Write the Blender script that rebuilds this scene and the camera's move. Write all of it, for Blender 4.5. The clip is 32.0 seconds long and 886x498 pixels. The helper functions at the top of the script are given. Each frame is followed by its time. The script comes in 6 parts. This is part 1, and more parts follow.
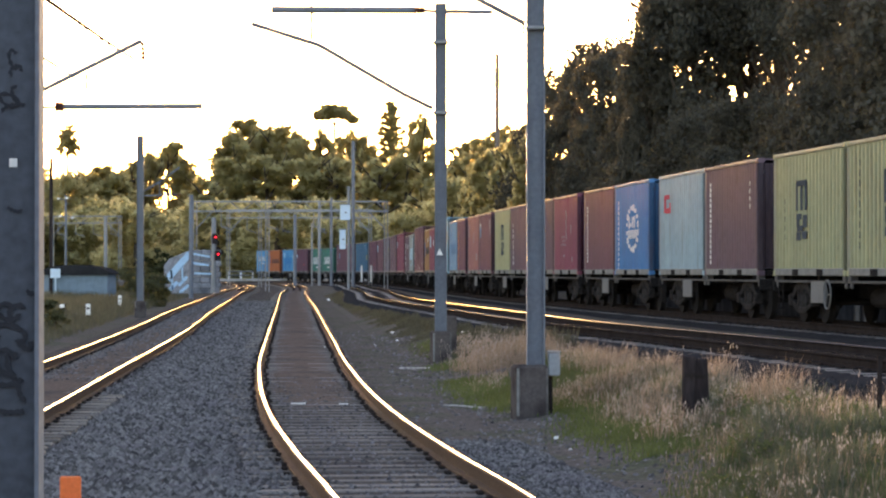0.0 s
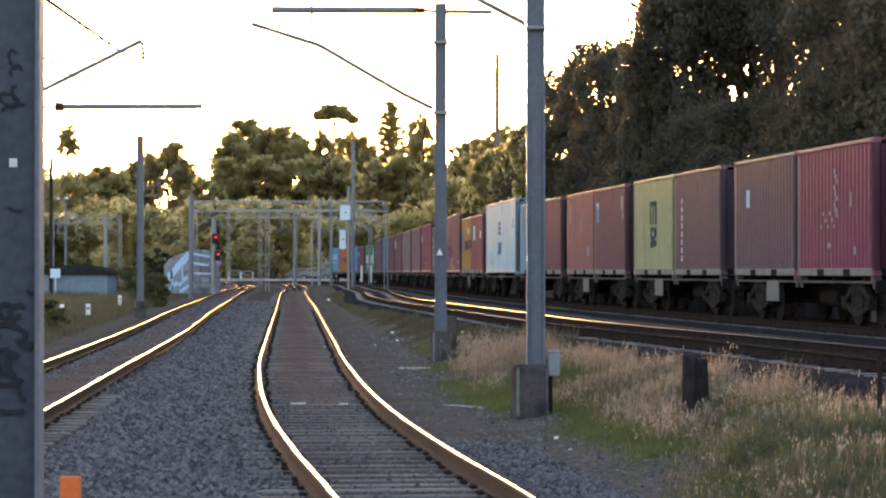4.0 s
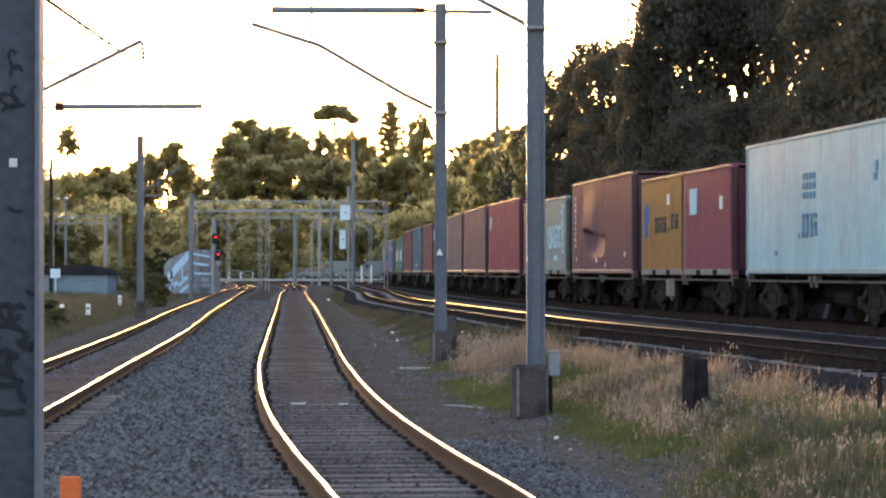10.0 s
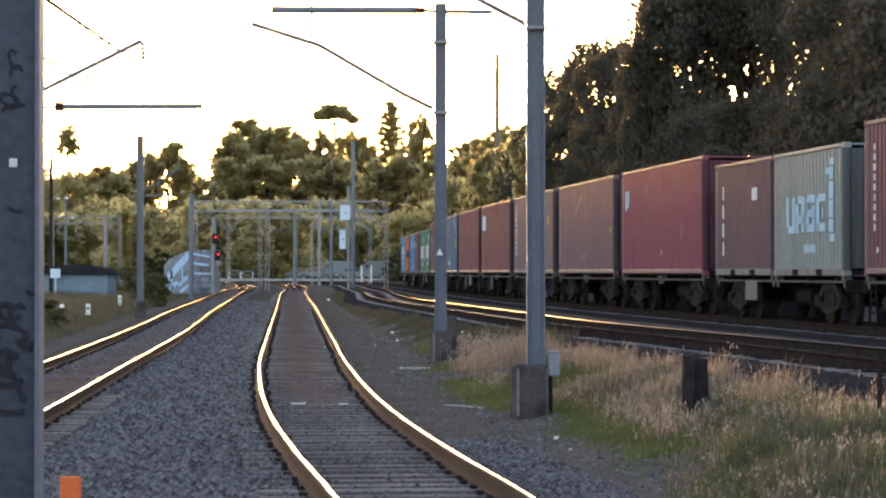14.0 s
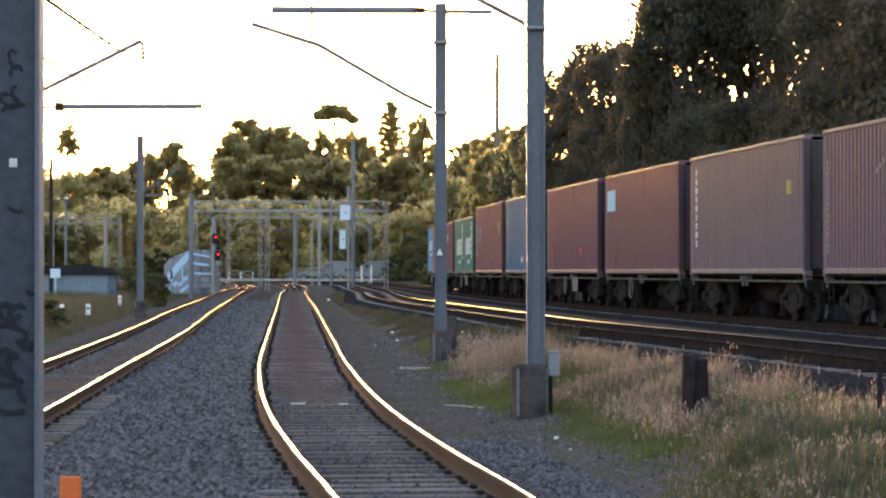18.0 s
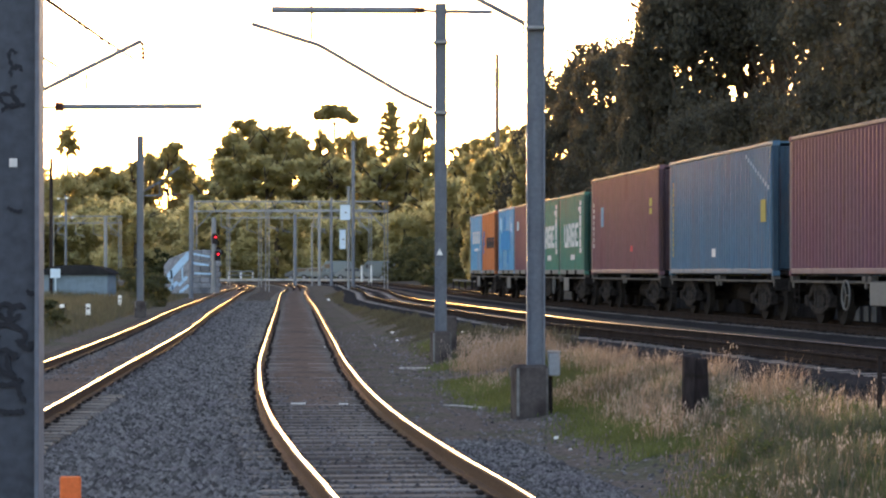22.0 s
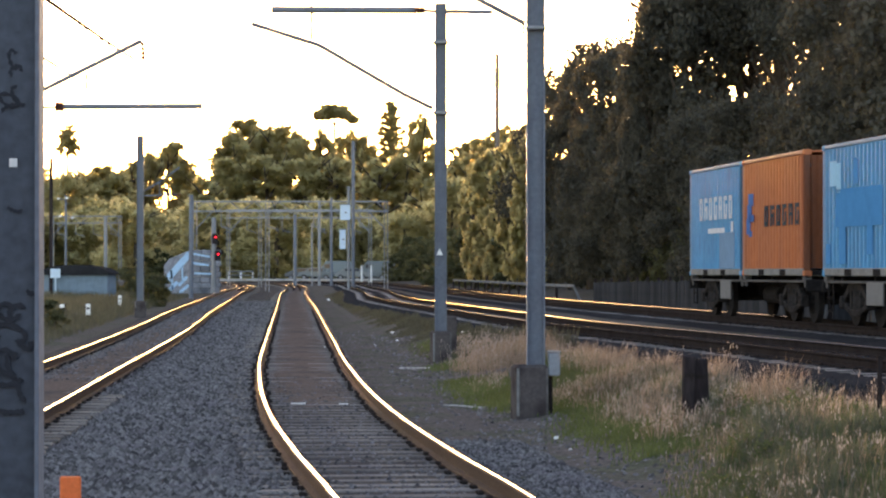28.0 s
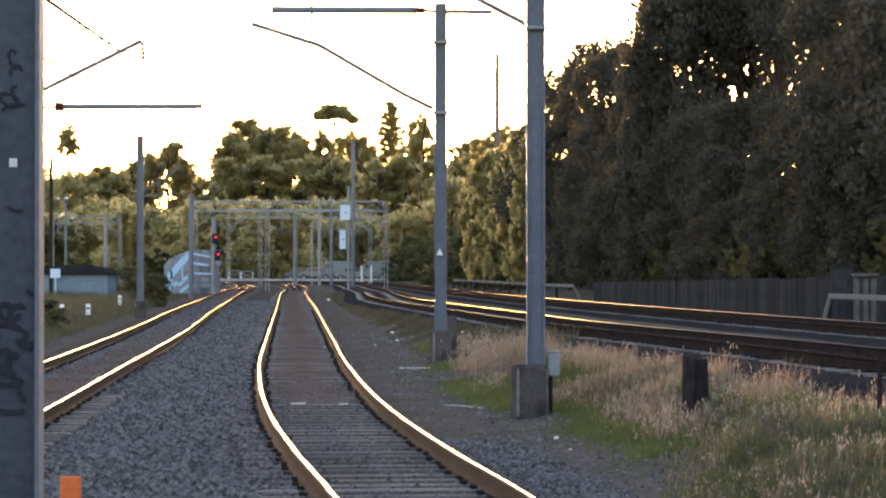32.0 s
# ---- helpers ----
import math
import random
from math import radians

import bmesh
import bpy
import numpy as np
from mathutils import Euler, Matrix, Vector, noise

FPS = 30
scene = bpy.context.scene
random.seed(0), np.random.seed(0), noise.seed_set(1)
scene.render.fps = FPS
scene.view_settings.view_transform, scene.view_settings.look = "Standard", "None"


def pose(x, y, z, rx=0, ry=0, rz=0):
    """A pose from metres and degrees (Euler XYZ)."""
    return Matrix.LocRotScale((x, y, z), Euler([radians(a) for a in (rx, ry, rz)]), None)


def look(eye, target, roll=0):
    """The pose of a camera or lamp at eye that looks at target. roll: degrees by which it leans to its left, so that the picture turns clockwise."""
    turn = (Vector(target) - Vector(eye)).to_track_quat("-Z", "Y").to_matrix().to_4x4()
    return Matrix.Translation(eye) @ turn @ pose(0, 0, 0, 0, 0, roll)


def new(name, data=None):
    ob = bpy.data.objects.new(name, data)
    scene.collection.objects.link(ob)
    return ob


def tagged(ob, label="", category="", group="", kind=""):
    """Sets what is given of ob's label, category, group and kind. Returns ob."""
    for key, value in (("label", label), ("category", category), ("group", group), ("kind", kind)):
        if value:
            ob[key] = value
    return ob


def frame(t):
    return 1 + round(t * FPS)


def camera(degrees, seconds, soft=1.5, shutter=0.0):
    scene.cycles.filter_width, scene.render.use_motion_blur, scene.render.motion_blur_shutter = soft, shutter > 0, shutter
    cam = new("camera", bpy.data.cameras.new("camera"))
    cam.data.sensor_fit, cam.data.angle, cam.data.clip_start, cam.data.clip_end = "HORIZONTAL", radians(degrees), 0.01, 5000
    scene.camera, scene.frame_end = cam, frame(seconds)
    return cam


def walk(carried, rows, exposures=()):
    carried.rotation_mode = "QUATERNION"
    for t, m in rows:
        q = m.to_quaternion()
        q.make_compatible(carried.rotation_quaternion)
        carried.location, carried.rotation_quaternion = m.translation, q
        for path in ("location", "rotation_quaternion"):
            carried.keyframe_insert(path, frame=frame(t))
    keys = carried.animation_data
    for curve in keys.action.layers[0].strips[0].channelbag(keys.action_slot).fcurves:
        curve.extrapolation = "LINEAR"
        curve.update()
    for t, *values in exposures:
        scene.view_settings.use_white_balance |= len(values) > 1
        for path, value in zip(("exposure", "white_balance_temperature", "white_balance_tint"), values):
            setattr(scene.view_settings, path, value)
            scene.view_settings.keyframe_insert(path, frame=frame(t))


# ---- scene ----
EYE = (0.0, 0.0, 1.72)
cam = camera(18.47, 32.0, soft=2.2)
walk(cam, [(0.0, pose(*EYE, 90.475, 0, 0)), (32.0, pose(*EYE, 90.475, 0, 0))], exposures=[(0.0, 3.40, 7480, 28), (32.0, 3.40, 7480, 28)])

# ---------------------------------------------------------------- light
SUN_EL, SUN_AZ = 3.16, -3.7        # degrees above the horizon, degrees from +y towards +x
world = bpy.data.worlds.new("evening_sky")
scene.world = world
world.use_nodes = True
wn, wl = world.node_tree.nodes, world.node_tree.links
wn.clear()
sky = wn.new("ShaderNodeTexSky")
sky.sky_type = "NISHITA"
sky.sun_disc = False
sky.sun_elevation, sky.sun_rotation = radians(SUN_EL), radians(SUN_AZ)
sky.air_density, sky.dust_density, sky.ozone_density = 0.8, 0.9, 1.2
bg = wn.new("ShaderNodeBackground")
bg.inputs["Strength"].default_value = 0.15
wout = wn.new("ShaderNodeOutputWorld")
wl.new(sky.outputs[0], bg.inputs["Color"])
wl.new(bg.outputs[0], wout.inputs["Surface"])

sun = new("sun", bpy.data.lights.new("sun", "SUN"))
sun.data.energy, sun.data.angle, sun.data.color = 2.2, radians(0.6), (1.0, 0.80, 0.55)
sx, sy, sz = math.sin(radians(SUN_AZ)), math.cos(radians(SUN_AZ)), math.tan(radians(SUN_EL))
sun.matrix_world = look((sx * 100, sy * 100, sz * 100), (0, 0, 0))


# ---------------------------------------------------------------- materials
def mat(name, base, rough=0.7, metal=0.0, var=0.25, scale=3.0, fine=40.0, bump=0.15, second=None, coord="Object", thresh=(0.45, 0.7),
        spec=0.12, stretch=(1, 1, 1), island=0.0, objrand=0.0):
    """A surface with two scales of variation: broad patches (towards the second colour) and fine grain with relief."""
    m = bpy.data.materials.new(name)
    m.use_nodes = True
    n, l = m.node_tree.nodes, m.node_tree.links
    b = n["Principled BSDF"]
    b.inputs["Metallic"].default_value = metal
    b.inputs["Specular IOR Level"].default_value = spec
    tc = n.new("ShaderNodeTexCoord")
    mp = n.new("ShaderNodeMapping")
    mp.inputs["Scale"].default_value = stretch
    l.new(tc.outputs[coord], mp.inputs["Vector"])
    broad, grain = n.new("ShaderNodeTexNoise"), n.new("ShaderNodeTexNoise")
    broad.inputs["Scale"].default_value, broad.inputs["Detail"].default_value = scale, 6.0
    grain.inputs["Scale"].default_value, grain.inputs["Detail"].default_value = fine, 4.0
    for k in (broad, grain):
        l.new(mp.outputs[0], k.inputs["Vector"])
    ramp = n.new("ShaderNodeMapRange")
    ramp.inputs[1].default_value, ramp.inputs[2].default_value = thresh
    l.new(broad.outputs[0], ramp.inputs[0])
    mix = n.new("ShaderNodeMix")
    mix.data_type = "RGBA"
    c2 = second or tuple(c * (1 - var) for c in base)
    mix.inputs[6].default_value, mix.inputs[7].default_value = (*base, 1), (*c2, 1)
    l.new(ramp.outputs[0], mix.inputs[0])
    val = n.new("ShaderNodeMapRange")
    val.inputs[3].default_value, val.inputs[4].default_value = 1 - var, 1 + var
    val.inputs[1].default_value, val.inputs[2].default_value = 0.3, 0.7
    l.new(grain.outputs[0], val.inputs[0])
    hsv = n.new("ShaderNodeHueSaturation")
    l.new(mix.outputs[2], hsv.inputs["Color"])
    last = val.outputs[0]
    if island or objrand:
        src = n.new("ShaderNodeNewGeometry").outputs["Random Per Island"] if island else n.new("ShaderNodeObjectInfo").outputs["Random"]
        amount = island or objrand
        rr = n.new("ShaderNodeMapRange")
        rr.inputs[3].default_value, rr.inputs[4].default_value = 1 - amount, 1 + amount
        l.new(src, rr.inputs[0])
        mul = n.new("ShaderNodeMath")
        mul.operation = "MULTIPLY"
        l.new(last, mul.inputs[0]), l.new(rr.outputs[0], mul.inputs[1])
        last = mul.outputs[0]
    l.new(last, hsv.inputs["Value"])
    l.new(hsv.outputs[0], b.inputs["Base Color"])
    rg = n.new("ShaderNodeMapRange")
    rg.inputs[3].default_value, rg.inputs[4].default_value = max(rough - 0.12, 0.02), min(rough + 0.12, 1.0)
    l.new(broad.outputs[0], rg.inputs[0])
    l.new(rg.outputs[0], b.inputs["Roughness"])
    if bump:
        bp = n.new("ShaderNodeBump")
        bp.inputs["Strength"].default_value, bp.inputs["Distance"].default_value = bump, 0.02
        l.new(grain.outputs[0], bp.inputs["Height"])
        l.new(bp.outputs[0], b.inputs["Normal"])
    return m


def leafy(name, base, through_col, share=0.45, island=0.35):
    """Leaves or blades: a diffuse face that also lets light through."""
    m = mat(name, base, rough=0.75, var=0.2, scale=0.4, fine=6.0, bump=0.0, spec=0.1, island=island, second=tuple(c * 0.6 for c in base))
    n, l = m.node_tree.nodes, m.node_tree.links
    tr = n.new("ShaderNodeBsdfTranslucent")
    tr.inputs["Color"].default_value = (*through_col, 1)
    ms = n.new("ShaderNodeMixShader")
    ms.inputs[0].default_value = share
    l.new(n["Principled BSDF"].outputs[0], ms.inputs[1])
    l.new(tr.outputs[0], ms.inputs[2])
    l.new(ms.outputs[0], n["Material Output"].inputs["Surface"])
    return m


def glow(name, col, strength):
    m = bpy.data.materials.new(name)
    m.use_nodes = True
    b = m.node_tree.nodes["Principled BSDF"]
    b.inputs["Base Color"].default_value = (*col, 1)
    b.inputs["Emission Color"].default_value = (*col, 1)
    b.inputs["Emission Strength"].default_value = strength
    return m


def paint(name, col, wear=0.35, rough=0.30):
    """Aged container paint: chalky patches, rust streaks that run down, fine dirt."""
    m = mat("container_paint_" + name, col, rough=rough, var=0.10, scale=0.9, fine=14.0, bump=0.05, spec=0.001, stretch=(1, 1, 0.35),
            second=tuple(c * 0.78 + 0.02 for c in col))
    n, l = m.node_tree.nodes, m.node_tree.links
    b = n["Principled BSDF"]
    old = b.inputs["Base Color"].links[0].from_socket
    tc, mp, st = n.new("ShaderNodeTexCoord"), n.new("ShaderNodeMapping"), n.new("ShaderNodeTexNoise")
    mp.inputs["Scale"].default_value = (3.2, 3.2, 0.28)
    oi = n.new("ShaderNodeObjectInfo")
    ad = n.new("ShaderNodeVectorMath")
    l.new(tc.outputs["Object"], ad.inputs[0])
    sc = n.new("ShaderNodeMath")
    sc.operation = "MULTIPLY"
    sc.inputs[1].default_value = 60.0
    l.new(oi.outputs["Random"], sc.inputs[0])
    l.new(sc.outputs[0], ad.inputs[1])
    l.new(ad.outputs[0], mp.inputs["Vector"])
    l.new(mp.outputs[0], st.inputs["Vector"])
    st.inputs["Scale"].default_value, st.inputs["Detail"].default_value = 1.6, 8.0
    rp = n.new("ShaderNodeMapRange")
    rp.inputs[1].default_value, rp.inputs[2].default_value = 0.56, 0.74
    rp.inputs[4].default_value = wear
    l.new(st.outputs[0], rp.inputs[0])
    mx = n.new("ShaderNodeMix")
    mx.data_type = "RGBA"
    mx.inputs[7].default_value = (0.10, 0.055, 0.04, 1)
    l.new(rp.outputs[0], mx.inputs[0])
    l.new(old, mx.inputs[6])
    l.new(mx.outputs[2], b.inputs["Base Color"])
    return m


M = {}
M["dirt"] = mat("ground_dirt", (0.090, 0.077, 0.070), 0.95, var=0.4, scale=0.9, fine=14.0, bump=0.35, second=(0.06, 0.065, 0.04), spec=0.0)
M["ballast"] = mat("ballast_bed", (0.072, 0.063, 0.055), 0.95, var=0.35, scale=0.8, fine=22.0, bump=0.9, second=(0.05, 0.045, 0.045), spec=0.0)
M["silt"] = mat("silted_track_dirt", (0.105, 0.080, 0.067), 0.95, var=0.3, scale=0.9, fine=16.0, bump=0.6, second=(0.07, 0.06, 0.055), spec=0.0)
# dark freight ballast, with shade put into its near-black colour
M["ballast_dark"] = mat("shaded_ballast_bed", (0.024, 0.024, 0.026), 0.95, var=0.35, scale=0.8, fine=22.0, bump=0.9, second=(0.018, 0.018, 0.02), spec=0.0)
M["stone_dark"] = mat("shaded_ballast_stone", (0.028, 0.028, 0.03), 0.95, var=0.2, scale=2.0, fine=30.0, bump=0.2, island=0.5, spec=0.0)
M["stone"] = mat("ballast_stone", (0.112, 0.105, 0.103), 0.95, var=0.2, scale=2.0, fine=30.0, bump=0.2, island=0.6, second=(0.10, 0.09, 0.095), spec=0.0)
M["sleeper"] = mat("weathered_sleeper", (0.17, 0.151, 0.134), 0.9, var=0.2, scale=2.0, fine=25.0, bump=0.3, objrand=0.3, second=(0.11, 0.10, 0.10), spec=0.0)
M["sleeper_dark"] = mat("patchy_grey_sleeper", (0.205, 0.197, 0.19), 0.9, var=0.2, scale=2.0, fine=25.0, bump=0.3, objrand=0.35, second=(0.06, 0.055, 0.055), spec=0.0)
M["railtop"] = mat("polished_rail_head", (0.15, 0.149, 0.148), 0.12, metal=1.0, var=0.05, scale=0.5, fine=60.0, bump=0.0)
M["railcorner"] = mat("worn_gauge_corner", (0.08, 0.083, 0.087), 0.12, metal=1.0, var=0.08, scale=0.5, fine=60.0, bump=0.0)
M["raildull"] = mat("dull_rail_head", (0.016, 0.0155, 0.0155), 0.22, metal=1.0, var=0.12, scale=0.5, fine=60.0, bump=0.0)
for k_ in ("railcorner", "raildull"):
    M[k_].node_tree.nodes["Principled BSDF"].inputs["Specular Tint"].default_value = (0.28, 0.29, 0.32, 1)
M["railside"] = mat("rusty_rail_web", (0.027, 0.022, 0.021), 0.95, var=0.25, scale=2.0, fine=30.0, bump=0.2, second=(0.02, 0.016, 0.015), spec=0.0)
# lighter brown web for the rails of the two low tracks
M["railside_brown"] = mat("brown_rail_web", (0.052, 0.038, 0.033), 0.9, var=0.25, scale=2.0, fine=30.0, bump=0.2, second=(0.05, 0.037, 0.032), spec=0.02)
M["clip"] = mat("rail_clip_rust", (0.03, 0.024, 0.022), 0.8, var=0.2, bump=0.0, spec=0.0)
# pale grey for short boxes' bottom rails and a footing strip
M["pale_strip"] = mat("pale_rail_paint", (0.175, 0.175, 0.168), 0.9, var=0.2, scale=1.5, fine=14.0, bump=0.05, spec=0.0)
M["steel"] = mat("galvanised_steel", (0.20, 0.21, 0.22), 0.55, metal=0.3, var=0.14, scale=1.2, fine=20.0, bump=0.08, second=(0.24, 0.25, 0.27))
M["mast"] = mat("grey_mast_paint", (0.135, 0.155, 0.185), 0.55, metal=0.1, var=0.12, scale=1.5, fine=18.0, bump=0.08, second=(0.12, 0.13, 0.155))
# darker copy of the mast paint, used on the close mast's web only
M["mast_close"] = mat("dark_mast_paint", (0.062, 0.073, 0.09), 0.6, metal=0.1, var=0.18, scale=2.2, fine=18.0, bump=0.08, second=(0.048, 0.056, 0.07))
M["concrete"] = mat("stained_concrete", (0.080, 0.070, 0.068), 0.9, var=0.16, scale=3.2, fine=25.0, bump=0.2, second=(0.035, 0.028, 0.028), spec=0.0)
M["paleconcrete"] = mat("pale_concrete", (0.36, 0.34, 0.32), 0.9, var=0.15, scale=2.0, fine=25.0, bump=0.2)
M["blockwork"] = mat("mottled_block_concrete", (0.19, 0.20, 0.225), 0.9, var=0.35, scale=1.6, fine=12.0, bump=0.4, objrand=0.25, second=(0.10, 0.105, 0.12), spec=0.0)
M["timber"] = mat("old_dark_timber", (0.034, 0.027, 0.027), 0.9, var=0.3, scale=1.5, fine=20.0, bump=0.4, stretch=(1, 1, 0.2), spec=0.0)
M["polewood"] = mat("grey_pole_timber", (0.16, 0.13, 0.11), 0.9, var=0.25, scale=1.5, fine=20.0, bump=0.3, stretch=(1, 1, 0.15))
M["standwood"] = mat("weathered_stand_timber", (0.095, 0.09, 0.088), 0.9, var=0.3, scale=1.5, fine=20.0, bump=0.3, stretch=(1, 1, 0.15), second=(0.05, 0.046, 0.045), spec=0.0)
M["white"] = mat("weathered_white_paint", (0.70, 0.70, 0.68), 0.6, var=0.1, scale=2.0, fine=20.0, bump=0.05, second=(0.5, 0.49, 0.46))
M["offwhite"] = mat("chalky_grey_white_paint", (0.14, 0.143, 0.147), 0.8, var=0.2, scale=2.0, fine=20.0, bump=0.1, spec=0.0)
M["grey"] = mat("grey_box_paint", (0.20, 0.22, 0.24), 0.55, var=0.1, scale=2.0, fine=20.0, bump=0.05)
M["board"] = mat("pale_blue_signal_back", (0.50, 0.62, 0.72), 0.5, var=0.06, scale=2.0, bump=0.0)
M["black"] = mat("black_rubber", (0.02, 0.02, 0.022), 0.7, var=0.2, bump=0.1)
M["wire"] = mat("dark_wire", (0.07, 0.06, 0.06), 0.85, var=0.1, bump=0.0, spec=0.0)
M["insul"] = mat("brown_glazed_insulator", (0.10, 0.05, 0.04), 0.6, var=0.1, bump=0.0, spec=0.1)
M["fence"] = mat("dark_fence_paling", (0.034, 0.035, 0.038), 0.8, var=0.25, scale=1.5, fine=14.0, bump=0.25, objrand=0.28, stretch=(1, 1, 0.2), spec=0.0)
M["orange"] = mat("orange_marker_plastic", (0.75, 0.16, 0.05), 0.5, var=0.08, bump=0.0)
M["underframe"] = mat("grimy_underframe", (0.022, 0.020, 0.020), 0.8, var=0.3, scale=2.0, fine=20.0, bump=0.2, spec=0.0)
M["sill"] = mat("dusty_wagon_sill", (0.095, 0.091, 0.089), 0.9, var=0.3, scale=1.2, fine=14.0, bump=0.1, second=(0.06, 0.055, 0.052), spec=0.0)
# side frames, a little lighter than the underframe
M["bogie"] = mat("bogie_casting", (0.033, 0.030, 0.029), 0.9, var=0.35, scale=3.0, fine=14.0, bump=0.15, second=(0.02, 0.018, 0.018), spec=0.0)
M["wheel"] = mat("worn_wheel_steel", (0.026, 0.024, 0.024), 0.75, metal=0.0, var=0.2, bump=0.1, spec=0.0)
M["plate"] = mat("pale_equipment_plate", (0.14, 0.14, 0.14), 0.7, var=0.15, scale=2.0, bump=0.05, spec=0.0)
M["bark"] = mat("tree_bark", (0.075, 0.06, 0.048), 0.95, var=0.3, scale=1.2, fine=12.0, bump=0.5, stretch=(1, 1, 0.3), spec=0.0)
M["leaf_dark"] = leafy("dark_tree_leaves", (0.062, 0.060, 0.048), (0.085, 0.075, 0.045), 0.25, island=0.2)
# far leaves lightened: backlit haze is put into their colour
M["leaf_far"] = leafy("haze_lightened_leaves", (0.12, 0.112, 0.06), (0.66, 0.58, 0.28), 0.62, island=0.25)
M["leaf_bush"] = leafy("bush_leaves", (0.06, 0.065, 0.035), (0.14, 0.13, 0.05), 0.35)
M["dry_grass"] = leafy("dry_grass_blades", (0.215, 0.168, 0.132), (0.24, 0.18, 0.13), 0.4)
M["green_grass"] = leafy("green_grass_blades", (0.055, 0.070, 0.034), (0.10, 0.12, 0.045), 0.4)
M["weed"] = leafy("grey_green_weed_blades", (0.078, 0.086, 0.060), (0.105, 0.118, 0.07), 0.4)
M["rough"] = leafy("rough_grass_blades", (0.075, 0.073, 0.052), (0.07, 0.07, 0.045), 0.35)
M["verge"] = leafy("brown_verge_blades", (0.078, 0.078, 0.055), (0.08, 0.08, 0.05), 0.4)
M["moss"] = leafy("bright_turf_blades", (0.065, 0.085, 0.036), (0.11, 0.14, 0.045), 0.35)
M["seed"] = leafy("pale_seed_heads", (0.29, 0.255, 0.235), (0.29, 0.25, 0.22), 0.45)
M["asphalt"] = mat("road_asphalt", (0.11, 0.105, 0.105), 0.9, var=0.2, scale=0.6, fine=20.0, bump=0.2, second=(0.08, 0.08, 0.08))
M["red_lamp"] = glow("red_signal_lens", (1.0, 0.02, 0.04), 0.8)
M["glass"] = mat("dark_car_glass", (0.03, 0.035, 0.04), 0.08, var=0.05, bump=0.0, spec=0.6)
M["blue_spray"] = mat("pale_blue_wall_paint", (0.33, 0.52, 0.70), 0.6, var=0.15, bump=0.0)
M["spray_dark"] = mat("dark_marker_ink", (0.026, 0.028, 0.034), 0.7, var=0.1, bump=0.0)


# ---------------------------------------------------------------- mesh helpers
def box(bm, size, at=(0, 0, 0), rot=None, bevel=0.0):
    m = Matrix.Translation(at) @ (rot.to_4x4() if rot else Matrix()) @ Matrix.Diagonal((*size, 1))
    geo = bmesh.ops.create_cube(bm, size=1.0, matrix=m)
    if bevel:
        ed = list({e for v in geo["verts"] for e in v.link_edges})
        bmesh.ops.bevel(bm, geom=ed, offset=bevel, segments=1, affect="EDGES")


def tube(bm, a, b, r, seg=8, r2=None):
    a, b = Vector(a), Vector(b)
    d = b - a
    q = Vector((0, 0, 1)).rotation_difference(d.normalized()).to_matrix().to_4x4()
    bmesh.ops.create_cone(bm, cap_ends=True, segments=seg, radius1=r, radius2=r if r2 is None else r2, depth=d.length,
                          matrix=Matrix.Translation((a + b) / 2) @ q)


def mesh_of(name, bm, material, smooth=False):
    me = bpy.data.meshes.new(name)
    bm.to_mesh(me)
    bm.free()
    me.materials.append(material)
    if smooth:
        for p in me.polygons:
            p.use_smooth = True
    return me


def part(name, bm, material, parent=None, label="", smooth=False):
    ob = new(name, mesh_of(name, bm, material, smooth))
    ob.parent = parent
    if label:
        ob["label"] = label
    return ob


def put(name, me, parent=None, at=None, material=None, label=""):
    """One more object on a mesh that exists already."""
    ob = new(name, me)
    ob.parent = parent
    if at is not None:
        ob.matrix_basis = at
    if material is not None:
        ob.material_slots[0].link = "OBJECT"
        ob.material_slots[0].material = material
    if label:
        ob["label"] = label
    return ob


def raw(name, verts, faces, material, parent=None, mats=None, smooth=False):
    me = bpy.data.meshes.new(name)
    me.from_pydata([tuple(v) for v in verts], [], [tuple(f) for f in faces])
    me.materials.append(material)
    if smooth:
        me.polygons.foreach_set("use_smooth", [True] * len(me.polygons))
    ob = new(name, me)
    ob.parent = parent
    return ob


def quads(name, V, material, parent=None):
    """A mesh of loose four-cornered pieces, from an array (n, 4, 3)."""
    n = len(V)
    me = bpy.data.meshes.new(name or "leaves")
    me.vertices.add(n * 4)
    me.vertices.foreach_set("co", np.asarray(V, dtype=np.float32).reshape(-1))
    me.loops.add(n * 4)
    me.loops.foreach_set("vertex_index", np.arange(n * 4, dtype=np.int32))
    me.polygons.add(n)
    me.polygons.foreach_set("loop_start", np.arange(0, n * 4, 4, dtype=np.int32))
    me.update(calc_edges=True)
    me.materials.append(material)
    if name is None:
        return me
    ob = new(name, me)
    ob.parent = parent
    return ob


def empty(name, at=None, **tags):
    ob = new(name)
    ob.empty_display_size = 0.3
    if at is not None:
        ob.matrix_basis = at
    return tagged(ob, **tags)


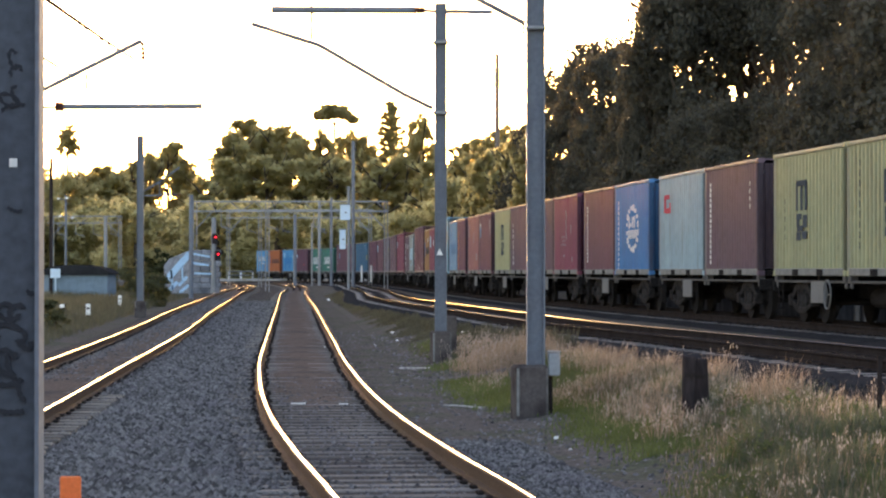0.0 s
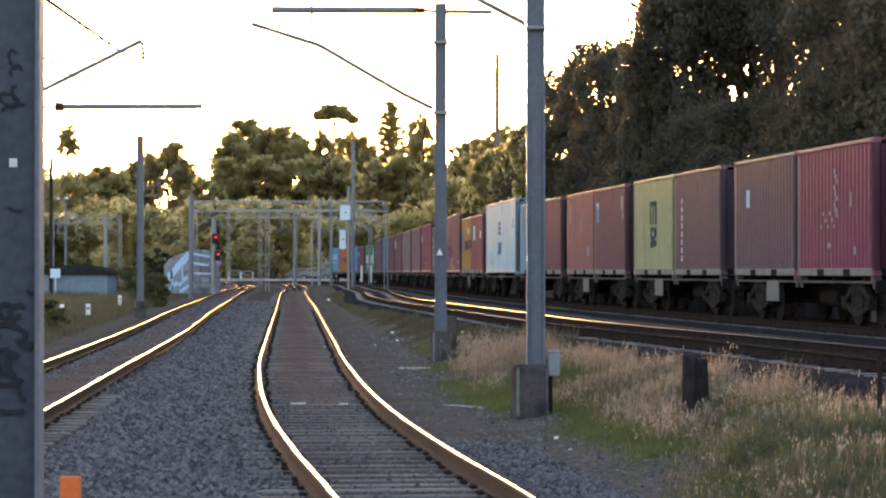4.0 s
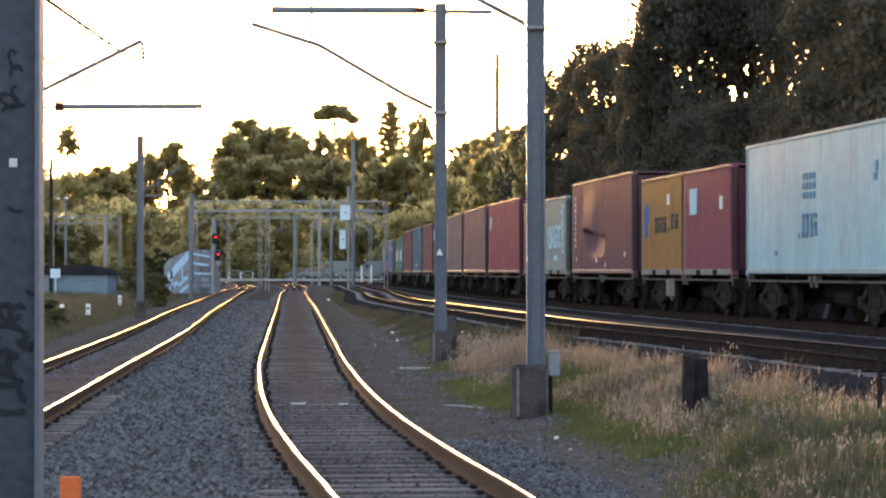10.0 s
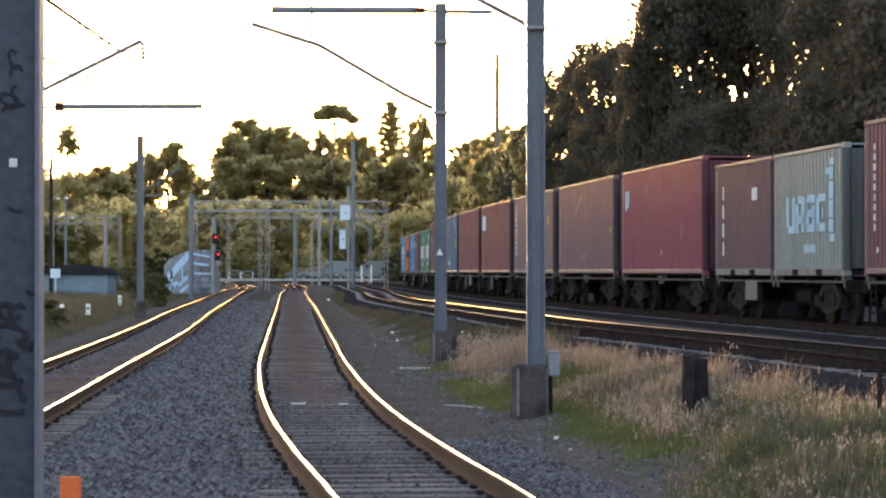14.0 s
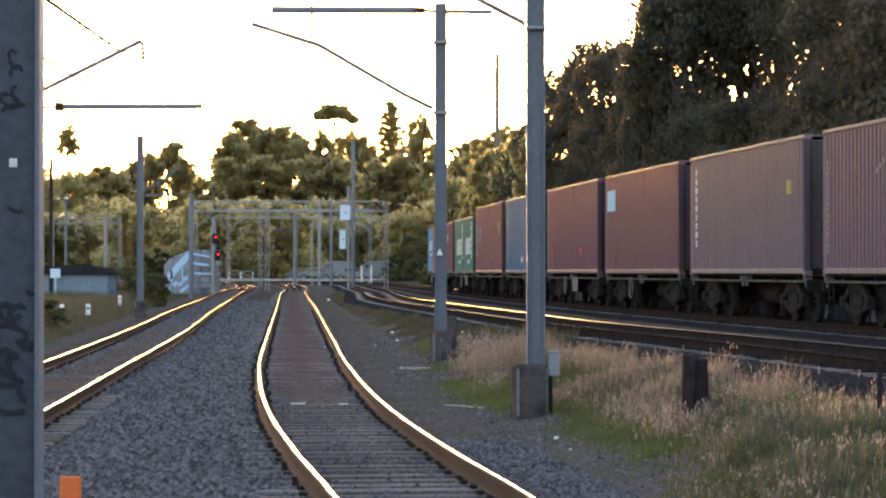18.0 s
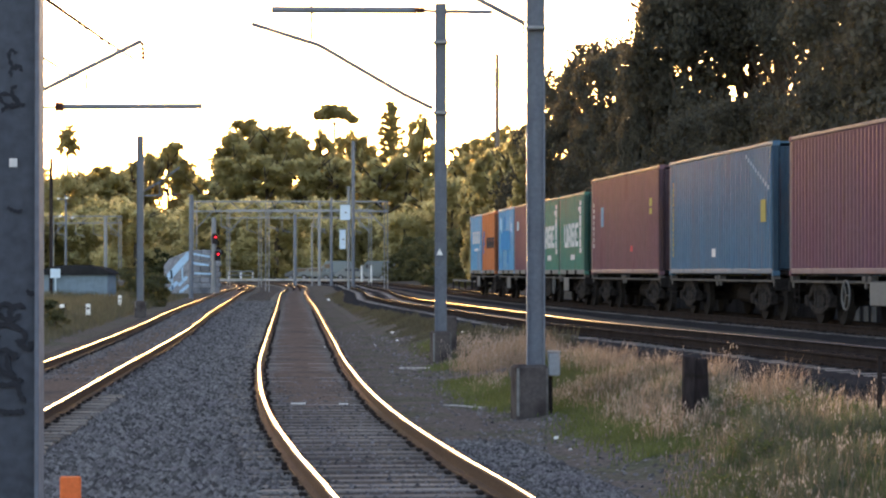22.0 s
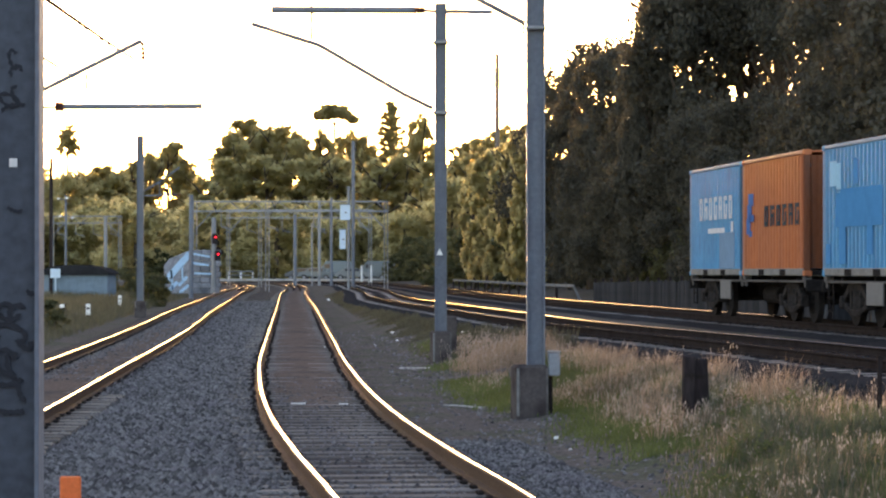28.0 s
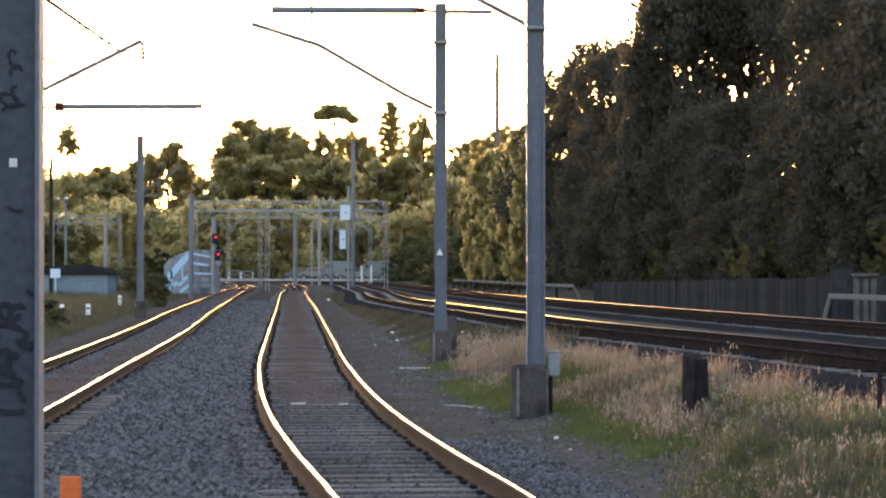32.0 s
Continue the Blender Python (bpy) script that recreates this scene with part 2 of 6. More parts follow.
# ---------------------------------------------------------------- the plan: tracks and heights
def curve_of(knots):
    """x of a line as a smooth function of y, straight past the ends."""
    ky, kx = np.array([k[0] for k in knots], float), np.array([k[1] for k in knots], float)
    tg = np.gradient(kx, ky)

    def fx(y):
        y = np.asarray(y, float)
        i = np.clip(np.searchsorted(ky, y) - 1, 0, len(ky) - 2)
        h = ky[i + 1] - ky[i]
        u = (y - ky[i]) / h
        uc = np.clip(u, 0, 1)
        v = ((2 * uc**3 - 3 * uc**2 + 1) * kx[i] + (uc**3 - 2 * uc**2 + uc) * h * tg[i]
             + (-2 * uc**3 + 3 * uc**2) * kx[i + 1] + (uc**3 - uc**2) * h * tg[i + 1])
        return v + np.where(u < 0, (y - ky[0]) * tg[0], 0) + np.where(u > 1, (y - ky[-1]) * tg[-1], 0)
    return fx


main_x = curve_of([(-40, 20.9), (0, 15.9), (30, 11.95), (45, 10.1), (60, 8.4), (75, 6.85), (93.5, 5.12), (108.5, 3.84), (123, 2.72), (138, 1.75),
                   (153, 0.92), (168, 0.11), (183, -0.74), (198, -1.64), (213, -2.54), (228, -3.41), (243, -4.32), (258, -5.43), (273, -7.04),
                   (288, -9.51), (302, -12.9), (316, -17.0), (330, -21.2), (350, -27.8), (420, -52.0)])
loop_x = curve_of([(-40, 14.6), (0, 10.2), (30, 6.65), (39, 5.6), (47.8, 4.35), (60, 2.65), (73.4, 1.42), (86.8, 0.25), (100, -0.95), (123, -2.6), (145, -3.4),
                   (168, -4.3), (198, -6.0), (228, -7.4), (258, -9.2), (288, -12.6), (316, -19.5), (345, -30.0), (420, -58.0)])
mid_x = curve_of([(-20, 3.4), (0, 1.75), (12, 0.72), (20.7, -0.05), (26, -0.64), (30.4, -1.11), (36.5, -1.66), (45.3, -2.30), (61.2, -3.22), (98.6, -5.3),
                  (160, -8.8), (245, -13.5), (300, -19.0), (400, -40.0)])
left_x = curve_of([(-20, -3.2), (0, -4.2), (47, -6.2), (61.2, -6.85), (98.6, -9.1), (164, -13.0), (245, -17.95), (300, -24.5), (400, -47.0)])
GRADE = ([-50, 26, 35, 45, 61, 99, 300, 600, 3000], [0.0, 0.0, 0.05, 0.13, 0.21, 0.31, 0.57, 0.60, 0.6])
MAIN_Z = 0.635


def low_z(y):
    """Rail head of the two low tracks."""
    return np.interp(y, *GRADE)


def high_z(y):
    return np.full_like(np.asarray(y, float), MAIN_Z)


def ground_z(x, y):
    """The earth's surface: low corridor, bank up to the freight lines, slope behind them."""
    lo, hi = low_z(y) - 0.245, MAIN_Z - 0.25
    a, b = mid_x(y) + 1.5, loop_x(y) - 1.7
    t = np.clip((x - a) / np.maximum(b - a, 0.5), 0, 1)
    t = t * t * (3 - 2 * t)
    z = lo + (hi - lo) * t
    back = np.clip(x - main_x(y) - 5.5, 0, 60)
    z = z + np.minimum(back * 0.10, 3.0) * np.clip((400 - y) / 100, 0, 1)
    z = z + 0.05 * np.sin(x * 0.9 + y * 0.31) * np.sin(y * 0.23 - x * 0.4) * np.clip((x - a) / 2, 0, 1) * np.clip((b - x) / 2, 0, 1)
    for line in (mid_x, left_x, loop_x, main_x):
        z = z - 0.2 * np.clip((1.5 - np.abs(x - line(y))) / 0.5, 0, 1) * np.clip((410 - y) / 40, 0, 1)
    z = z - 0.2 * ((x > left_x(y)) & (x < mid_x(y)) & (y < 330))
    leftside = np.clip(left_x(y) - 2.6 - x, 0, 20)
    return z + 0.05 * np.minimum(leftside, 6)


def at_px(px, py, y):
    """The place at distance y behind a direction of the outlook."""
    return Vector(((px - 784) / 4824 * y, y, EYE[2] + (481 - py) / 4824 * y))


ys = np.unique(np.concatenate([np.arange(-40, 12, 4.0), np.arange(12, 70, 0.7), np.arange(70, 180, 2.5), np.arange(180, 480, 12), [520, 600, 800, 1200, 2000, 4000]]))
offs = np.unique(np.concatenate([-np.geomspace(14, 2500, 14), np.arange(-13, 22, 0.7), np.geomspace(22, 2500, 16)]))
GX, GY = np.meshgrid(offs, ys)
GX = GX + np.where(np.abs(GX) < 400, np.clip(mid_x(GY), -45, 6), 0)
GZ = ground_z(GX, GY)
nr, nc = GX.shape
idx = np.arange(nr * nc).reshape(nr, nc)
ground = raw("ground", np.stack([GX.ravel(), GY.ravel(), GZ.ravel()], 1),
             np.stack([idx[:-1, :-1].ravel(), idx[:-1, 1:].ravel(), idx[1:, 1:].ravel(), idx[1:, :-1].ravel()], 1), M["dirt"], smooth=True)
tagged(ground, label="bare brown earth and sparse turf between the tracks", category="ground", kind="structure")
# an unseen plain wall added behind, to block low sky light
bm = bmesh.new()
box(bm, (90, 0.6, 11.0), (0, -34, 5.0), bevel=0.05)
tagged(part("sky_block_wall", bm, M["concrete"]), label="plain dark concrete wall added unseen to block low sky", category="wall", kind="structure")


# ---------------------------------------------------------------- tracks
def frames_along(fx, fz, y0, y1, step):
    """Places and headings at even steps along a track, from y0 to y1."""
    yy = np.linspace(y0, y1, int((y1 - y0) * 4) + 2)
    xx = fx(yy)
    s = np.concatenate([[0], np.cumsum(np.hypot(np.diff(xx), np.diff(yy)))])
    q = np.arange(0, s[-1], step)
    y = np.interp(q, s, yy)
    x = fx(y)
    dx = (fx(y + 0.2) - fx(y - 0.2)) / 0.4
    n = np.hypot(dx, 1)
    return x, y, fz(y), dx / n, 1 / n


RAIL = [(-0.036, -0.016), (-0.036, -0.035), (-0.010, -0.05), (-0.010, -0.13), (-0.07, -0.15), (-0.07, -0.165), (0.07, -0.165), (0.07, -0.15), (0.010, -0.13),
        (0.010, -0.05), (0.036, -0.035), (0.036, -0.016), (0.030, -0.006), (0.017, -0.0016), (0.007, -0.0003), (-0.007, -0.0003), (-0.017, -0.0016), (-0.030, -0.006)]


def sweep(x, y, z, tx, ty, prof, close=True):
    V, F = [], []
    k = len(prof)
    for i in range(len(x)):
        for u, w in prof:
            V.append((x[i] + ty[i] * u, y[i] - tx[i] * u, z[i] + w))
    for i in range(len(x) - 1):
        for j in range(k if close else k - 1):
            a, b = i * k + j, i * k + (j + 1) % k
            F.append((a, b, b + k, a + k))
    return V, F


def sleeper_mesh():
    bm = bmesh.new()
    box(bm, (2.45, 0.23, 0.13), (0, 0, -0.235), bevel=0.012)
    me = mesh_of("sleeper", bm, M["sleeper"])
    bm = bmesh.new()
    for s in (-1, 1):
        for d in (-0.11, 0.11):
            box(bm, (0.06, 0.11, 0.035), (s * 0.752 + d * 0.95, 0, -0.152), bevel=0.008)
    cl = mesh_of("rail_clip", bm, M["clip"])
    return me, cl


SLEEPER, CLIP = sleeper_mesh()


def track(fx, fz, y0, y1, label, near, bed=(1.75, 2.5), bright=(True, True), under="ballast"):
    tr = empty("railway_track", label=label, category="railway track", kind="structure")
    x, y, z, tx, ty = frames_along(fx, fz, y0, y1, 1.0)
    for s in (-1, 1):
        u = s * 0.752
        V, F = sweep(x + ty * u, y - tx * u, z, tx, ty, RAIL)
        web = raw("rail", V, F, M["railside" if under == "ballast_dark" else "railside_brown"], tr)
        web.data.materials.append(M["railtop"])
        k = len(RAIL)
        worn = s > 0 and under == "ballast_dark"
        top = (17,) if worn else (14,) if under == "ballast_dark" else (13, 14, 15)
        web.data.materials[1] = M["railcorner" if worn else "railtop" if bright[0 if s < 0 else 1] else "raildull"]
        web.data.polygons.foreach_set("material_index", [1 if (i % k) in top else 0 for i in range(len(F))])
        web.data.polygons.foreach_set("use_smooth", [(i % k) >= 11 and not (worn and i % k == 17) for i in range(len(F))])
    # ballast bed with sloped shoulders
    outer = 3.7 if fx is main_x else bed[0]
    fill = 0.056 if under == "ballast_dark" else 0.0
    prof = [(-bed[1] - 0.8, -0.95), (-bed[0], -0.235), (-1.3, -0.235 + fill), (-0.85, -0.225 + fill), (0, -0.235 + fill), (0.85, -0.225 + fill), (1.3, -0.235 + fill), (outer, -0.235), (outer + 1.55, -0.95)]
    V, F = sweep(x, y, z, tx, ty, prof, close=False)
    raw("ballast_bed", V, F, M[under], tr, smooth=True)
    # stone packed between the sleepers, a little under their tops
    if not fill:
        i1 = int(np.searchsorted(y, 45))
        V, F = sweep(x[:i1], y[:i1], z[:i1], tx[:i1], ty[:i1], [(-1.22, -0.19), (-0.9, -0.182), (-0.3, -0.180), (0.3, -0.180), (0.9, -0.182), (1.22, -0.19)], close=False)
        raw("packed_stone", V, F, M["ballast"], tr, smooth=True)
    # dirt that has silted up between the rails
    i0 = int(np.searchsorted(y, 31))
    rise = np.clip((y[i0:] - 31) / 8, 0, 1) * 0.05
    V, F = sweep(x[i0:], y[i0:], z[i0:] + rise, tx[i0:], ty[i0:], [(-0.66, -0.235), (-0.4, -0.222), (0, -0.214), (0.4, -0.222), (0.66, -0.235)], close=False)
    raw("silted_dirt", V, F, M["silt" if under == "ballast" else under], tr, smooth=True)
    if fx is mid_x:
        i0 = int(np.searchsorted(y, 10))
        V, F = sweep(x[i0:], y[i0:], z[i0:], tx[i0:], ty[i0:], [(0.84, -0.21), (1.0, -0.162), (1.5, -0.165), (2.0, -0.21), (2.6, -0.33)], close=False)
        raw("shoulder_dirt", V, F, M["dirt"], tr, smooth=True)
    x, y, z, tx, ty = frames_along(fx, fz, max(y0, near[0]), y1, 0.6)
    rest = []
    for i in range(len(x)):
        m = Matrix(((ty[i], tx[i], 0, x[i]), (-tx[i], ty[i], 0, y[i]), (0, 0, 1, z[i] + (random.uniform(-0.003, 0.003) if fill else random.uniform(-0.008, 0.004))), (0, 0, 0, 1)))
        m = m @ pose(random.uniform(-0.03, 0.03), 0, 0, 0, 0, random.uniform(-0.8, 0.8))
        if y[i] < near[1]:
            put("sleeper", SLEEPER, tr, m, M["sleeper_dark"] if fill else None)
            put("rail_clip", CLIP, tr, m)
        else:
            rest.append(m)
    if rest:
        bm = bmesh.new()
        vs, fs = [], []
        for m in rest:
            b0 = len(vs)
            for cx in (-1.22, 1.22):
                for cy in (-0.115, 0.115):
                    for cz in (-0.30, -0.17):
                        vs.append(m @ Vector((cx, cy, cz)))
            fs += [(b0 + 1, b0 + 5, b0 + 7, b0 + 3), (b0, b0 + 1, b0 + 3, b0 + 2), (b0 + 4, b0 + 6, b0 + 7, b0 + 5), (b0, b0 + 4, b0 + 5, b0 + 1), (b0 + 2, b0 + 3, b0 + 7, b0 + 6)]
        bm.free()
        far = raw("distant_sleepers", vs, fs, M["sleeper_dark" if fill else "sleeper"], tr)
        far["kind"] = "stuff"
    return tr


track(mid_x, low_z, -20, 400, "curving track with bright worn rails on close-set weathered sleepers", (-20, 110))
track(left_x, low_z, -20, 400, "track with shining rails set in grey ballast", (-20, 105))
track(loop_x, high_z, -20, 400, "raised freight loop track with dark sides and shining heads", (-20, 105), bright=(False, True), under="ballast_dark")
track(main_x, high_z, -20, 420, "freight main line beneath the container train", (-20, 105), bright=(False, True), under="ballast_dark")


def stones(name, n, xs, yr, size, label, lift=-0.235, level=None, stuff="stone"):
    """Loose ballast stones, small uneven lumps, over a strip of the low corridor."""
    rng = np.random.default_rng(5)
    u = rng.random(n)
    y = yr[0] * (yr[1] / yr[0]) ** u
    lo, hi = xs[0](y), xs[1](y)
    x = lo + (hi - lo) * rng.random(n)
    z = np.maximum(low_z(y) + lift, ground_z(x, y)) if level is None else np.full(n, level)
    r = size * (0.6 + 0.8 * rng.random(n)) * (0.8 + 0.35 * y / 40)
    base = np.array([(1, 0, 0), (0, 1, 0), (-1, 0, 0), (0, -1, 0), (0.1, 0.1, 0.75)], float)
    P = base[None] * r[:, None, None] * (0.65 + 0.7 * rng.random((n, 5, 1)))
    a = rng.random(n) * 6.283
    c, s = np.cos(a)[:, None], np.sin(a)[:, None]
    X = P[..., 0] * c - P[..., 1] * s + x[:, None]
    Y = P[..., 0] * s + P[..., 1] * c + y[:, None]
    Z = P[..., 2] + z[:, None] + (rng.random((n, 5)) - 0.3) * r[:, None] * 0.5
    V = np.stack([X, Y, Z], 2).reshape(-1, 3)
    b = np.arange(n)[:, None] * 5
    F = np.concatenate([b + np.array([[0, 1, 4]]), b + np.array([[1, 2, 4]]), b + np.array([[2, 3, 4]]), b + np.array([[3, 0, 4]])])
    ob = raw(name, V, F, M[stuff])
    return tagged(ob, label=label, category="ballast", kind="stuff")


# the wide bed of stone between the two low tracks
yb = np.concatenate([np.arange(-20, 60, 1.5), np.arange(60, 330, 6)])
V, F = [], []
for i, y in enumerate(yb):
    a, b, z = float(left_x(y)) + 1.7, float(mid_x(y)) - 1.7, float(low_z(y)) - 0.236
    for j in range(9):
        t = j / 8
        V.append((a + (b - a) * t, y, z - 0.06 * math.sin(math.pi * t) + 0.012 * math.sin(7 * t + y)))
    if i:
        for j in range(8):
            o = (i - 1) * 9 + j
            F.append((o, o + 1, o + 10, o + 9))
bed = raw("ballast_field", V, F, M["ballast"], smooth=True)
tagged(bed, label="bed of grey crushed stone between two tracks", category="ballast", kind="structure")
stones("ballast_stones", 46000, (lambda y: left_x(y) + 0.9, lambda y: mid_x(y) - 0.9), (19.5, 140), 0.043, "loose grey crushed stones on the ballast bed")
stones("ballast_stones", 6000, (lambda y: mid_x(y) + 0.9, lambda y: mid_x(y) + 1.9), (19.5, 30), 0.026, "fine grey stones along the track shoulder", -0.168)
stones("loose_pebbles", 700, (lambda y: mid_x(y) + 0.95, lambda y: mid_x(y) + 2.1), (29, 75), 0.022, "grey pebbles trodden into the dirt", -0.172)
stones("ballast_stones", 4500, (lambda y: left_x(y) + 0.86, lambda y: left_x(y) + 1.4), (40, 95), 0.034, "grey stones lying over the outer sleeper ends", -0.185)
stones("ballast_stones", 2200, (lambda y: mid_x(y) - 1.35, lambda y: mid_x(y) - 0.86), (19.5, 60), 0.030, "grey stones lying over the sleeper ends", -0.182)
stones("loose_pebbles", 3000, (lambda y: mid_x(y) + 1.8, lambda y: mid_x(y) + 3.6), (19.5, 70), 0.026, "scattered pebbles on bare dirt", -0.5)
stones("ballast_stones", 1500, (lambda y: mid_x(y) - 0.6, lambda y: mid_x(y) + 0.6), (19.5, 45), 0.020, "dark loose stones between the sleepers", -0.178)
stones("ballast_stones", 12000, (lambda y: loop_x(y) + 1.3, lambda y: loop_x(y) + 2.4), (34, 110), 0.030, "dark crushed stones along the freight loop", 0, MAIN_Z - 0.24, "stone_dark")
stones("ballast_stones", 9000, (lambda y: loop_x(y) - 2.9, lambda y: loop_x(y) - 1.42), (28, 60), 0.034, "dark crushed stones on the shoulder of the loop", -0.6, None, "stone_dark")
stones("ballast_stones", 9000, (lambda y: left_x(y) - 0.62, lambda y: left_x(y) + 0.62), (44, 150), 0.036, "grey crushed stones between the outer rails", -0.205)


# ---------------------------------------------------------------- the train
L20, L40, H20, HHC, WID = 6.058, 12.192, 2.645, 2.965, 2.438
DECK = 0.99


def container_meshes(length, high, pockets):
    """Meshes of one box, base centre at the origin, long axis y, front at +y."""
    out = {}
    hw, hl = WID / 2, length / 2
    # corrugated side: trapezoidal waves between the posts
    n = int(round((length - 0.36) / 0.278))
    pitch = (length - 0.36) / n
    prof = []
    for i in range(n):
        y = -hl + 0.18 + i * pitch
        prof += [(y, 0.0), (y + pitch * 0.32, 0.0), (y + pitch * 0.5, -0.045), (y + pitch * 0.82, -0.045)]
    prof.append((hl - 0.18, 0.0))
    bm = bmesh.new()
    for (ya, da), (yb_, db) in zip(prof[:-1], prof[1:]):
        vs = [bm.verts.new(p) for p in ((hw - 0.02 + da, ya, 0.16), (hw - 0.02 + db, yb_, 0.16), (hw - 0.02 + db, yb_, high - 0.09), (hw - 0.02 + da, ya, high - 0.09))]
        bm.faces.new(vs)
    bmesh.ops.remove_doubles(bm, verts=bm.verts, dist=1e-4)
    out["side_panel"] = mesh_of("side_panel", bm, M["plate"])
    bm = bmesh.new()
    ends = int(round((WID - 0.3) / 0.25))
    for i in range(ends):
        x0 = -hw + 0.15 + i * (WID - 0.3) / ends
        w = (WID - 0.3) / ends
        for a, b, da, db in ((0, 0.3, 0, 0), (0.3, 0.5, 0, -0.04), (0.5, 0.8, -0.04, -0.04), (0.8, 1, -0.04, 0)):
            vs = [bm.verts.new(p) for p in ((x0 + a * w, hl - 0.03 + da, 0.16), (x0 + b * w, hl - 0.03 + db, 0.16), (x0 + b * w, hl - 0.03 + db, high - 0.12), (x0 + a * w, hl - 0.03 + da, high - 0.12))]
            bm.faces.new(vs[::-1])
    out["front_wall"] = mesh_of("front_wall", bm, M["plate"])
    bm = bmesh.new()
    for s in (-1, 1):
        box(bm, (WID / 2 - 0.13, 0.05, high - 0.3), (s * (WID / 4 - 0.05), -hl + 0.05, high / 2 + 0.02), bevel=0.01)
    out["door"] = mesh_of("door", bm, M["plate"])
    bm = bmesh.new()
    for x in (-0.85, -0.35, 0.35, 0.85):
        tube(bm, (x, -hl + 0.0, 0.15), (x, -hl + 0.0, high - 0.12), 0.02, 6)
    out["lock_rod"] = mesh_of("lock_rod", bm, M["steel"])
    bm = bmesh.new()
    box(bm, (WID - 0.06, length - 0.1, 0.04), (0, 0, high - 0.035), bevel=0.01)
    out["roof"] = mesh_of("roof", bm, M["plate"])
    bm = bmesh.new()
    box(bm, (0.13, 0.10, high - 0.23), (hw - 0.07, hl - 0.055, high / 2), bevel=0.015)
    out["corner_post"] = mesh_of("corner_post", bm, M["plate"])
    bm = bmesh.new()
    box(bm, (0.162, 0.178, 0.118), (hw - 0.082, hl - 0.090, 0.059), bevel=0.015)
    out["corner_casting"] = mesh_of("corner_casting", bm, M["plate"])
    bm = bmesh.new()
    box(bm, (0.06, length - 0.36, 0.075), (hw - 0.035, 0, high - 0.045), bevel=0.012)
    out["top_rail"] = mesh_of("top_rail", bm, M["plate"])
    bm = bmesh.new()
    rail_h = 0.15 if pockets else 0.11
    box(bm, (0.06, length - 0.36, rail_h), (hw - 0.033, 0, 0.16 - rail_h / 2), bevel=0.012)
    out["bottom_rail"] = mesh_of("bottom_rail", bm, M["plate"])
    bm = bmesh.new()
    box(bm, (WID - 0.12, length - 0.2, 0.10), (0, 0, 0.075))
    out["floor_frame"] = mesh_of("floor_frame", bm, M["underframe"])
    bm = bmesh.new()
    box(bm, (0.02, 0.50, 0.13), (hw - 0.004, 0, 0.078))
    out["fork_pocket"] = mesh_of("fork_pocket", bm, M["underframe"])
    bm = bmesh.new()
    box(bm, (0.03, length - 0.34, high - 0.24), (hw - 0.045, 0, high / 2 + 0.04))
    out["flat_panel"] = mesh_of("side_panel", bm, M["plate"])
    # a side pushed in by a knock, with a curved lower lip
    bm = bmesh.new()
    grid = []

    def ramp(v, lo, hi):
        u = max(0.0, min(1.0, (v - lo) / (hi - lo)))
        return u * u * (3 - 2 * u)
    for y, d in prof:
        col = []
        lip = 1.40 + 0.06 * math.cos((y + 2.6) * 1.3) - 0.10 * ramp(y, -2.0, 0.3)
        wide = ramp(y, -3.9, -3.0) * ramp(-y, 0.3, 1.3)
        zs = [0.16, 0.4, 0.55, 0.7, 0.85, 1.0, lip - 0.24, lip - 0.17, lip - 0.11, lip - 0.06, lip - 0.02, lip + 0.03, lip + 0.08, lip + 0.2, 1.8, 2.0, 2.2, 2.45, 2.65, high - 0.09]
        for z in zs:
            push = 0.12 * wide * ramp(2.8 - z, 0, 2.8 - lip) * ramp(z, lip - 0.10, lip - 0.02)
            shift = 1.5 * ramp(1.3 - z, 0, 0.9)
            gone = ramp(lip - z, 0.0, 0.2) * ramp(z, 0.4, 1.2) * ramp(y, -3.6 + shift, -2.7 + shift) * ramp(-y, -1.0, 0.6)
            col.append(bm.verts.new((hw - 0.02 + d * (1 - 0.7 * gone) + push - 0.30 * gone, y, z)))
        grid.append(col)
    for c0, c1 in zip(grid[:-1], grid[1:]):
        for j in range(len(c0) - 1):
            bm.faces.new((c0[j], c1[j], c1[j + 1], c0[j + 1]))
    out["dented_panel"] = mesh_of("side_panel", bm, M["plate"])
    out["pockets"] = pockets
    return out


BOX20, BOX40 = container_meshes(L20, H20, True), container_meshes(L40, HHC, False)
TURN = Matrix.Rotation(math.pi, 4, "Z")


def plain_marks(bmarks, hw):
    """Thin painted bars on the side that faces the camera: (y, z, width, height, lean) each."""
    bm = bmesh.new()
    for y, z, w, h in bmarks:
        box(bm, (0.012, w, h), (hw - 0.0175, y, z))
    return bm


def container(kind, colour, marks, label):
    me = BOX20 if kind == 20 else BOX40
    length, high = (L20, H20) if kind == 20 else (L40, HHC)
    c = empty("shipping_container", label=label, category="shipping container", group="containers on the freight train")
    p = colour
    sp = me["flat_panel" if "refrigerated" in label else "side_panel"]
    put("side_panel", me["dented_panel"] if "dented" in label else sp, c, None, p)
    put("side_panel", sp, c, TURN, p)
    # front end takes the paint darkened for shade between boxes
    put("front_wall", me["front_wall"], c, None, END_SHADE[colour.name])
    put("roof", me["roof"], c, None, p)
    put("door", me["door"], c, None, p)
    put("lock_rod", me["lock_rod"], c)
    put("floor_frame", me["floor_frame"], c)
    flipx, flipy = Matrix.Diagonal((-1, 1, 1, 1)), Matrix.Diagonal((1, -1, 1, 1))
    hw, hl = WID / 2, length / 2
    edge_paint = EDGE[colour.name]
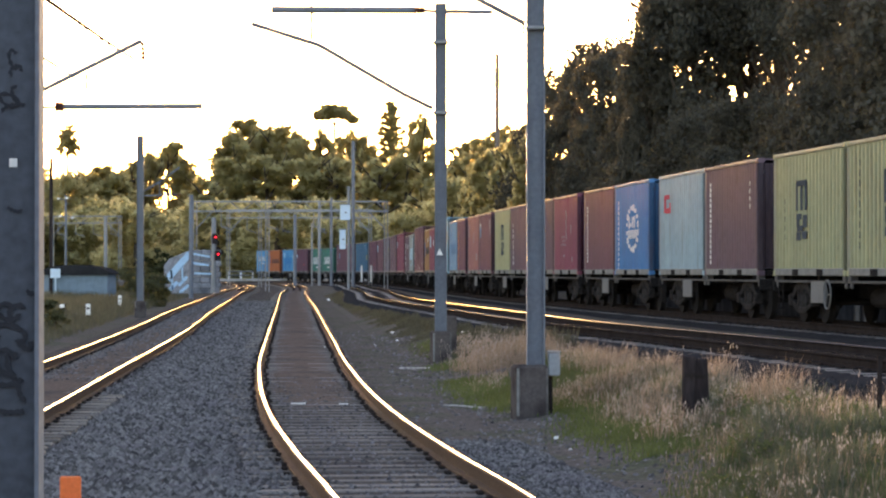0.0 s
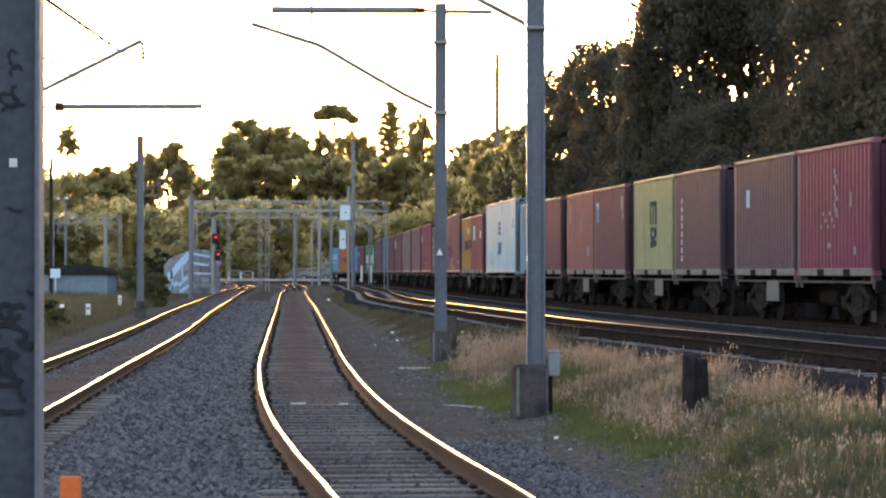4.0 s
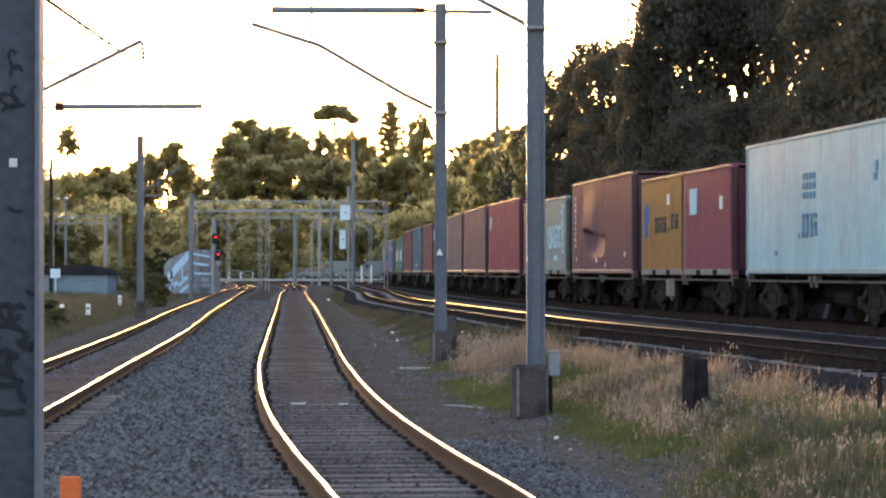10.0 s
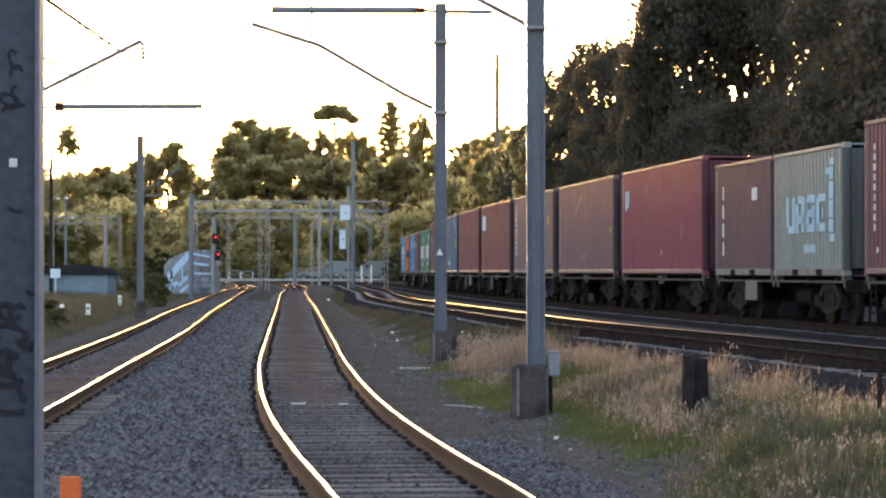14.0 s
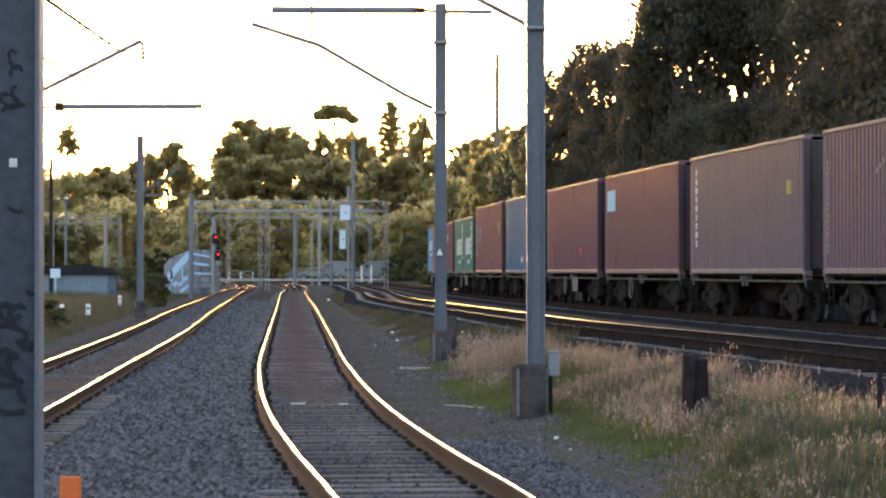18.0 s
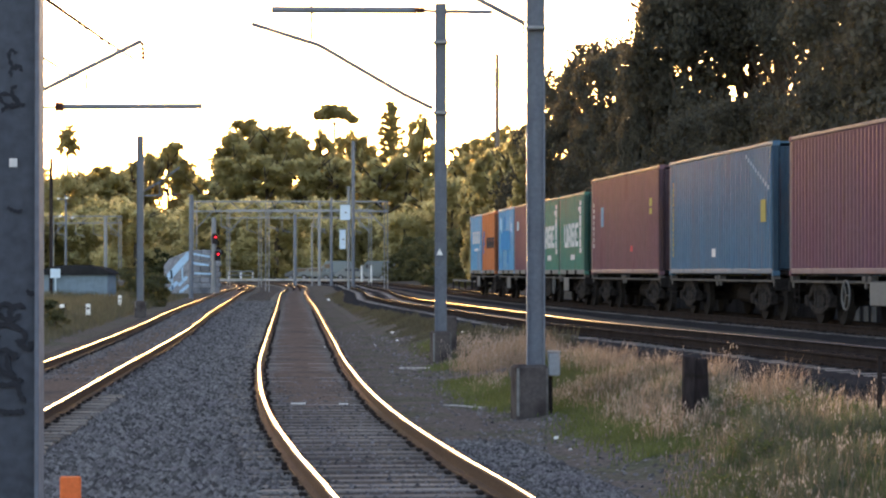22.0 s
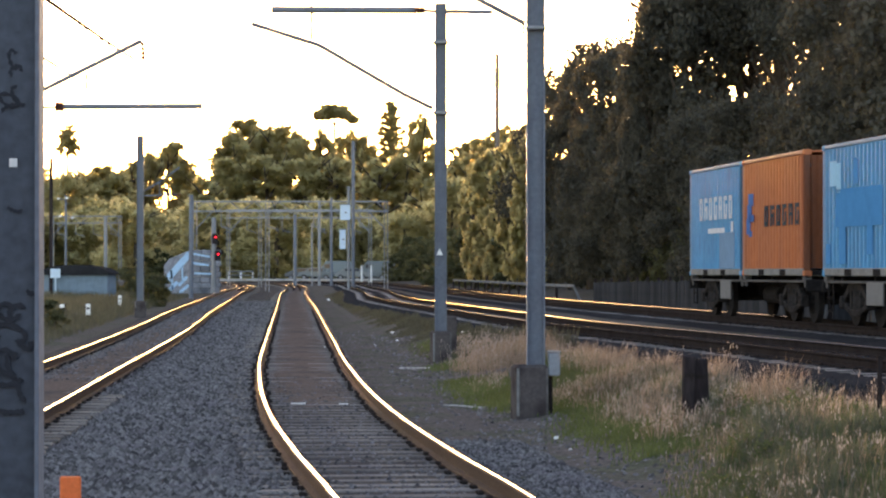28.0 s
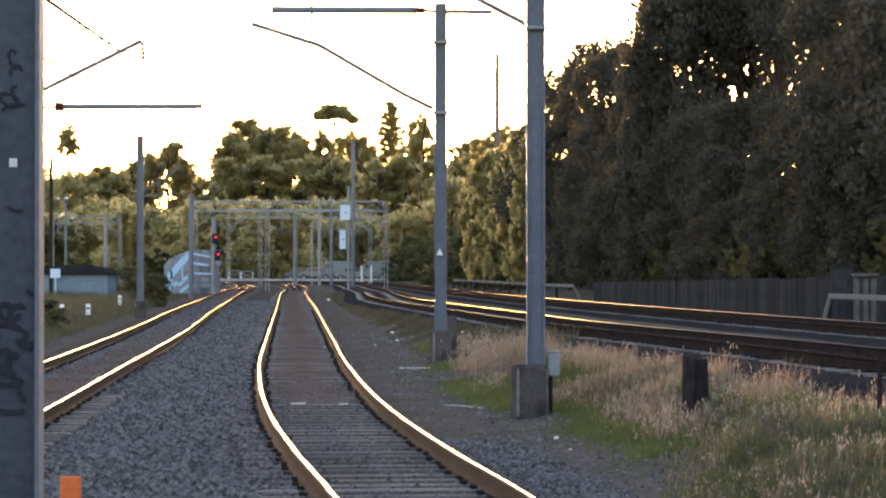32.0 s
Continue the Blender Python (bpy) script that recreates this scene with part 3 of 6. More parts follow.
    for m in (Matrix(), TURN):
        put("top_rail", me["top_rail"], c, m, edge_paint)
        put("bottom_rail", me["bottom_rail"], c, m, M["pale_strip"] if kind == 20 else edge_paint)
        post_paint = END_SHADE[colour.name] if m == Matrix() else edge_paint
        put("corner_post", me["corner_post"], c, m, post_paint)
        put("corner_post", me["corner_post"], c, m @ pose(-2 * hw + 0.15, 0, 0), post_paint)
        for z in (0, high - 0.118):
            put("corner_casting", me["corner_casting"], c, m @ pose(0, 0, z), p)
            put("corner_casting", me["corner_casting"], c, m @ pose(-2 * hw + 0.164, 0, z), p)
    if me["pockets"]:
        for y in (-1.03, 1.03):
            put("fork_pocket", me["fork_pocket"], c, pose(0, y, 0))
            put("fork_pocket", me["fork_pocket"], c, TURN @ pose(0, y, 0))
    for name, material, bars in marks:
        for bar in bars:
            part({"lettering": "letter", "logo": "logo_shape"}.get(name, name), plain_marks([bar], hw), material, c)
    return c


def wheelset_mesh():
    bm = bmesh.new()
    for s in (-1, 1):
        tube(bm, (s * 0.69, 0, 0), (s * 0.78, 0, 0), 0.46, 20)
        tube(bm, (s * 0.66, 0, 0), (s * 0.69, 0, 0), 0.485, 20)
        tube(bm, (s * 0.78, 0, 0), (s * 0.95, 0, 0), 0.10, 8)
        box(bm, (0.012, 0.10, 0.5), (s * 0.786, 0, 0))
    tube(bm, (-0.7, 0, 0), (0.7, 0, 0), 0.08, 8)
    return mesh_of("wheelset", bm, M["wheel"])


def bogie_meshes():
    bm = bmesh.new()
    for y0, z0, y1, z1, w in ((-0.9, 0.50, -0.42, 0.78, 0.15), (-0.42, 0.78, 0.42, 0.78, 0.14), (0.42, 0.78, 0.9, 0.50, 0.15), (-0.9, 0.44, -0.3, 0.27, 0.12),
                              (-0.3, 0.27, 0.3, 0.27, 0.14), (0.3, 0.27, 0.9, 0.44, 0.12), (-0.33, 0.3, -0.33, 0.75, 0.1), (0.33, 0.3, 0.33, 0.75, 0.1)):
        d = Vector((0, y1 - y0, z1 - z0))
        a = math.atan2(d.z, d.y)
        box(bm, (0.12, d.length + 0.1, w), (0, (y0 + y1) / 2, (z0 + z1) / 2), Matrix.Rotation(a, 3, "X"), bevel=0.015)
    for y in (-0.9, 0.9):
        box(bm, (0.2, 0.26, 0.26), (0.0, y, 0.47), bevel=0.03)
    for y in (-0.13, 0, 0.13):
        tube(bm, (0, y, 0.33), (0, y, 0.62), 0.055, 8)
    side = mesh_of("side_frame", bm, M["bogie"])
    bm = bmesh.new()
    box(bm, (2.1, 0.34, 0.2), (0, 0, 0.68), bevel=0.03)
    bol = mesh_of("bolster", bm, M["underframe"])
    return side, bol


WHEEL = wheelset_mesh()
SIDE, BOLSTER = bogie_meshes()
DECK_LEN = 12.35


def wagon_meshes():
    out = {}
    bm = bmesh.new()
    box(bm, (0.09, DECK_LEN, 0.05), (1.12, 0, DECK - 0.115), bevel=0.012)
    out["side_sill"] = mesh_of("side_sill", bm, M["sill"])
    bm = bmesh.new()
    box(bm, (0.36, DECK_LEN, 0.42), (0, 0, DECK - 0.26), bevel=0.02)
    out["centre_sill"] = mesh_of("centre_sill", bm, M["underframe"])
    bm = bmesh.new()
    box(bm, (2.2, 0.14, 0.18), (0, 0, DECK - 0.10), bevel=0.01)
    out["cross_bearer"] = mesh_of("cross_bearer", bm, M["underframe"])
    bm = bmesh.new()
    box(bm, (2.4, 0.10, 0.26), (0, DECK_LEN / 2, DECK - 0.20), bevel=0.02)
    out["headstock"] = mesh_of("headstock", bm, M["underframe"])
    bm = bmesh.new()
    box(bm, (0.03, 1.15, 0.44), (1.18, 0, 0.66), bevel=0.008)
    out["equipment_plate"] = mesh_of("equipment_plate", bm, M["plate"])
    bm = bmesh.new()
    rim = [Vector((1.2, 0.29 * math.cos(k_ * math.pi / 9), 0.62 + 0.29 * math.sin(k_ * math.pi / 9))) for k_ in range(18)]
    for k_ in range(18):
        tube(bm, rim[k_], rim[(k_ + 1) % 18], 0.019, 6)
    for k_ in (0, 6, 12):
        tube(bm, (1.2, 0, 0.62), rim[k_], 0.013, 5)
    out["handbrake_wheel"] = mesh_of("handbrake_wheel", bm, M["plate"])
    bm = bmesh.new()
    tube(bm, (0.5, -0.7, 0.55), (0.5, 0.7, 0.55), 0.2, 12)
    out["air_reservoir"] = mesh_of("air_reservoir", bm, M["underframe"])
    bm = bmesh.new()
    box(bm, (0.14, 0.75, 0.16), (0, DECK_LEN / 2 + 0.3, 0.86), bevel=0.02)
    box(bm, (0.24, 0.2, 0.28), (0, DECK_LEN / 2 + 0.55, 0.86), bevel=0.03)
    tube(bm, (0.25, DECK_LEN / 2, 0.75), (0.12, DECK_LEN / 2 + 0.6, 0.45), 0.025, 6)
    out["coupler"] = mesh_of("coupler", bm, M["underframe"])
    bm = bmesh.new()
    box(bm, (0.16, 0.20, 0.10), (1.12, 0, DECK - 0.05), bevel=0.01)
    box(bm, (0.06, 0.13, 0.15), (1.14, 0, DECK - 0.17), bevel=0.02)
    out["twistlock"] = mesh_of("twistlock", bm, M["sill"])
    bm = bmesh.new()
    for z in (0.3, 0.55):
        box(bm, (0.05, 0.38, 0.03), (1.14, 0, z))
    for y in (-0.19, 0.19):
        box(bm, (0.03, 0.03, 0.62), (1.14, y, 0.6))
    out["step"] = mesh_of("step", bm, M["underframe"])
    return out


WAG = wagon_meshes()


def wagon(plate_at, brake_at, label):
    w = empty("container_wagon", label=label, category="railway wagon", group="flat wagons of the freight train")
    put("side_sill", WAG["side_sill"], w)
    put("side_sill", WAG["side_sill"], w, TURN)
    put("centre_sill", WAG["centre_sill"], w)
    for y in (-5.0, -2.6, 0.0, 2.6, 5.0):
        put("cross_bearer", WAG["cross_bearer"], w, pose(0, y, 0))
    for m in (Matrix(), TURN):
        put("headstock", WAG["headstock"], w, m)
        put("coupler", WAG["coupler"], w, m)
        for y in (-5.95, -0.2, 0.2, 5.95):
            put("twistlock", WAG["twistlock"], w, m @ pose(0, y, 0))
    if plate_at is not None:
        put("equipment_plate", WAG["equipment_plate"], w, pose(0, plate_at, 0))
    if brake_at is not None:
        put("handbrake_wheel", WAG["handbrake_wheel"], w, pose(0, brake_at, 0))
    put("air_reservoir", WAG["air_reservoir"], w, pose(0, 0.6, 0))
    put("step", WAG["step"], w, pose(0, -5.7, 0))
    wheels = []
    for yb_ in (-4.25, 4.25):
        bo = put("bogie", BOLSTER, w, pose(0, yb_, 0))
        for s in (-1, 1):
            put("side_frame", SIDE, bo, pose(s * 0.99, 0, 0))
        for y in (-0.9, 0.9):
            wheels.append(put("wheelset", WHEEL, bo, pose(0, y, 0.46)))
    return w, wheels


PAINTS = {"olive": ("olive_yellow", (0.265, 0.275, 0.17)), "maroon": ("maroon", (0.130, 0.068, 0.092)), "purple": ("dull_purple", (0.115, 0.08, 0.1)),
          "paleblue": ("pale_blue_grey", (0.22, 0.315, 0.36)), "royal": ("royal_blue", (0.045, 0.16, 0.33)), "brown": ("red_brown", (0.137, 0.073, 0.091)),
          "red": ("brick_red", (0.185, 0.062, 0.094)), "sky": ("sky_blue", (0.06, 0.245, 0.43)), "white": ("grimy_white", (0.17, 0.36, 0.46)),
          "steelblue": ("light_steel_blue", (0.11, 0.235, 0.35)), "orange": ("ochre_orange", (0.245, 0.14, 0.07)), "hotorange": ("orange", (0.385, 0.125, 0.058)),
          "greygreen": ("grey_green", (0.2, 0.24, 0.245)), "slate": ("slate_blue", (0.045, 0.122, 0.198)), "greypurple": ("grey_purple", (0.145, 0.115, 0.135)),
          "green": ("bottle_green", (0.05, 0.165, 0.135)), "greybrown": ("grey_brown", (0.146, 0.099, 0.121)), "pink": ("faded_pink_red", (0.22, 0.105, 0.115))}
P = {k: paint(n_, c_, 0.25 if k == "white" else 0.35) for k, (n_, c_) in PAINTS.items()}
# rustier, darkened paint for front ends: the gap's shade is in the colour
END_SHADE = {P[k].name: paint(n_ + "_end_shade", tuple(0.38 * v + 0.006 for v in c_), 0.6, 0.8) for k, (n_, c_) in PAINTS.items()}
# paler copy of each paint for rails and rear posts
EDGE = {P[k].name: paint(n_ + "_pale_edge", tuple(0.55 * v + 0.10 for v in c_), 0.4) for k, (n_, c_) in PAINTS.items()}
INK = {k: mat("stencil_" + k, c, 0.9, var=0.12, scale=3.0, bump=0.0, spec=0.0) for k, c in
       {"white": (0.48, 0.51, 0.53), "dark": (0.06, 0.07, 0.08), "blue": (0.06, 0.13, 0.30), "red": (0.42, 0.08, 0.09), "palebl": (0.29, 0.45, 0.56), "yellow": (0.30, 0.26, 0.10),
        "steel": (0.13, 0.22, 0.32), "orange": (0.50, 0.26, 0.10), "midblue": (0.042, 0.19, 0.385), "faint": (0.23, 0.21, 0.24), "worn": (0.22, 0.42, 0.56)}.items()}


def column(y, z0, n, h, w=0.12, gap=0.07):
    """Writing that runs down the box, too small to read: short bars one under another."""
    return [(y, z0 - i * (h + gap), 0.65 * w * (0.7 + 0.5 * ((i * 7) % 5) / 4), h) for i in range(n)]


def glyphs(y0, y1, z, h, n, slim=0.72):
    """A row of n blocky plain figures between y0 and y1 (y1 is nearer the front)."""
    out, w = [], (y1 - y0) / n
    for i in range(n):
        c = y0 + (i + 0.5) * w
        a = w * slim
        s, t = min(0.20, a * 0.30), min(0.16, h * 0.2)
        out += [(c - a / 2 + s / 2, z, s, h), (c + a / 2 - s / 2, z - (0.15 * h if i % 2 else 0), s, h * (0.6 if i % 2 else 1.0)), (c, z + h / 2 - t / 2, a, t)]
        if i % 3 != 1:
            out.append((c, z - h / 2 + t / 2, a, t))
        else:
            out.append((c, z, a, t * 0.8))
    return out


# boxes from the front of the train to its tail, wagon by wagon: (size, colour, marks, label); y is positive towards the front
def stack_logo(y):
    return [(y - 0.38, 1.68, 0.17, 0.6), (y, 1.68, 0.17, 0.6), (y + 0.38, 1.68, 0.17, 0.6), (y, 1.95, 0.9, 0.12), (y - 0.2, 1.25, 0.45, 0.12), (y - 0.3, 1.12, 0.2, 0.2), (y + 0.3, 1.15, 0.35, 0.26),
            (y - 0.1, 1.0, 0.5, 0.12), (y + 0.25, 0.86, 0.4, 0.16), (y - 0.25, 0.84, 0.35, 0.18)]


def diamond(y):
    """A broken ring of white pieces with plain bars across its middle."""
    out = []
    for k_ in range(16):
        a_ = 2 * math.pi * (k_ + 0.5) / 16
        out.append((y + 0.95 * math.cos(a_), 1.32 + 0.60 * math.sin(a_), 0.30 if abs(math.sin(a_)) > 0.5 else 0.17, 0.11 if k_ % 3 else 0.18))
    out += [(y - 0.55, 1.50, 0.16, 0.34), (y - 0.35, 1.42, 0.3, 0.10), (y + 0.02, 1.50, 0.16, 0.30), (y + 0.35, 1.50, 0.16, 0.34), (y + 0.2, 1.60, 0.4, 0.09)]
    return out + [(y - 0.62 + 0.31 * k_, 1.16, 0.2, 0.24) for k_ in range(5)]


def crate_brand(y0):
    """A wide row of heavy plain shapes, a notched upright bar beside them and a short line of small bars below."""
    out = [(y0 - 1.95, 1.36, 0.17, 0.62), (y0 - 1.42, 1.28, 0.2, 0.76), (y0 - 1.68, 0.98, 0.42, 0.16)]
    for c_ in (-0.85, 0.05, 0.95):
        k_ = 0.14 if c_ > 0.5 else 0.0
        out += [(y0 + c_ - 0.26, 1.30 - 0.1 * (c_ < 0), 0.24, 0.62 if c_ else 0.3), (y0 + c_ + 0.26 - k_, 1.28, 0.2 if c_ < 0.5 else 0.1, 0.74 if c_ < 0 else 0.34 if c_ < 0.5 else 0.2),
                (y0 + c_ + 0.04, 1.6, 0.62 if c_ > 0 else 0.4, 0.16), (y0 + c_, 1.0 if c_ > 0 else 1.18, 0.66, 0.17)]
        if 0 < c_ < 0.5:
            out += [(y0 + c_, 1.3, 0.6, 0.15), (y0 + c_ - 0.26, 1.46, 0.2, 0.2), (y0 + c_ + 0.24, 1.14, 0.2, 0.2)]
    for z_, h_ in ((0.78, 0.16), (1.02, 0.26), (1.36, 0.36), (1.74, 0.34), (2.08, 0.24), (2.31, 0.14)):
        out.append((y0 + 1.78 + (0.06 if h_ < 0.2 else 0), z_, 0.34, h_))
    return out + [(y0 + 1.5, 2.12, 0.3, 0.13)] + [(y0 - 0.42 + 0.2 * k_, 0.56 + 0.02 * (k_ % 2), 0.13, 0.17) for k_ in range(5)]


TRAIN = [
    [(20, "olive", [("logo", INK["dark"], stack_logo(0.1)), ("lettering", INK["dark"], column(-2.1, 2.2, 9, 0.13, 0.05))], "olive-yellow container with a dark stacked logo and stencilled code"),
     (20, "olive", [("logo", INK["dark"], stack_logo(-0.55)), ("lettering", INK["dark"], column(-2.0, 1.6, 5, 0.12, 0.04))], "olive-yellow container with a dark stacked logo on faded paint")],
    [(20, "purple", [("lettering", INK["white"], column(-2.35, 2.2, 16, 0.09, 0.17, 0.035) + column(2.1, 2.1, 4, 0.1, 0.05))], "dull purple container with white code down its side"),
     (20, "paleblue", [("logo", INK["red"], [(-2.2, 1.88, 0.24, 0.46), (-1.85, 2.06, 0.5, 0.12), (-1.75, 1.70, 0.7, 0.14), (-1.5, 1.84, 0.16, 0.14)])], "pale blue-grey container with a small red logo")],
    [(20, "royal", [("logo", INK["white"], diamond(0.1)), ("lettering", INK["white"], column(-2.35, 2.1, 14, 0.1, 0.12, 0.05))], "royal blue container with a white ring-shaped logo"),
     (20, "brown", [("lettering", INK["white"], column(-2.35, 2.1, 15, 0.085, 0.15, 0.035))], "red-brown container with white code down its side")],
    [(20, "red", [("scratch", INK["faint"], [(0.05 + 0.09 * (i_ % 3), 2.1 - 0.11 * i_, 0.10 + 0.05 * (i_ % 2), 0.10) for i_ in range(9)] + [(-1.0 + 0.17 * i_, 1.0 + 0.13 * ((i_ * 5) % 3), 0.11, 0.08) for i_ in range(8)] + [(-0.4, 0.62, 0.2, 0.1), (1.3, 1.5, 0.08, 0.3), (1.6, 0.5, 0.12, 0.16)])], "brick red container with scraped, patched paint"),
     (20, "purple", [("paint_patch", INK["palebl"], [(-1.6, 1.75, 0.3, 0.4)])], "grey-purple container with a small pale patch")],
    [(20, "purple", [("lettering", INK["white"], column(-2.0, 1.9, 8, 0.14, 0.14))], "dull purple container with white code at one end"),
     (20, "olive", [("logo", INK["dark"], stack_logo(0.0))], "olive-yellow container with a dark stacked logo on its middle")],
    [(20, "maroon", [("logo", INK["faint"], [(2.35, 2.1, 0.35, 0.4), (2.45, 1.75, 0.18, 0.25)]), ("logo", INK["steel"], [(-2.35, 1.85, 0.4, 0.5)]), ("label", INK["white"], [(-2.4, 2.12, 0.3, 0.16)])], "maroon container with small pale logos near both ends"),
     (20, "pink", [("logo", INK["faint"], [(-2.3, 2.15, 0.2, 0.2), (-2.3, 1.85, 0.15, 0.3), (0.15, 1.55, 0.1, 0.35), (0.25, 1.75, 0.08, 0.3), (1.75, 0.75, 0.4, 0.3)])], "faded pink-brown container with chalky streaks")],
    [(20, "maroon", [("lettering", INK["orange"], column(-2.2, 2.0, 11, 0.12, 0.12))], "maroon container with ochre code down its side"),
     (20, "steelblue", [("logo", INK["steel"], glyphs(-1.95, 1.95, 1.24, 0.56, 5, 0.6)), ("lettering", INK["steel"], [(-2.3 + 0.35 * i_, 1.98, 0.22, 0.2) for i_ in range(5)] + [(1.2, 0.75, 0.5, 0.25)])], "light steel-blue container with large dark plain figures")],
    [(40, "white", [("logo", INK["steel"], glyphs(-0.9, 0.5, 1.05, 0.5, 2) + [(-0.7 + 0.3 * (i_ % 4), 2.08 - 0.2 * (i_ // 4), 0.17, 0.13) for i_ in range(12)] + [(-1.1, 0.85, 0.14, 0.12), (4.9, 1.9, 0.25, 0.14), (5.0, 2.1, 0.16, 0.2), (-3.2, 0.5, 0.2, 0.1)])], "grimy white refrigerated tall container with blue marks")],
    [(20, "red", [("logo", INK["palebl"], [(-1.75, 1.85, 0.9, 0.65)]), ("label", INK["white"], [(1.7, 1.75, 0.35, 0.32)])], "brick red container with a pale square label"),
     (20, "orange", [("logo", INK["blue"], [(-2.5, 1.42, 0.17, 0.85), (-2.25, 1.5, 0.2, 0.95), (-2.05, 1.68, 0.2, 0.5)]), ("lettering", INK["dark"], glyphs(-1.0, 0.75, 1.34, 0.42, 4, 0.66) + [(1.05, 1.2, 0.16, 0.14)] + glyphs(1.3, 2.5, 1.4, 0.4, 2, 0.6)), ("label", INK["white"], [(1.0, 2.0, 0.35, 0.28)])],
      "ochre orange container with dark lettering and a blue emblem")],
    [(40, "brown", [("lettering", INK["white"], column(-5.4, 2.45, 9, 0.13, 0.16, 0.06) + [(4.6, 0.6, 0.12, 0.16), (-0.9, 0.45, 0.12, 0.14), (-5.2, 0.5, 0.1, 0.1), (0.9, 0.3, 0.1, 0.16)])], "rusty red-brown tall container with a dented side")],
    [(20, "greygreen", [("logo", INK["palebl"], crate_brand(0.2))], "grey-green container with large pale blue lettering"),
     (20, "purple", [("lettering", INK["white"], column(-2.15, 1.95, 4, 0.32, 0.22, 0.12)), ("label", INK["white"], [(1.2, 1.85, 0.5, 0.28)])], "dark purple container with large white figures down one end")],
    [(40, "red", [("logo", INK["palebl"], [(-5.35, 2.12, 0.22, 0.55), (-5.0, 2.2, 0.2, 0.42), (-5.15, 2.0, 0.3, 0.16)]), ("scratch", INK["faint"], [(-2.0, 2.3, 0.06, 0.5), (0.3, 0.6, 0.2, 0.12), (3.2, 1.1, 0.06, 0.3)])], "brick red tall container with a pale logo at one end")],
    [(40, "greybrown", [("scratch", INK["faint"], [(-2.1 + 0.22 * i_, 2.0 + 0.085 * i_, 0.08, 0.11) for i_ in range(7)] + [(-0.6, 0.55, 0.12, 0.2), (0.2, 0.62, 0.1, 0.14)]), ("label", INK["yellow"], [(5.4, 1.35, 0.25, 0.2)]), ("lettering", INK["faint"], column(-5.75, 2.3, 16, 0.09, 0.16, 0.03))], "faded grey-brown tall container with scratched paint")],
    [(40, "greypurple", [("lettering", INK["white"], column(-5.35, 2.55, 9, 0.16, 0.28, 0.06)), ("label", INK["yellow"], [(4.6, 1.9, 0.4, 0.3)])], "grey-purple tall container with white code down its rear end")],
    [(40, "brown", [("logo", INK["palebl"], [(-5.0, 2.2, 1.4, 0.62)])], "red-brown tall container with a pale blue square label")],
    [(40, "maroon", [("logo", INK["red"], [(2.2, 0.75, 0.35, 0.2)])], "maroon tall container with a tiny red mark")],
    [(40, "slate", [("scratch", INK["palebl"], [(3.3 + 0.25 * i, 2.72 - 0.085 * i, 0.07, 0.09) for i in range(10)]), ("lettering", INK["yellow"], column(-5.6, 2.35, 15, 0.10, 0.18, 0.03)), ("label", INK["yellow"], [(5.05, 1.45, 0.5, 0.5)]), ("label", INK["white"], [(-0.4, 0.55, 0.4, 0.2)])], "slate blue tall container with a yellow label")],
    [(40, "brown", [("lettering", INK["white"], column(-5.6, 2.15, 8, 0.12, 0.16, 0.06)), ("label", INK["yellow"], [(4.7, 2.0, 0.4, 0.22), (4.7, 1.75, 0.4, 0.16)]), ("logo", INK["red"], [(1.5, 0.75, 0.3, 0.16)]), ("paint_patch", INK["steel"], [(-3.9, 1.75, 0.5, 0.6)])], "red-brown tall container with faded code at one end")],
    [(20, "green", [("logo", INK["white"], crate_brand(0.2))], "bottle green container with large white lettering"),
     (20, "green", [("logo", INK["white"], crate_brand(0.4))], "bottle green container with large white lettering on its middle")],
    [(20, "maroon", [("label", INK["palebl"], [(-1.9, 1.85, 0.5, 0.35)]), ("logo", INK["red"], [(1.3, 0.9, 0.3, 0.18)])], "maroon container with a small pale label"),
     (20, "sky", [("logo", INK["midblue"], [(-0.3, 1.35, 3.4, 0.75), (-0.5, 2.05, 0.35, 0.5), (-1.5, 0.62, 0.5, 0.75), (0.5, 0.7, 0.4, 0.55), (-2.6, 0.45, 0.3, 0.4)]), ("label", INK["worn"], [(-2.2, 2.05, 0.5, 0.5), (-1.8, 1.95, 0.35, 0.6), (1.9, 1.85, 0.28, 0.35)])], "sky blue container with a darker blue painted band")],
    [(20, "hotorange", [("logo", INK["blue"], [(-2.15, 1.72, 0.5, 0.28), (-2.3, 1.45, 0.42, 0.34), (-2.1, 1.3, 0.5, 0.16), (-2.4, 1.12, 0.4, 0.36), (-2.2, 0.95, 0.3, 0.14)]), ("lettering", INK["dark"], glyphs(-0.9, 2.6, 1.32, 0.46, 6, 0.6))], "orange container with dark lettering and a blue emblem"),
     (20, "sky", [("lettering", INK["white"], glyphs(-1.9, 2.1, 1.62, 0.55, 7, 0.62) + [(0.2, 1.08, 1.9, 0.12), (2.0, 1.15, 0.22, 0.25)]), ("paint_patch", INK["steel"], [(1.4, 0.6, 1.7, 0.85)])], "sky blue container with white lettering at the train's tail")],
]

WAGON_GAP, PAIR_GAP = 1.47, 0.12


def path_table():
    yy = np.linspace(420, -420, 6000)
    xx = main_x(yy)
    s = np.concatenate([[0], np.cumsum(np.hypot(np.diff(xx), np.diff(yy)))])
    return s, xx, yy


PS, PX, PY = path_table()
S_TAIL0 = float(np.interp(-93.42, -PY, PS)) - 239.83     # where the tail is at the clip's start


def run(t):
    """Metres that the train has rolled by t seconds."""
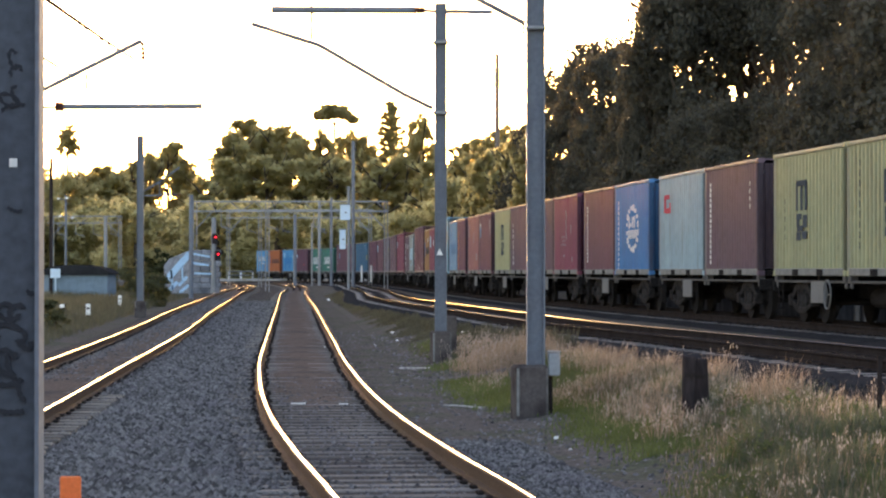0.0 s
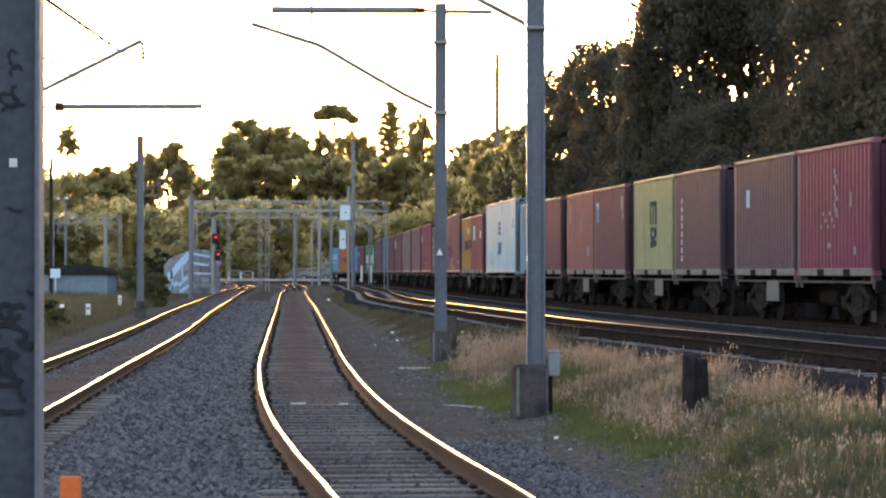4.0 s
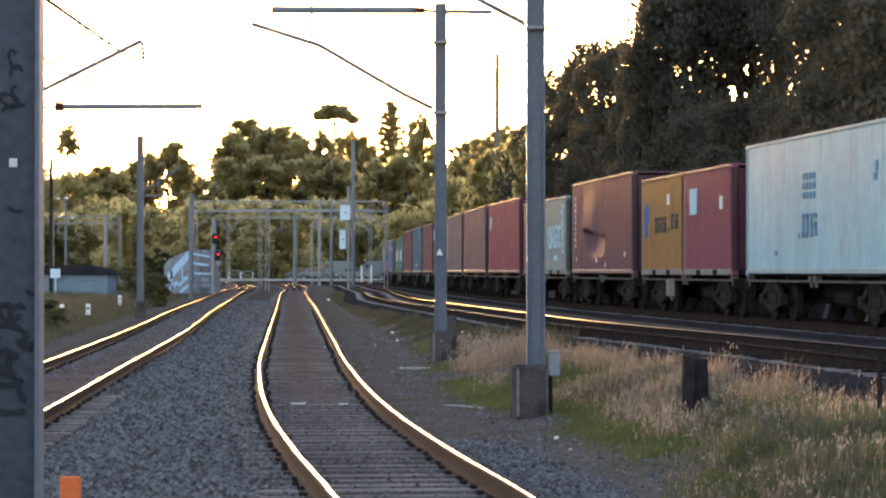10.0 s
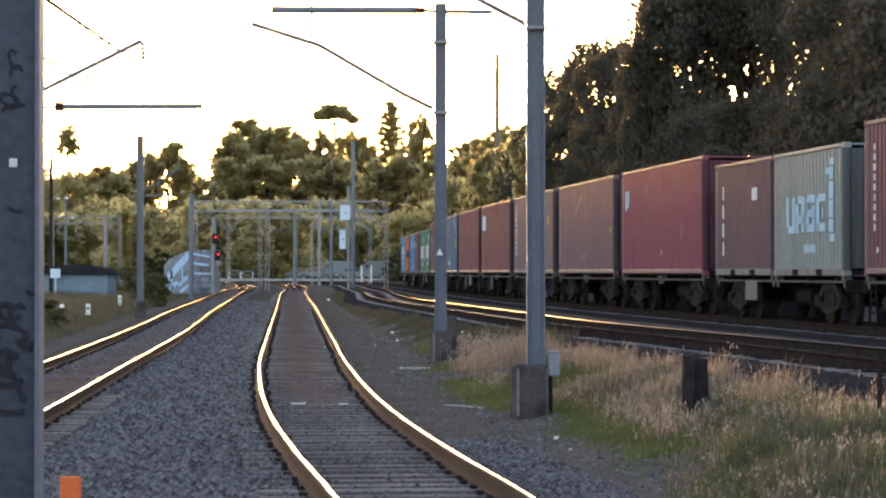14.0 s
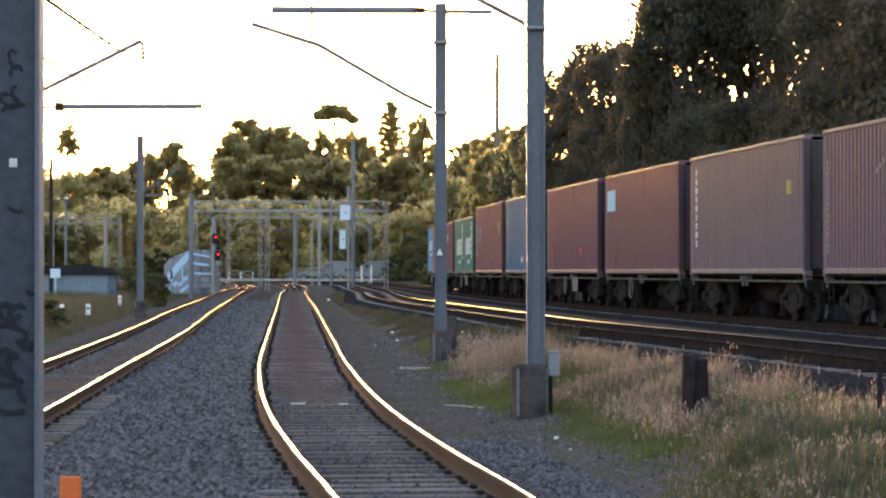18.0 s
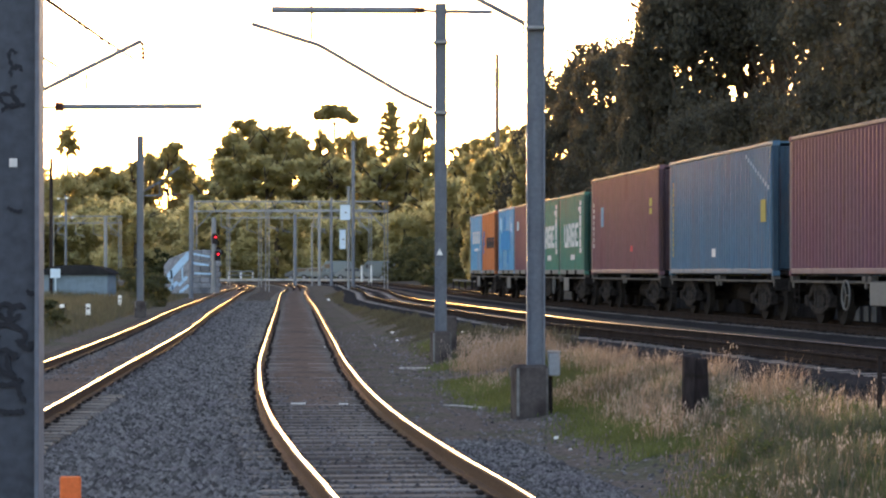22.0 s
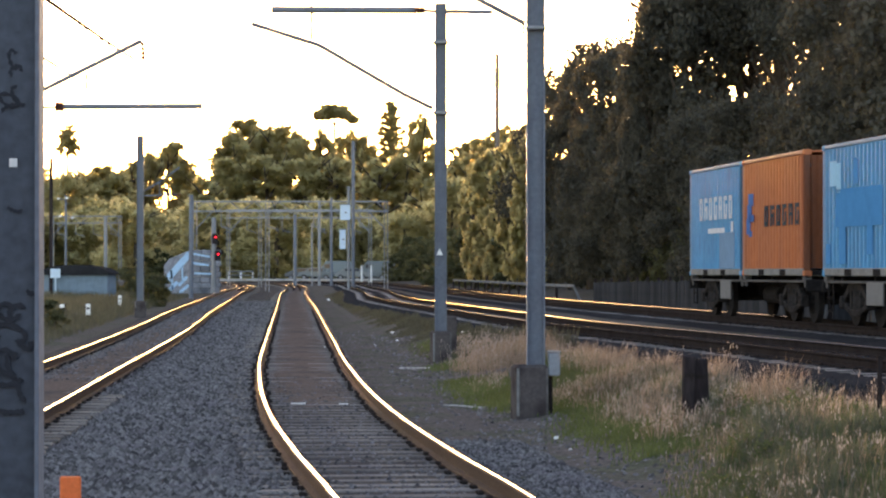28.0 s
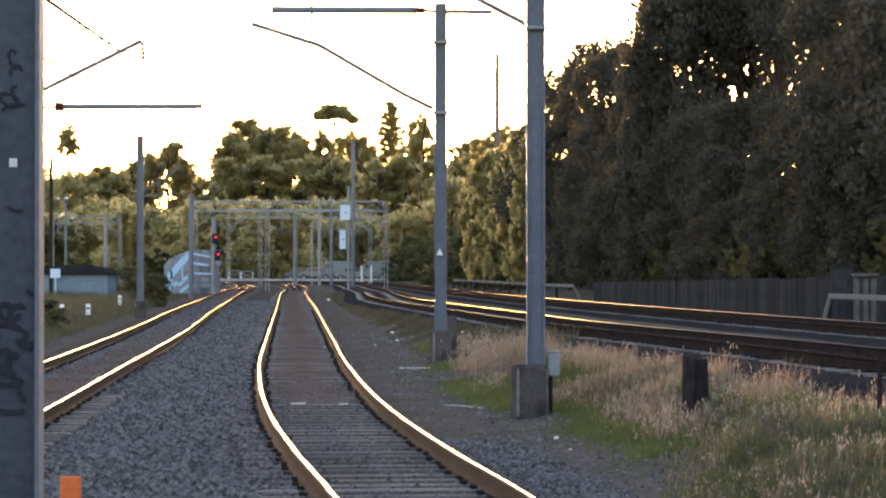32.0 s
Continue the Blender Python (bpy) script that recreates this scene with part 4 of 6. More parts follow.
    return 9.2415 * t + 0.0142 * t * t / 2


def on_path(s):
    return Vector((float(np.interp(s, PS, PX)), float(np.interp(s, PS, PY)), MAIN_Z))


def train_pose(s_mid):
    """A wagon's pose by its two bogies; local +y looks ahead, towards the camera."""
    a, b = on_path(s_mid - 4.25), on_path(s_mid + 4.25)
    d = (b - a).normalized()
    m = Matrix(((d.y, d.x, 0), (-d.x, d.y, 0), (0, 0, 1))).to_4x4()
    m.translation = (a + b) / 2
    return m


MOVING = []
back = 0.0              # metres from the tail of the train to the rear end of the wagon's load
for k, load in enumerate(reversed(TRAIN)):
    length = sum(L20 if b[0] == 20 else L40 for b in load) + PAIR_GAP * (len(load) - 1)
    middle = back + length / 2
    w, wheels = wagon((0.8 if k == 5 else None) if len(load) == 1 else (1.6 if k == 2 else -2.3 if k % 3 else -1.9), -1.5 if k in (2, 5, 6, 12, 20) else None,
                      "grimy skeletal container wagon with pale sills" if len(load) == 2 else "grimy skeletal wagon under one long container")
    MOVING.append((w, middle, Matrix(), wheels))
    at = length / 2
    for size, colour, marks, label in load:
        ln = L20 if size == 20 else L40
        c = container(size, P[colour], marks, label)
        MOVING.append((c, middle, pose(0, at - ln / 2, DECK), []))
        at -= ln + PAIR_GAP
    back += length + WAGON_GAP


def motions():
    for thing, middle, off, wheels in MOVING:
        rows = [(float(t), train_pose(S_TAIL0 + run(t) + middle) @ off) for t in range(0, 33)]
        walk(thing, rows)
        for wh in wheels:
            m0 = wh.matrix_basis.copy()
            walk(wh, [(i / 15, m0 @ Matrix.Rotation(-run(i / 15) / 0.46, 4, "X")) for i in range(0, 481)])


# ---------------------------------------------------------------- masts and overhead line
def h_mast(x, y, top, base_z, label, foot=0.42, footh=0.56, width=0.225, shift=0.0):
    """A rolled-steel mast on a concrete footing."""
    e = empty("overhead_line_mast", pose(x, y, base_z), label=label, category="mast", group="overhead line masts")
    bm = bmesh.new()
    h, w, t = top - base_z, width / 2, 0.008
    sect = [(-w, -w), (w, -w), (w, -w + 2 * t), (t, -w + 2 * t), (t, w - 2 * t), (w, w - 2 * t), (w, w), (-w, w), (-w, w - 2 * t), (-t, w - 2 * t), (-t, -w + 2 * t), (-w, -w + 2 * t)]
    lo_, hi_ = [bm.verts.new((x_, y_, 0)) for y_, x_ in sect], [bm.verts.new((x_, y_, h)) for y_, x_ in sect]
    for i in range(12):
        bm.faces.new((lo_[i], lo_[(i + 1) % 12], hi_[(i + 1) % 12], hi_[i]))
    bm.faces.new(hi_), bm.faces.new(lo_[::-1])
    bmesh.ops.recalc_face_normals(bm, faces=bm.faces)
    part("column", bm, M["mast"], e)
    if foot:
        bm = bmesh.new()
        box(bm, (foot, foot, footh + 0.5), (shift, 0, footh / 2 - 0.25), Matrix.Rotation(0.16, 3, "Z"), bevel=0.03)
        ft = part("footing", bm, M["concrete"], e, "stained concrete block")
        turn = Matrix.Rotation(0.16, 3, "Z")
        # strips down the block's front corners, paler on the left one
        for sx_, w_ in ((-1, 0.035), (1, 0.03)):
            bm = bmesh.new()
            c_ = turn @ Vector((sx_ * (foot / 2 - w_ / 2 - 0.004), -foot / 2 - 0.001, 0))
            box(bm, (w_, 0.008, footh * 0.94), (shift + c_.x, c_.y, footh * 0.47), turn, bevel=0.003)
            part("worn_edge", bm, M["pale_strip" if sx_ < 0 else "sill"], ft, "pale corner strip")
    return e


def insulator(bm, a, b, r=0.06, n=5):
    a, b = Vector(a), Vector(b)
    for i in range(n):
        c0 = a.lerp(b, i / n)
        tube(bm, c0, a.lerp(b, (i + 0.55) / n), r, 10, r * 0.6)
    tube(bm, a, b, r * 0.4, 6)


def arm(parent, pts, r, name="cantilever_tube", m="mast"):
    bm = bmesh.new()
    for a, b in zip(pts[:-1], pts[1:]):
        tube(bm, a, b, r, 8)
    return part(name, bm, M[m], parent)


def local(e, px, py, y):
    return at_px(px, py, y) - e.matrix_basis.translation


# mast with the round-shouldered foot, nearest of the right-hand pair
Y1 = 34.6
g1 = at_px(948, 735, Y1)
m1 = h_mast(g1.x, Y1, 5.6, g1.z, "grey steel overhead mast on a stained concrete block", foot=0.415, footh=0.64, width=0.232, shift=-0.08)
arm(m1, [local(m1, 930, 42, Y1), local(m1, 840, -5, Y1), local(m1, 640, -110, Y1)], 0.034, "strut")
bm = bmesh.new()
insulator(bm, local(m1, 926, 40, Y1), local(m1, 926, 62, Y1), 0.03, 3)
box(bm, (0.26, 0.26, 0.045), local(m1, 948, 50, Y1), bevel=0.01)
part("bracket", bm, M["steel"], m1)
bm = bmesh.new()
box(bm, (0.15, 0.12, 0.30), local(m1, 980, 644, Y1) + Vector((0, -0.1, 0)), bevel=0.015)
box(bm, (0.17, 0.14, 0.02), local(m1, 980, 622, Y1) + Vector((0, -0.1, 0)), bevel=0.005)
jb = part("junction_box", bm, M["grey"], m1, "small grey junction box")
bm = bmesh.new()
box(bm, (0.05, 0.05, 0.75), local(m1, 974, 690, Y1) + Vector((0, -0.05, 0)))
part("box_post", bm, M["railside"], m1)

Y2 = 51.0
g2 = at_px(780, 640, Y2)
m2 = h_mast(g2.x, Y2, at_px(0, 5, Y2).z, g2.z, "grey steel overhead mast with a long cantilever arm", foot=0.36, footh=0.57, width=0.222)
arm(m2, [local(m2, 770, 20, Y2), local(m2, 748, 18, Y2)], 0.035)
arm(m2, [local(m2, 735, 18, Y2), local(m2, 480, 17, Y2)], 0.066, "top_tube")
arm(m2, [local(m2, 790, 20, Y2), local(m2, 872, 21, Y2)], 0.042, "stay_tube")
arm(m2, [local(m2, 766, 192, Y2), local(m2, 713, 166, Y2), local(m2, 565, 80, Y2), local(m2, 445, 42, Y2)], 0.045, "diagonal_tube")
bm = bmesh.new()
insulator(bm, local(m2, 752, 18, Y2), local(m2, 732, 18, Y2), 0.15, 4)
part("insulator", bm, M["insul"], m2, "brown ribbed insulator")
bm = bmesh.new()
for py in (75, 200):
    box(bm, (0.30, 0.28, 0.06), local(m2, 780, py, Y2), bevel=0.01)
part("clamp", bm, M["steel"], m2)
bm = bmesh.new()
for i in range(16):
    a, b = local(m2, 770 - i * 6.6, 77, Y2), local(m2, 770 - (i + 1) * 6.6 + 1.5, 77, Y2)
    tube(bm, a, b, 0.03, 5)
part("chain", bm, M["wire"], m2)
bm = bmesh.new()
vs = [bm.verts.new(local(m2, px, py, Y2) + Vector((0, dy, 0))) for dy in (-0.135, -0.125) for px, py in ((772, 452), (784, 452), (778, 440))]
bm.faces.new(vs[0:3]), bm.faces.new(vs[3:6][::-1])
for i in range(3):
    bm.faces.new((vs[i], vs[i + 3], vs[(i + 1) % 3 + 3], vs[(i + 1) % 3]))
part("warning_sign", bm, M["white"], m2, "small pale triangular plate")

# the mast close to the camera on the left, scribbled on
Y3 = 13.0
x3 = at_px(76, 0, Y3).x
e3 = empty("overhead_line_mast", pose(x3 - 0.155, Y3, -0.35), label="close grey steel mast with dark scribbles and a white tag", category="mast", group="overhead line masts")
bm = bmesh.new()
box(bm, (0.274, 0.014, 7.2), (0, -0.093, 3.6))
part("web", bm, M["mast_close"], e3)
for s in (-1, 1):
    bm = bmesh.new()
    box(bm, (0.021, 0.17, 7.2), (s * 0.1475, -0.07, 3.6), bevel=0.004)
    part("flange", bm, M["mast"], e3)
bm = bmesh.new()
box(bm, (0.34, 0.34, 0.3), (0, 0, 0.1), bevel=0.02)
part("base_plate", bm, M["steel"], e3)
bm = bmesh.new()
c = local(e3, 29, 290, Y3)
box(bm, (0.038, 0.006, 0.042), (c.x, -0.105, c.z), bevel=0.002)
part("tag", bm, M["white"], e3, "small white tag")
# dark scrawls: open loops and strokes, (x, y, width, height, lean, turns, phase)
for n_, (px0, py0, w_, h_, lean, turns, ph) in enumerate(((30, 108, 8, 16, 4, 0.8, 0.6), (33, 128, 9, 9, -3, 0.7, 2.0), (22, 180, 15, 12, 9, 1.1, 0.3), (38, 172, 10, 16, 6, 0.6, 1.2), (30, 195, 18, 8, -8, 0.5, 2.4), (24, 362, 12, 14, 14, 0.3, 0.8),
                                          (20, 552, 18, 14, 5, 0.9, 0.2), (35, 552, 12, 12, -4, 0.7, 1.5), (24, 590, 26, 16, 9, 0.8, 2.6), (45, 595, 12, 22, 10, 0.4, 0.4), (18, 640, 18, 22, 6, 0.8, 1.0), (35, 650, 14, 26, 8, 0.5, 2.2),
                                          (20, 668, 26, 12, -6, 0.6, 0.1), (30, 722, 24, 6, -4, 0.4, 0.5), (48, 690, 8, 18, 5, 0.5, 1.6), (62, 516, 5, 4, 0, 0.6, 0.0))):
    V, F = [], []
    for i in range(15):
        t_ = ph + turns * 6.283 * i / 14
        c = local(e3, px0 + w_ * math.cos(t_) + lean * math.sin(t_), py0 + h_ * math.sin(t_), Y3)
        d = Vector((-w_ * math.sin(t_) + lean * math.cos(t_), 0, -h_ * math.cos(t_))).normalized()
        side = Vector((-d.z, 0, d.x)) * (0.008 + 0.004 * (py0 > 400) + 0.0035 * math.sin(2.3 * i + ph))
        for s, dy in ((1, 0), (1, -0.003), (-1, -0.003), (-1, 0)):
            V.append((c.x + s * side.x, -0.1005 - 0.0009 * n_ + dy, c.z + s * side.z))
        if i:
            o = 4 * i
            F += [(o - 4 + j, o - 4 + (j + 1) % 4, o + (j + 1) % 4, o + j) for j in range(4)]
    F += [(0, 1, 2, 3), (59, 58, 57, 56)]
    raw("scribble", V, F, M["spray_dark"], e3)

# masts of the left track
Y4 = 49.0
x4 = float(left_x(Y4)) - 2.9
e4 = h_mast(x4, Y4, 7.2, float(ground_z(x4, Y4)), "grey steel mast beside the outer track", foot=0.42, footh=0.4)
arm(e4, [Vector((0, 0, at_px(0, 214, Y4).z - e4.location.z)), local(e4, 80, 157, Y4), local(e4, 250, 72, Y4)], 0.045, "diagonal_tube")
bm = bmesh.new()
insulator(bm, local(e4, 252, 76, Y4), local(e4, 253, 108, Y4), 0.06, 4)
part("insulator", bm, M["insul"], e4, "small hanging insulator")
Y5 = 80.0
x5 = float(left_x(Y5)) - 4.2
e5 = h_mast(x5, Y5, 7.6, float(ground_z(x5, Y5)), "grey steel mast with a level arm over the track", foot=0.42, footh=0.4)
arm(e5, [Vector((0, 0, at_px(0, 190, Y5).z - e5.location.z)), local(e5, 98, 190, Y5)], 0.04, "stay_tube")
arm(e5, [local(e5, 112, 189, Y5), local(e5, 358, 188, Y5)], 0.085, "top_tube")
bm = bmesh.new()
insulator(bm, local(e5, 98, 189, Y5), local(e5, 114, 189, Y5), 0.2, 4)
part("insulator", bm, M["insul"], e5, "brown ribbed insulator")
Y6 = 98.0
g6 = at_px(248, 545, Y6)
e6 = h_mast(g6.x, Y6, at_px(0, 240, Y6).z, g6.z, "grey steel mast standing in verge grass", foot=0.4, footh=0.25, width=0.235)
arm(e6, [local(e6, 250, 222, Y6), local(e6, 275, 213, Y6)], 0.02, "bracket_tube")
arm(e6, [local(e6, 252, 347, Y6), local(e6, 312, 345, Y6)], 0.03, "stay_tube")
arm(e6, [local(e6, 252, 340, Y6), local(e6, 282, 322, Y6), local(e6, 318, 296, Y6)], 0.028, "diagonal_tube")
arm(e6, [local(e6, 282, 322, Y6), local(e6, 282, 346, Y6)], 0.018, "dropper")
bm = bmesh.new()
insulator(bm, local(e6, 306, 345, Y6), local(e6, 318, 345, Y6), 0.07, 4)
part("insulator", bm, M["insul"], e6, "brown ribbed insulator")

# tall timber pole behind the train
Y7 = 215.0
p7 = at_px(880, 95, Y7)
e7 = empty("timber_pole", pose(p7.x, Y7, float(ground_z(p7.x, Y7))), label="tall bare timber power pole rising above the trees", category="power pole")
bm = bmesh.new()
tube(bm, (0, 0, -0.4), (0, 0, p7.z - e7.location.z), 0.24, 12, 0.16)
part("shaft", bm, M["polewood"], e7)
bm = bmesh.new()
for z0 in (1.2, 1.9, 2.8):
    box(bm, (0.44, 0.44, 0.08), (0, 0, p7.z - e7.location.z - z0), bevel=0.02)
tube(bm, (-0.22, -0.05, p7.z - e7.location.z - 2.6), (-0.22, -0.05, p7.z - e7.location.z - 1.2), 0.045, 6)
tube(bm, (0.22, -0.05, p7.z - e7.location.z - 2.6), (0.22, -0.05, p7.z - e7.location.z - 1.2), 0.045, 6)
part("fittings", bm, M["steel"], e7)


def wire(pts, r, label, sag=0.0):
    bm = bmesh.new()
    for a, b in zip(pts[:-1], pts[1:]):
        a, b = Vector(a), Vector(b)
        prev = a
        for i in range(1, 9):
            t = i / 8
            q = a.lerp(b, t) - Vector((0, 0, sag * 4 * t * (1 - t)))
            tube(bm, prev, q, r, 5)
            prev = q
    ob = part("overhead_wire", bm, M["wire"])
    return tagged(ob, label=label, category="wire", group="overhead wires")


wire([at_px(40, -30, 30), at_px(80, -2, 36), at_px(250, 112, 80)], 0.03, "thin dark overhead wire with droppers", 0.03)
wire([at_px(60, 92, 45), at_px(135, 140, 80)], 0.028, "thin overhead wire beside the close mast")
bm = bmesh.new()
for i, (px, py) in enumerate(((110, 19), (122, 28), (142, 42), (152, 50), (165, 59), (178, 70), (192, 80), (205, 89), (222, 99), (232, 104))):
    y = 36 + (py + 2) / 114 * 44
    r_ = 0.05 if px in (142, 152, 178) else 0.034
    insulator(bm, at_px(px - 3, py - 2, y), at_px(px + 3, py + 2, y), r_, 3)
tagged(part("wire_clamp", bm, M["insul"]), label="small dark clamps on the overhead wire", category="clamp")
bm = bmesh.new()
for px, y0_, y1_ in ((551, 8, 70), (551, 82, 98), (152, 130, 158)):
    tube(bm, at_px(px, y0_, 51), at_px(px, y1_, 51), 0.026, 5)
tagged(part("dropper_wire", bm, M["wire"]), label="short hanging dropper wires", category="wire", group="overhead wires")
# ---------------------------------------------------------------- far gantry and signals
def gantry(y, x0, x1, top, posts, label):
    """A lattice portal over the tracks."""
    z0 = float(low_z(y)) - 0.3
    e = empty("signal_gantry", pose(at_px((x0 + x1) / 2, 481, y).x, y, z0), label=label, category="gantry", group="portals over the tracks")
    for px in posts:
        bm = bmesh.new()
        a = local(e, px, top, y)
        for d in (-0.13, 0.13):
            box(bm, (0.06, 0.28, a.z + 0.2), (a.x + d, 0, a.z / 2 - 0.1))
        for i in range(int(a.z / 0.8)):
            box(bm, (0.34, 0.03, 0.04), (a.x, -0.1, 0.5 + i * 0.8), Matrix.Rotation(0.6 if i % 2 else -0.6, 3, "Y"))
        part("post", bm, M["steel"], e)
    a, b = local(e, x0, top, y), local(e, x1, top, y)
    for dz, nm in ((0, "top_chord"), (-0.75, "bottom_chord")):
        bm = bmesh.new()
        box(bm, ((b - a).length, 0.3, 0.12), ((a.x + b.x) / 2, 0, a.z + dz))
        part(nm, bm, M["steel"], e)
    n = int((b - a).length / 0.9)
    bm = bmesh.new()
    for i in range(n):
        xa, xb = a.x + (b.x - a.x) * i / n, a.x + (b.x - a.x) * (i + 1) / n
        za, zb = (a.z, a.z - 0.75) if i % 2 else (a.z - 0.75, a.z)
        tube(bm, (xa, 0, za), (xb, 0, zb), 0.03, 5)
    part("lattice", bm, M["steel"], e)
    for px in posts[:: max(1, len(posts) - 1)]:
        s = 1 if px < (x0 + x1) / 2 else -1
        c = local(e, px, top, y)
        arm(e, [Vector((c.x, 0, c.z - 2.2)), Vector((c.x + s * 1.4, 0, c.z - 0.7))], 0.05, "knee_brace", "steel")
    for i in range(4):
        px = x0 + (x1 - x0) * (i + 0.6) / 4.2
        c = local(e, px, top, y)
        arm(e, [Vector((c.x, 0, c.z - 0.75)), Vector((c.x, 0, c.z - 1.9)), Vector((c.x + 0.9, 0, c.z - 2.2))], 0.04, "drop_arm", "steel")
    return e


gantry(210, 342, 686, 357, (345, 473, 683), "grey steel lattice portal spanning the tracks")
gantry(262, 400, 660, 372, (404, 460, 522, 655), "distant grey lattice portal with slender posts")
gantry(300, 84, 215, 383, (92, 187, 212), "distant low portal in the yard")


def post_thing(name, px, top, bottom, y, w, material, label, category, group=""):
    a, b = at_px(px, top, y), at_px(px, bottom, y)
    e = empty(name, pose(a.x, y, b.z), label=label, category=category, group=group)
    bm = bmesh.new()
    h = a.z - b.z
    tube(bm, (0, 0, -0.3), (0, 0, h), w / 2, 8)
    part("post", bm, material, e)
    return e


sg = post_thing("railway_signal", 378, 385, 510, 166, 0.28, M["steel"], "railway signal showing two red lights", "signal")
for i, py in enumerate((420, 450)):
    c = local(sg, 382 + 5 * i, py, 166)
    bm = bmesh.new()
    box(bm, (0.34, 0.2, 0.62), (c.x - 0.05, -0.15, c.z - 0.1), bevel=0.03)
    hd = part("signal_head", bm, M["black"], sg)
    bm = bmesh.new()
    bmesh.ops.create_uvsphere(bm, u_segments=12, v_segments=8, radius=0.042, matrix=Matrix.Translation((c.x, -0.28, c.z)))
    part("red_light", bm, M["red_lamp"], hd, "glowing red light")
    bm = bmesh.new()
    tube(bm, (c.x, -0.25, c.z + 0.03), (c.x, -0.45, c.z + 0.03), 0.15, 12)
    bmesh.ops.delete(bm, geom=[f for f in bm.faces if len(f.verts) > 4], context="FACES_ONLY")
    bmesh.ops.delete(bm, geom=[v for v in bm.verts if v.co.z < c.z - 0.02], context="VERTS")
    part("hood", bm, M["black"], hd)

sb = post_thing("railway_signal", 617, 330, 505, 190, 0.20, M["steel"], "railway signal post seen beside pale blue boards", "signal")
for px0, px1, py0, py1 in ((602, 620, 363, 390), (601, 612, 407, 441)):
    a, b = local(sb, px0, py0, 190), local(sb, px1, py1, 190)
    bm = bmesh.new()
    box(bm, (b.x - a.x, 0.12, a.z - b.z), ((a.x + b.x) / 2, -0.2, (a.z + b.z) / 2), bevel=0.02)
    bd = part("signal_board", bm, M["board"], sb, "pale blue board")
    bm = bmesh.new()
    box(bm, (b.x - a.x + 0.1, 0.16, 0.08), ((a.x + b.x) / 2, -0.2, a.z + 0.03))
    box(bm, (0.14, 0.02, 0.1), ((a.x + b.x) / 2 + 0.05, -0.27, (a.z + b.z) / 2))
    part("board_frame", bm, M["steel"], bd)
post_thing("slim_post", 552, 395, 500, 240, 0.14, M["steel"], "slim pale post with fittings by the yard", "post", "yard posts")
post_thing("slim_post", 565, 355, 500, 250, 0.28, M["steel"], "grey overhead post in the yard", "post", "yard posts")
post_thing("slim_post", 586, 350, 500, 230, 0.24, M["mast"], "grey overhead post in the yard", "post", "yard posts")
post_thing("slim_post", 522, 380, 500, 235, 0.26, M["mast"], "grey overhead post in the yard", "post", "yard posts")
post_thing("slim_post", 625, 250, 505, 200, 0.26, M["mast"], "tall grey overhead mast in the yard", "post", "yard posts")
post_thing("slim_post", 338, 345, 520, 160, 0.26, M["mast"], "grey overhead mast beside the graffitied wall", "post", "yard posts")
post_thing("slim_post", 186, 385, 490, 210, 0.26, M["steel"], "pale post by the yard building", "post", "yard posts")
post_thing("slim_post", 90, 280, 530, 150, 0.20, M["timber"], "dark timber post behind the close mast", "post", "yard posts")
for px in (640, 657):
    post_thing("slim_post", px, 470, 493, 250, 0.16, M["white"], "short white marker post by the crossing", "post", "yard posts")

# white kilometre posts in the left verge
for px, t, b, y in ((156, 538, 558, 92), (212, 523, 541, 118), (110, 539, 545, 88)):
    a, c = at_px(px, t, y), at_px(px, b, y)
    e = empty("marker_post", pose(c.x, y, c.z - 0.3), label="short white marker post in the verge", category="post", group="verge marker posts")
    bm = bmesh.new()
    box(bm, (0.15, 0.05, a.z - c.z), (0, -0.03, 0.3 + (a.z - c.z) / 2), bevel=0.012)
    part("board", bm, M["white"], e)
    bm = bmesh.new()
    box(bm, (0.07, 0.05, a.z - c.z + 0.55), (0.02, 0.025, (a.z - c.z) / 2 + 0.0), bevel=0.008)
    part("post", bm, M["timber"], e)
    bm = bmesh.new()
    box(bm, (0.10, 0.01, 0.06), (0, -0.062, a.z - c.z + 0.15))
    part("reflector", bm, M["black"], e)

# level crossing and road far off
rd = raw("road", [(-75, 319, 0.72), (6, 319, 0.72), (6, 334, 0.74), (-75, 334, 0.74), (-75, 319, 0.2), (6, 319, 0.2)], [(0, 1, 2, 3), (4, 5, 1, 0)], M["asphalt"])
tagged(rd, label="grey road crossing the tracks in the distance", category="road", kind="structure")
kb = empty("kerb", pose(-18, 318, 0.60), label="long pale concrete kerb at the far crossing", category="kerb", kind="structure")
for i in range(14):
    bm = bmesh.new()
    box(bm, (2.35, 0.5, 0.28), (-9 + i * 2.4, 0, 0.16), bevel=0.02)
    part("kerb_stone", bm, M["paleconcrete"], kb)
for px in (415, 437):
    a = at_px(px, 484, 335)
    e = empty("barrier_rail", pose(a.x, 335, 0.72), label="low white guard rail beside the far road", category="barrier", group="road barriers")
    bm = bmesh.new()
    for z in (0.55, 1.0):
        box(bm, (1.6, 0.08, 0.16), (0, 0, z), bevel=0.02)
    part("rail_board", bm, M["offwhite"], e)
    for x in (-0.7, 0.7):
        bm = bmesh.new()
        box(bm, (0.12, 0.12, 1.2), (x, 0.08, 0.5))
        part("post", bm, M["white"], e)


# cars in the yard by the crossing
def car(px, y, yaw, col, label, tall=1.0):
    x = at_px(px, 481, y).x
    z = 0.73
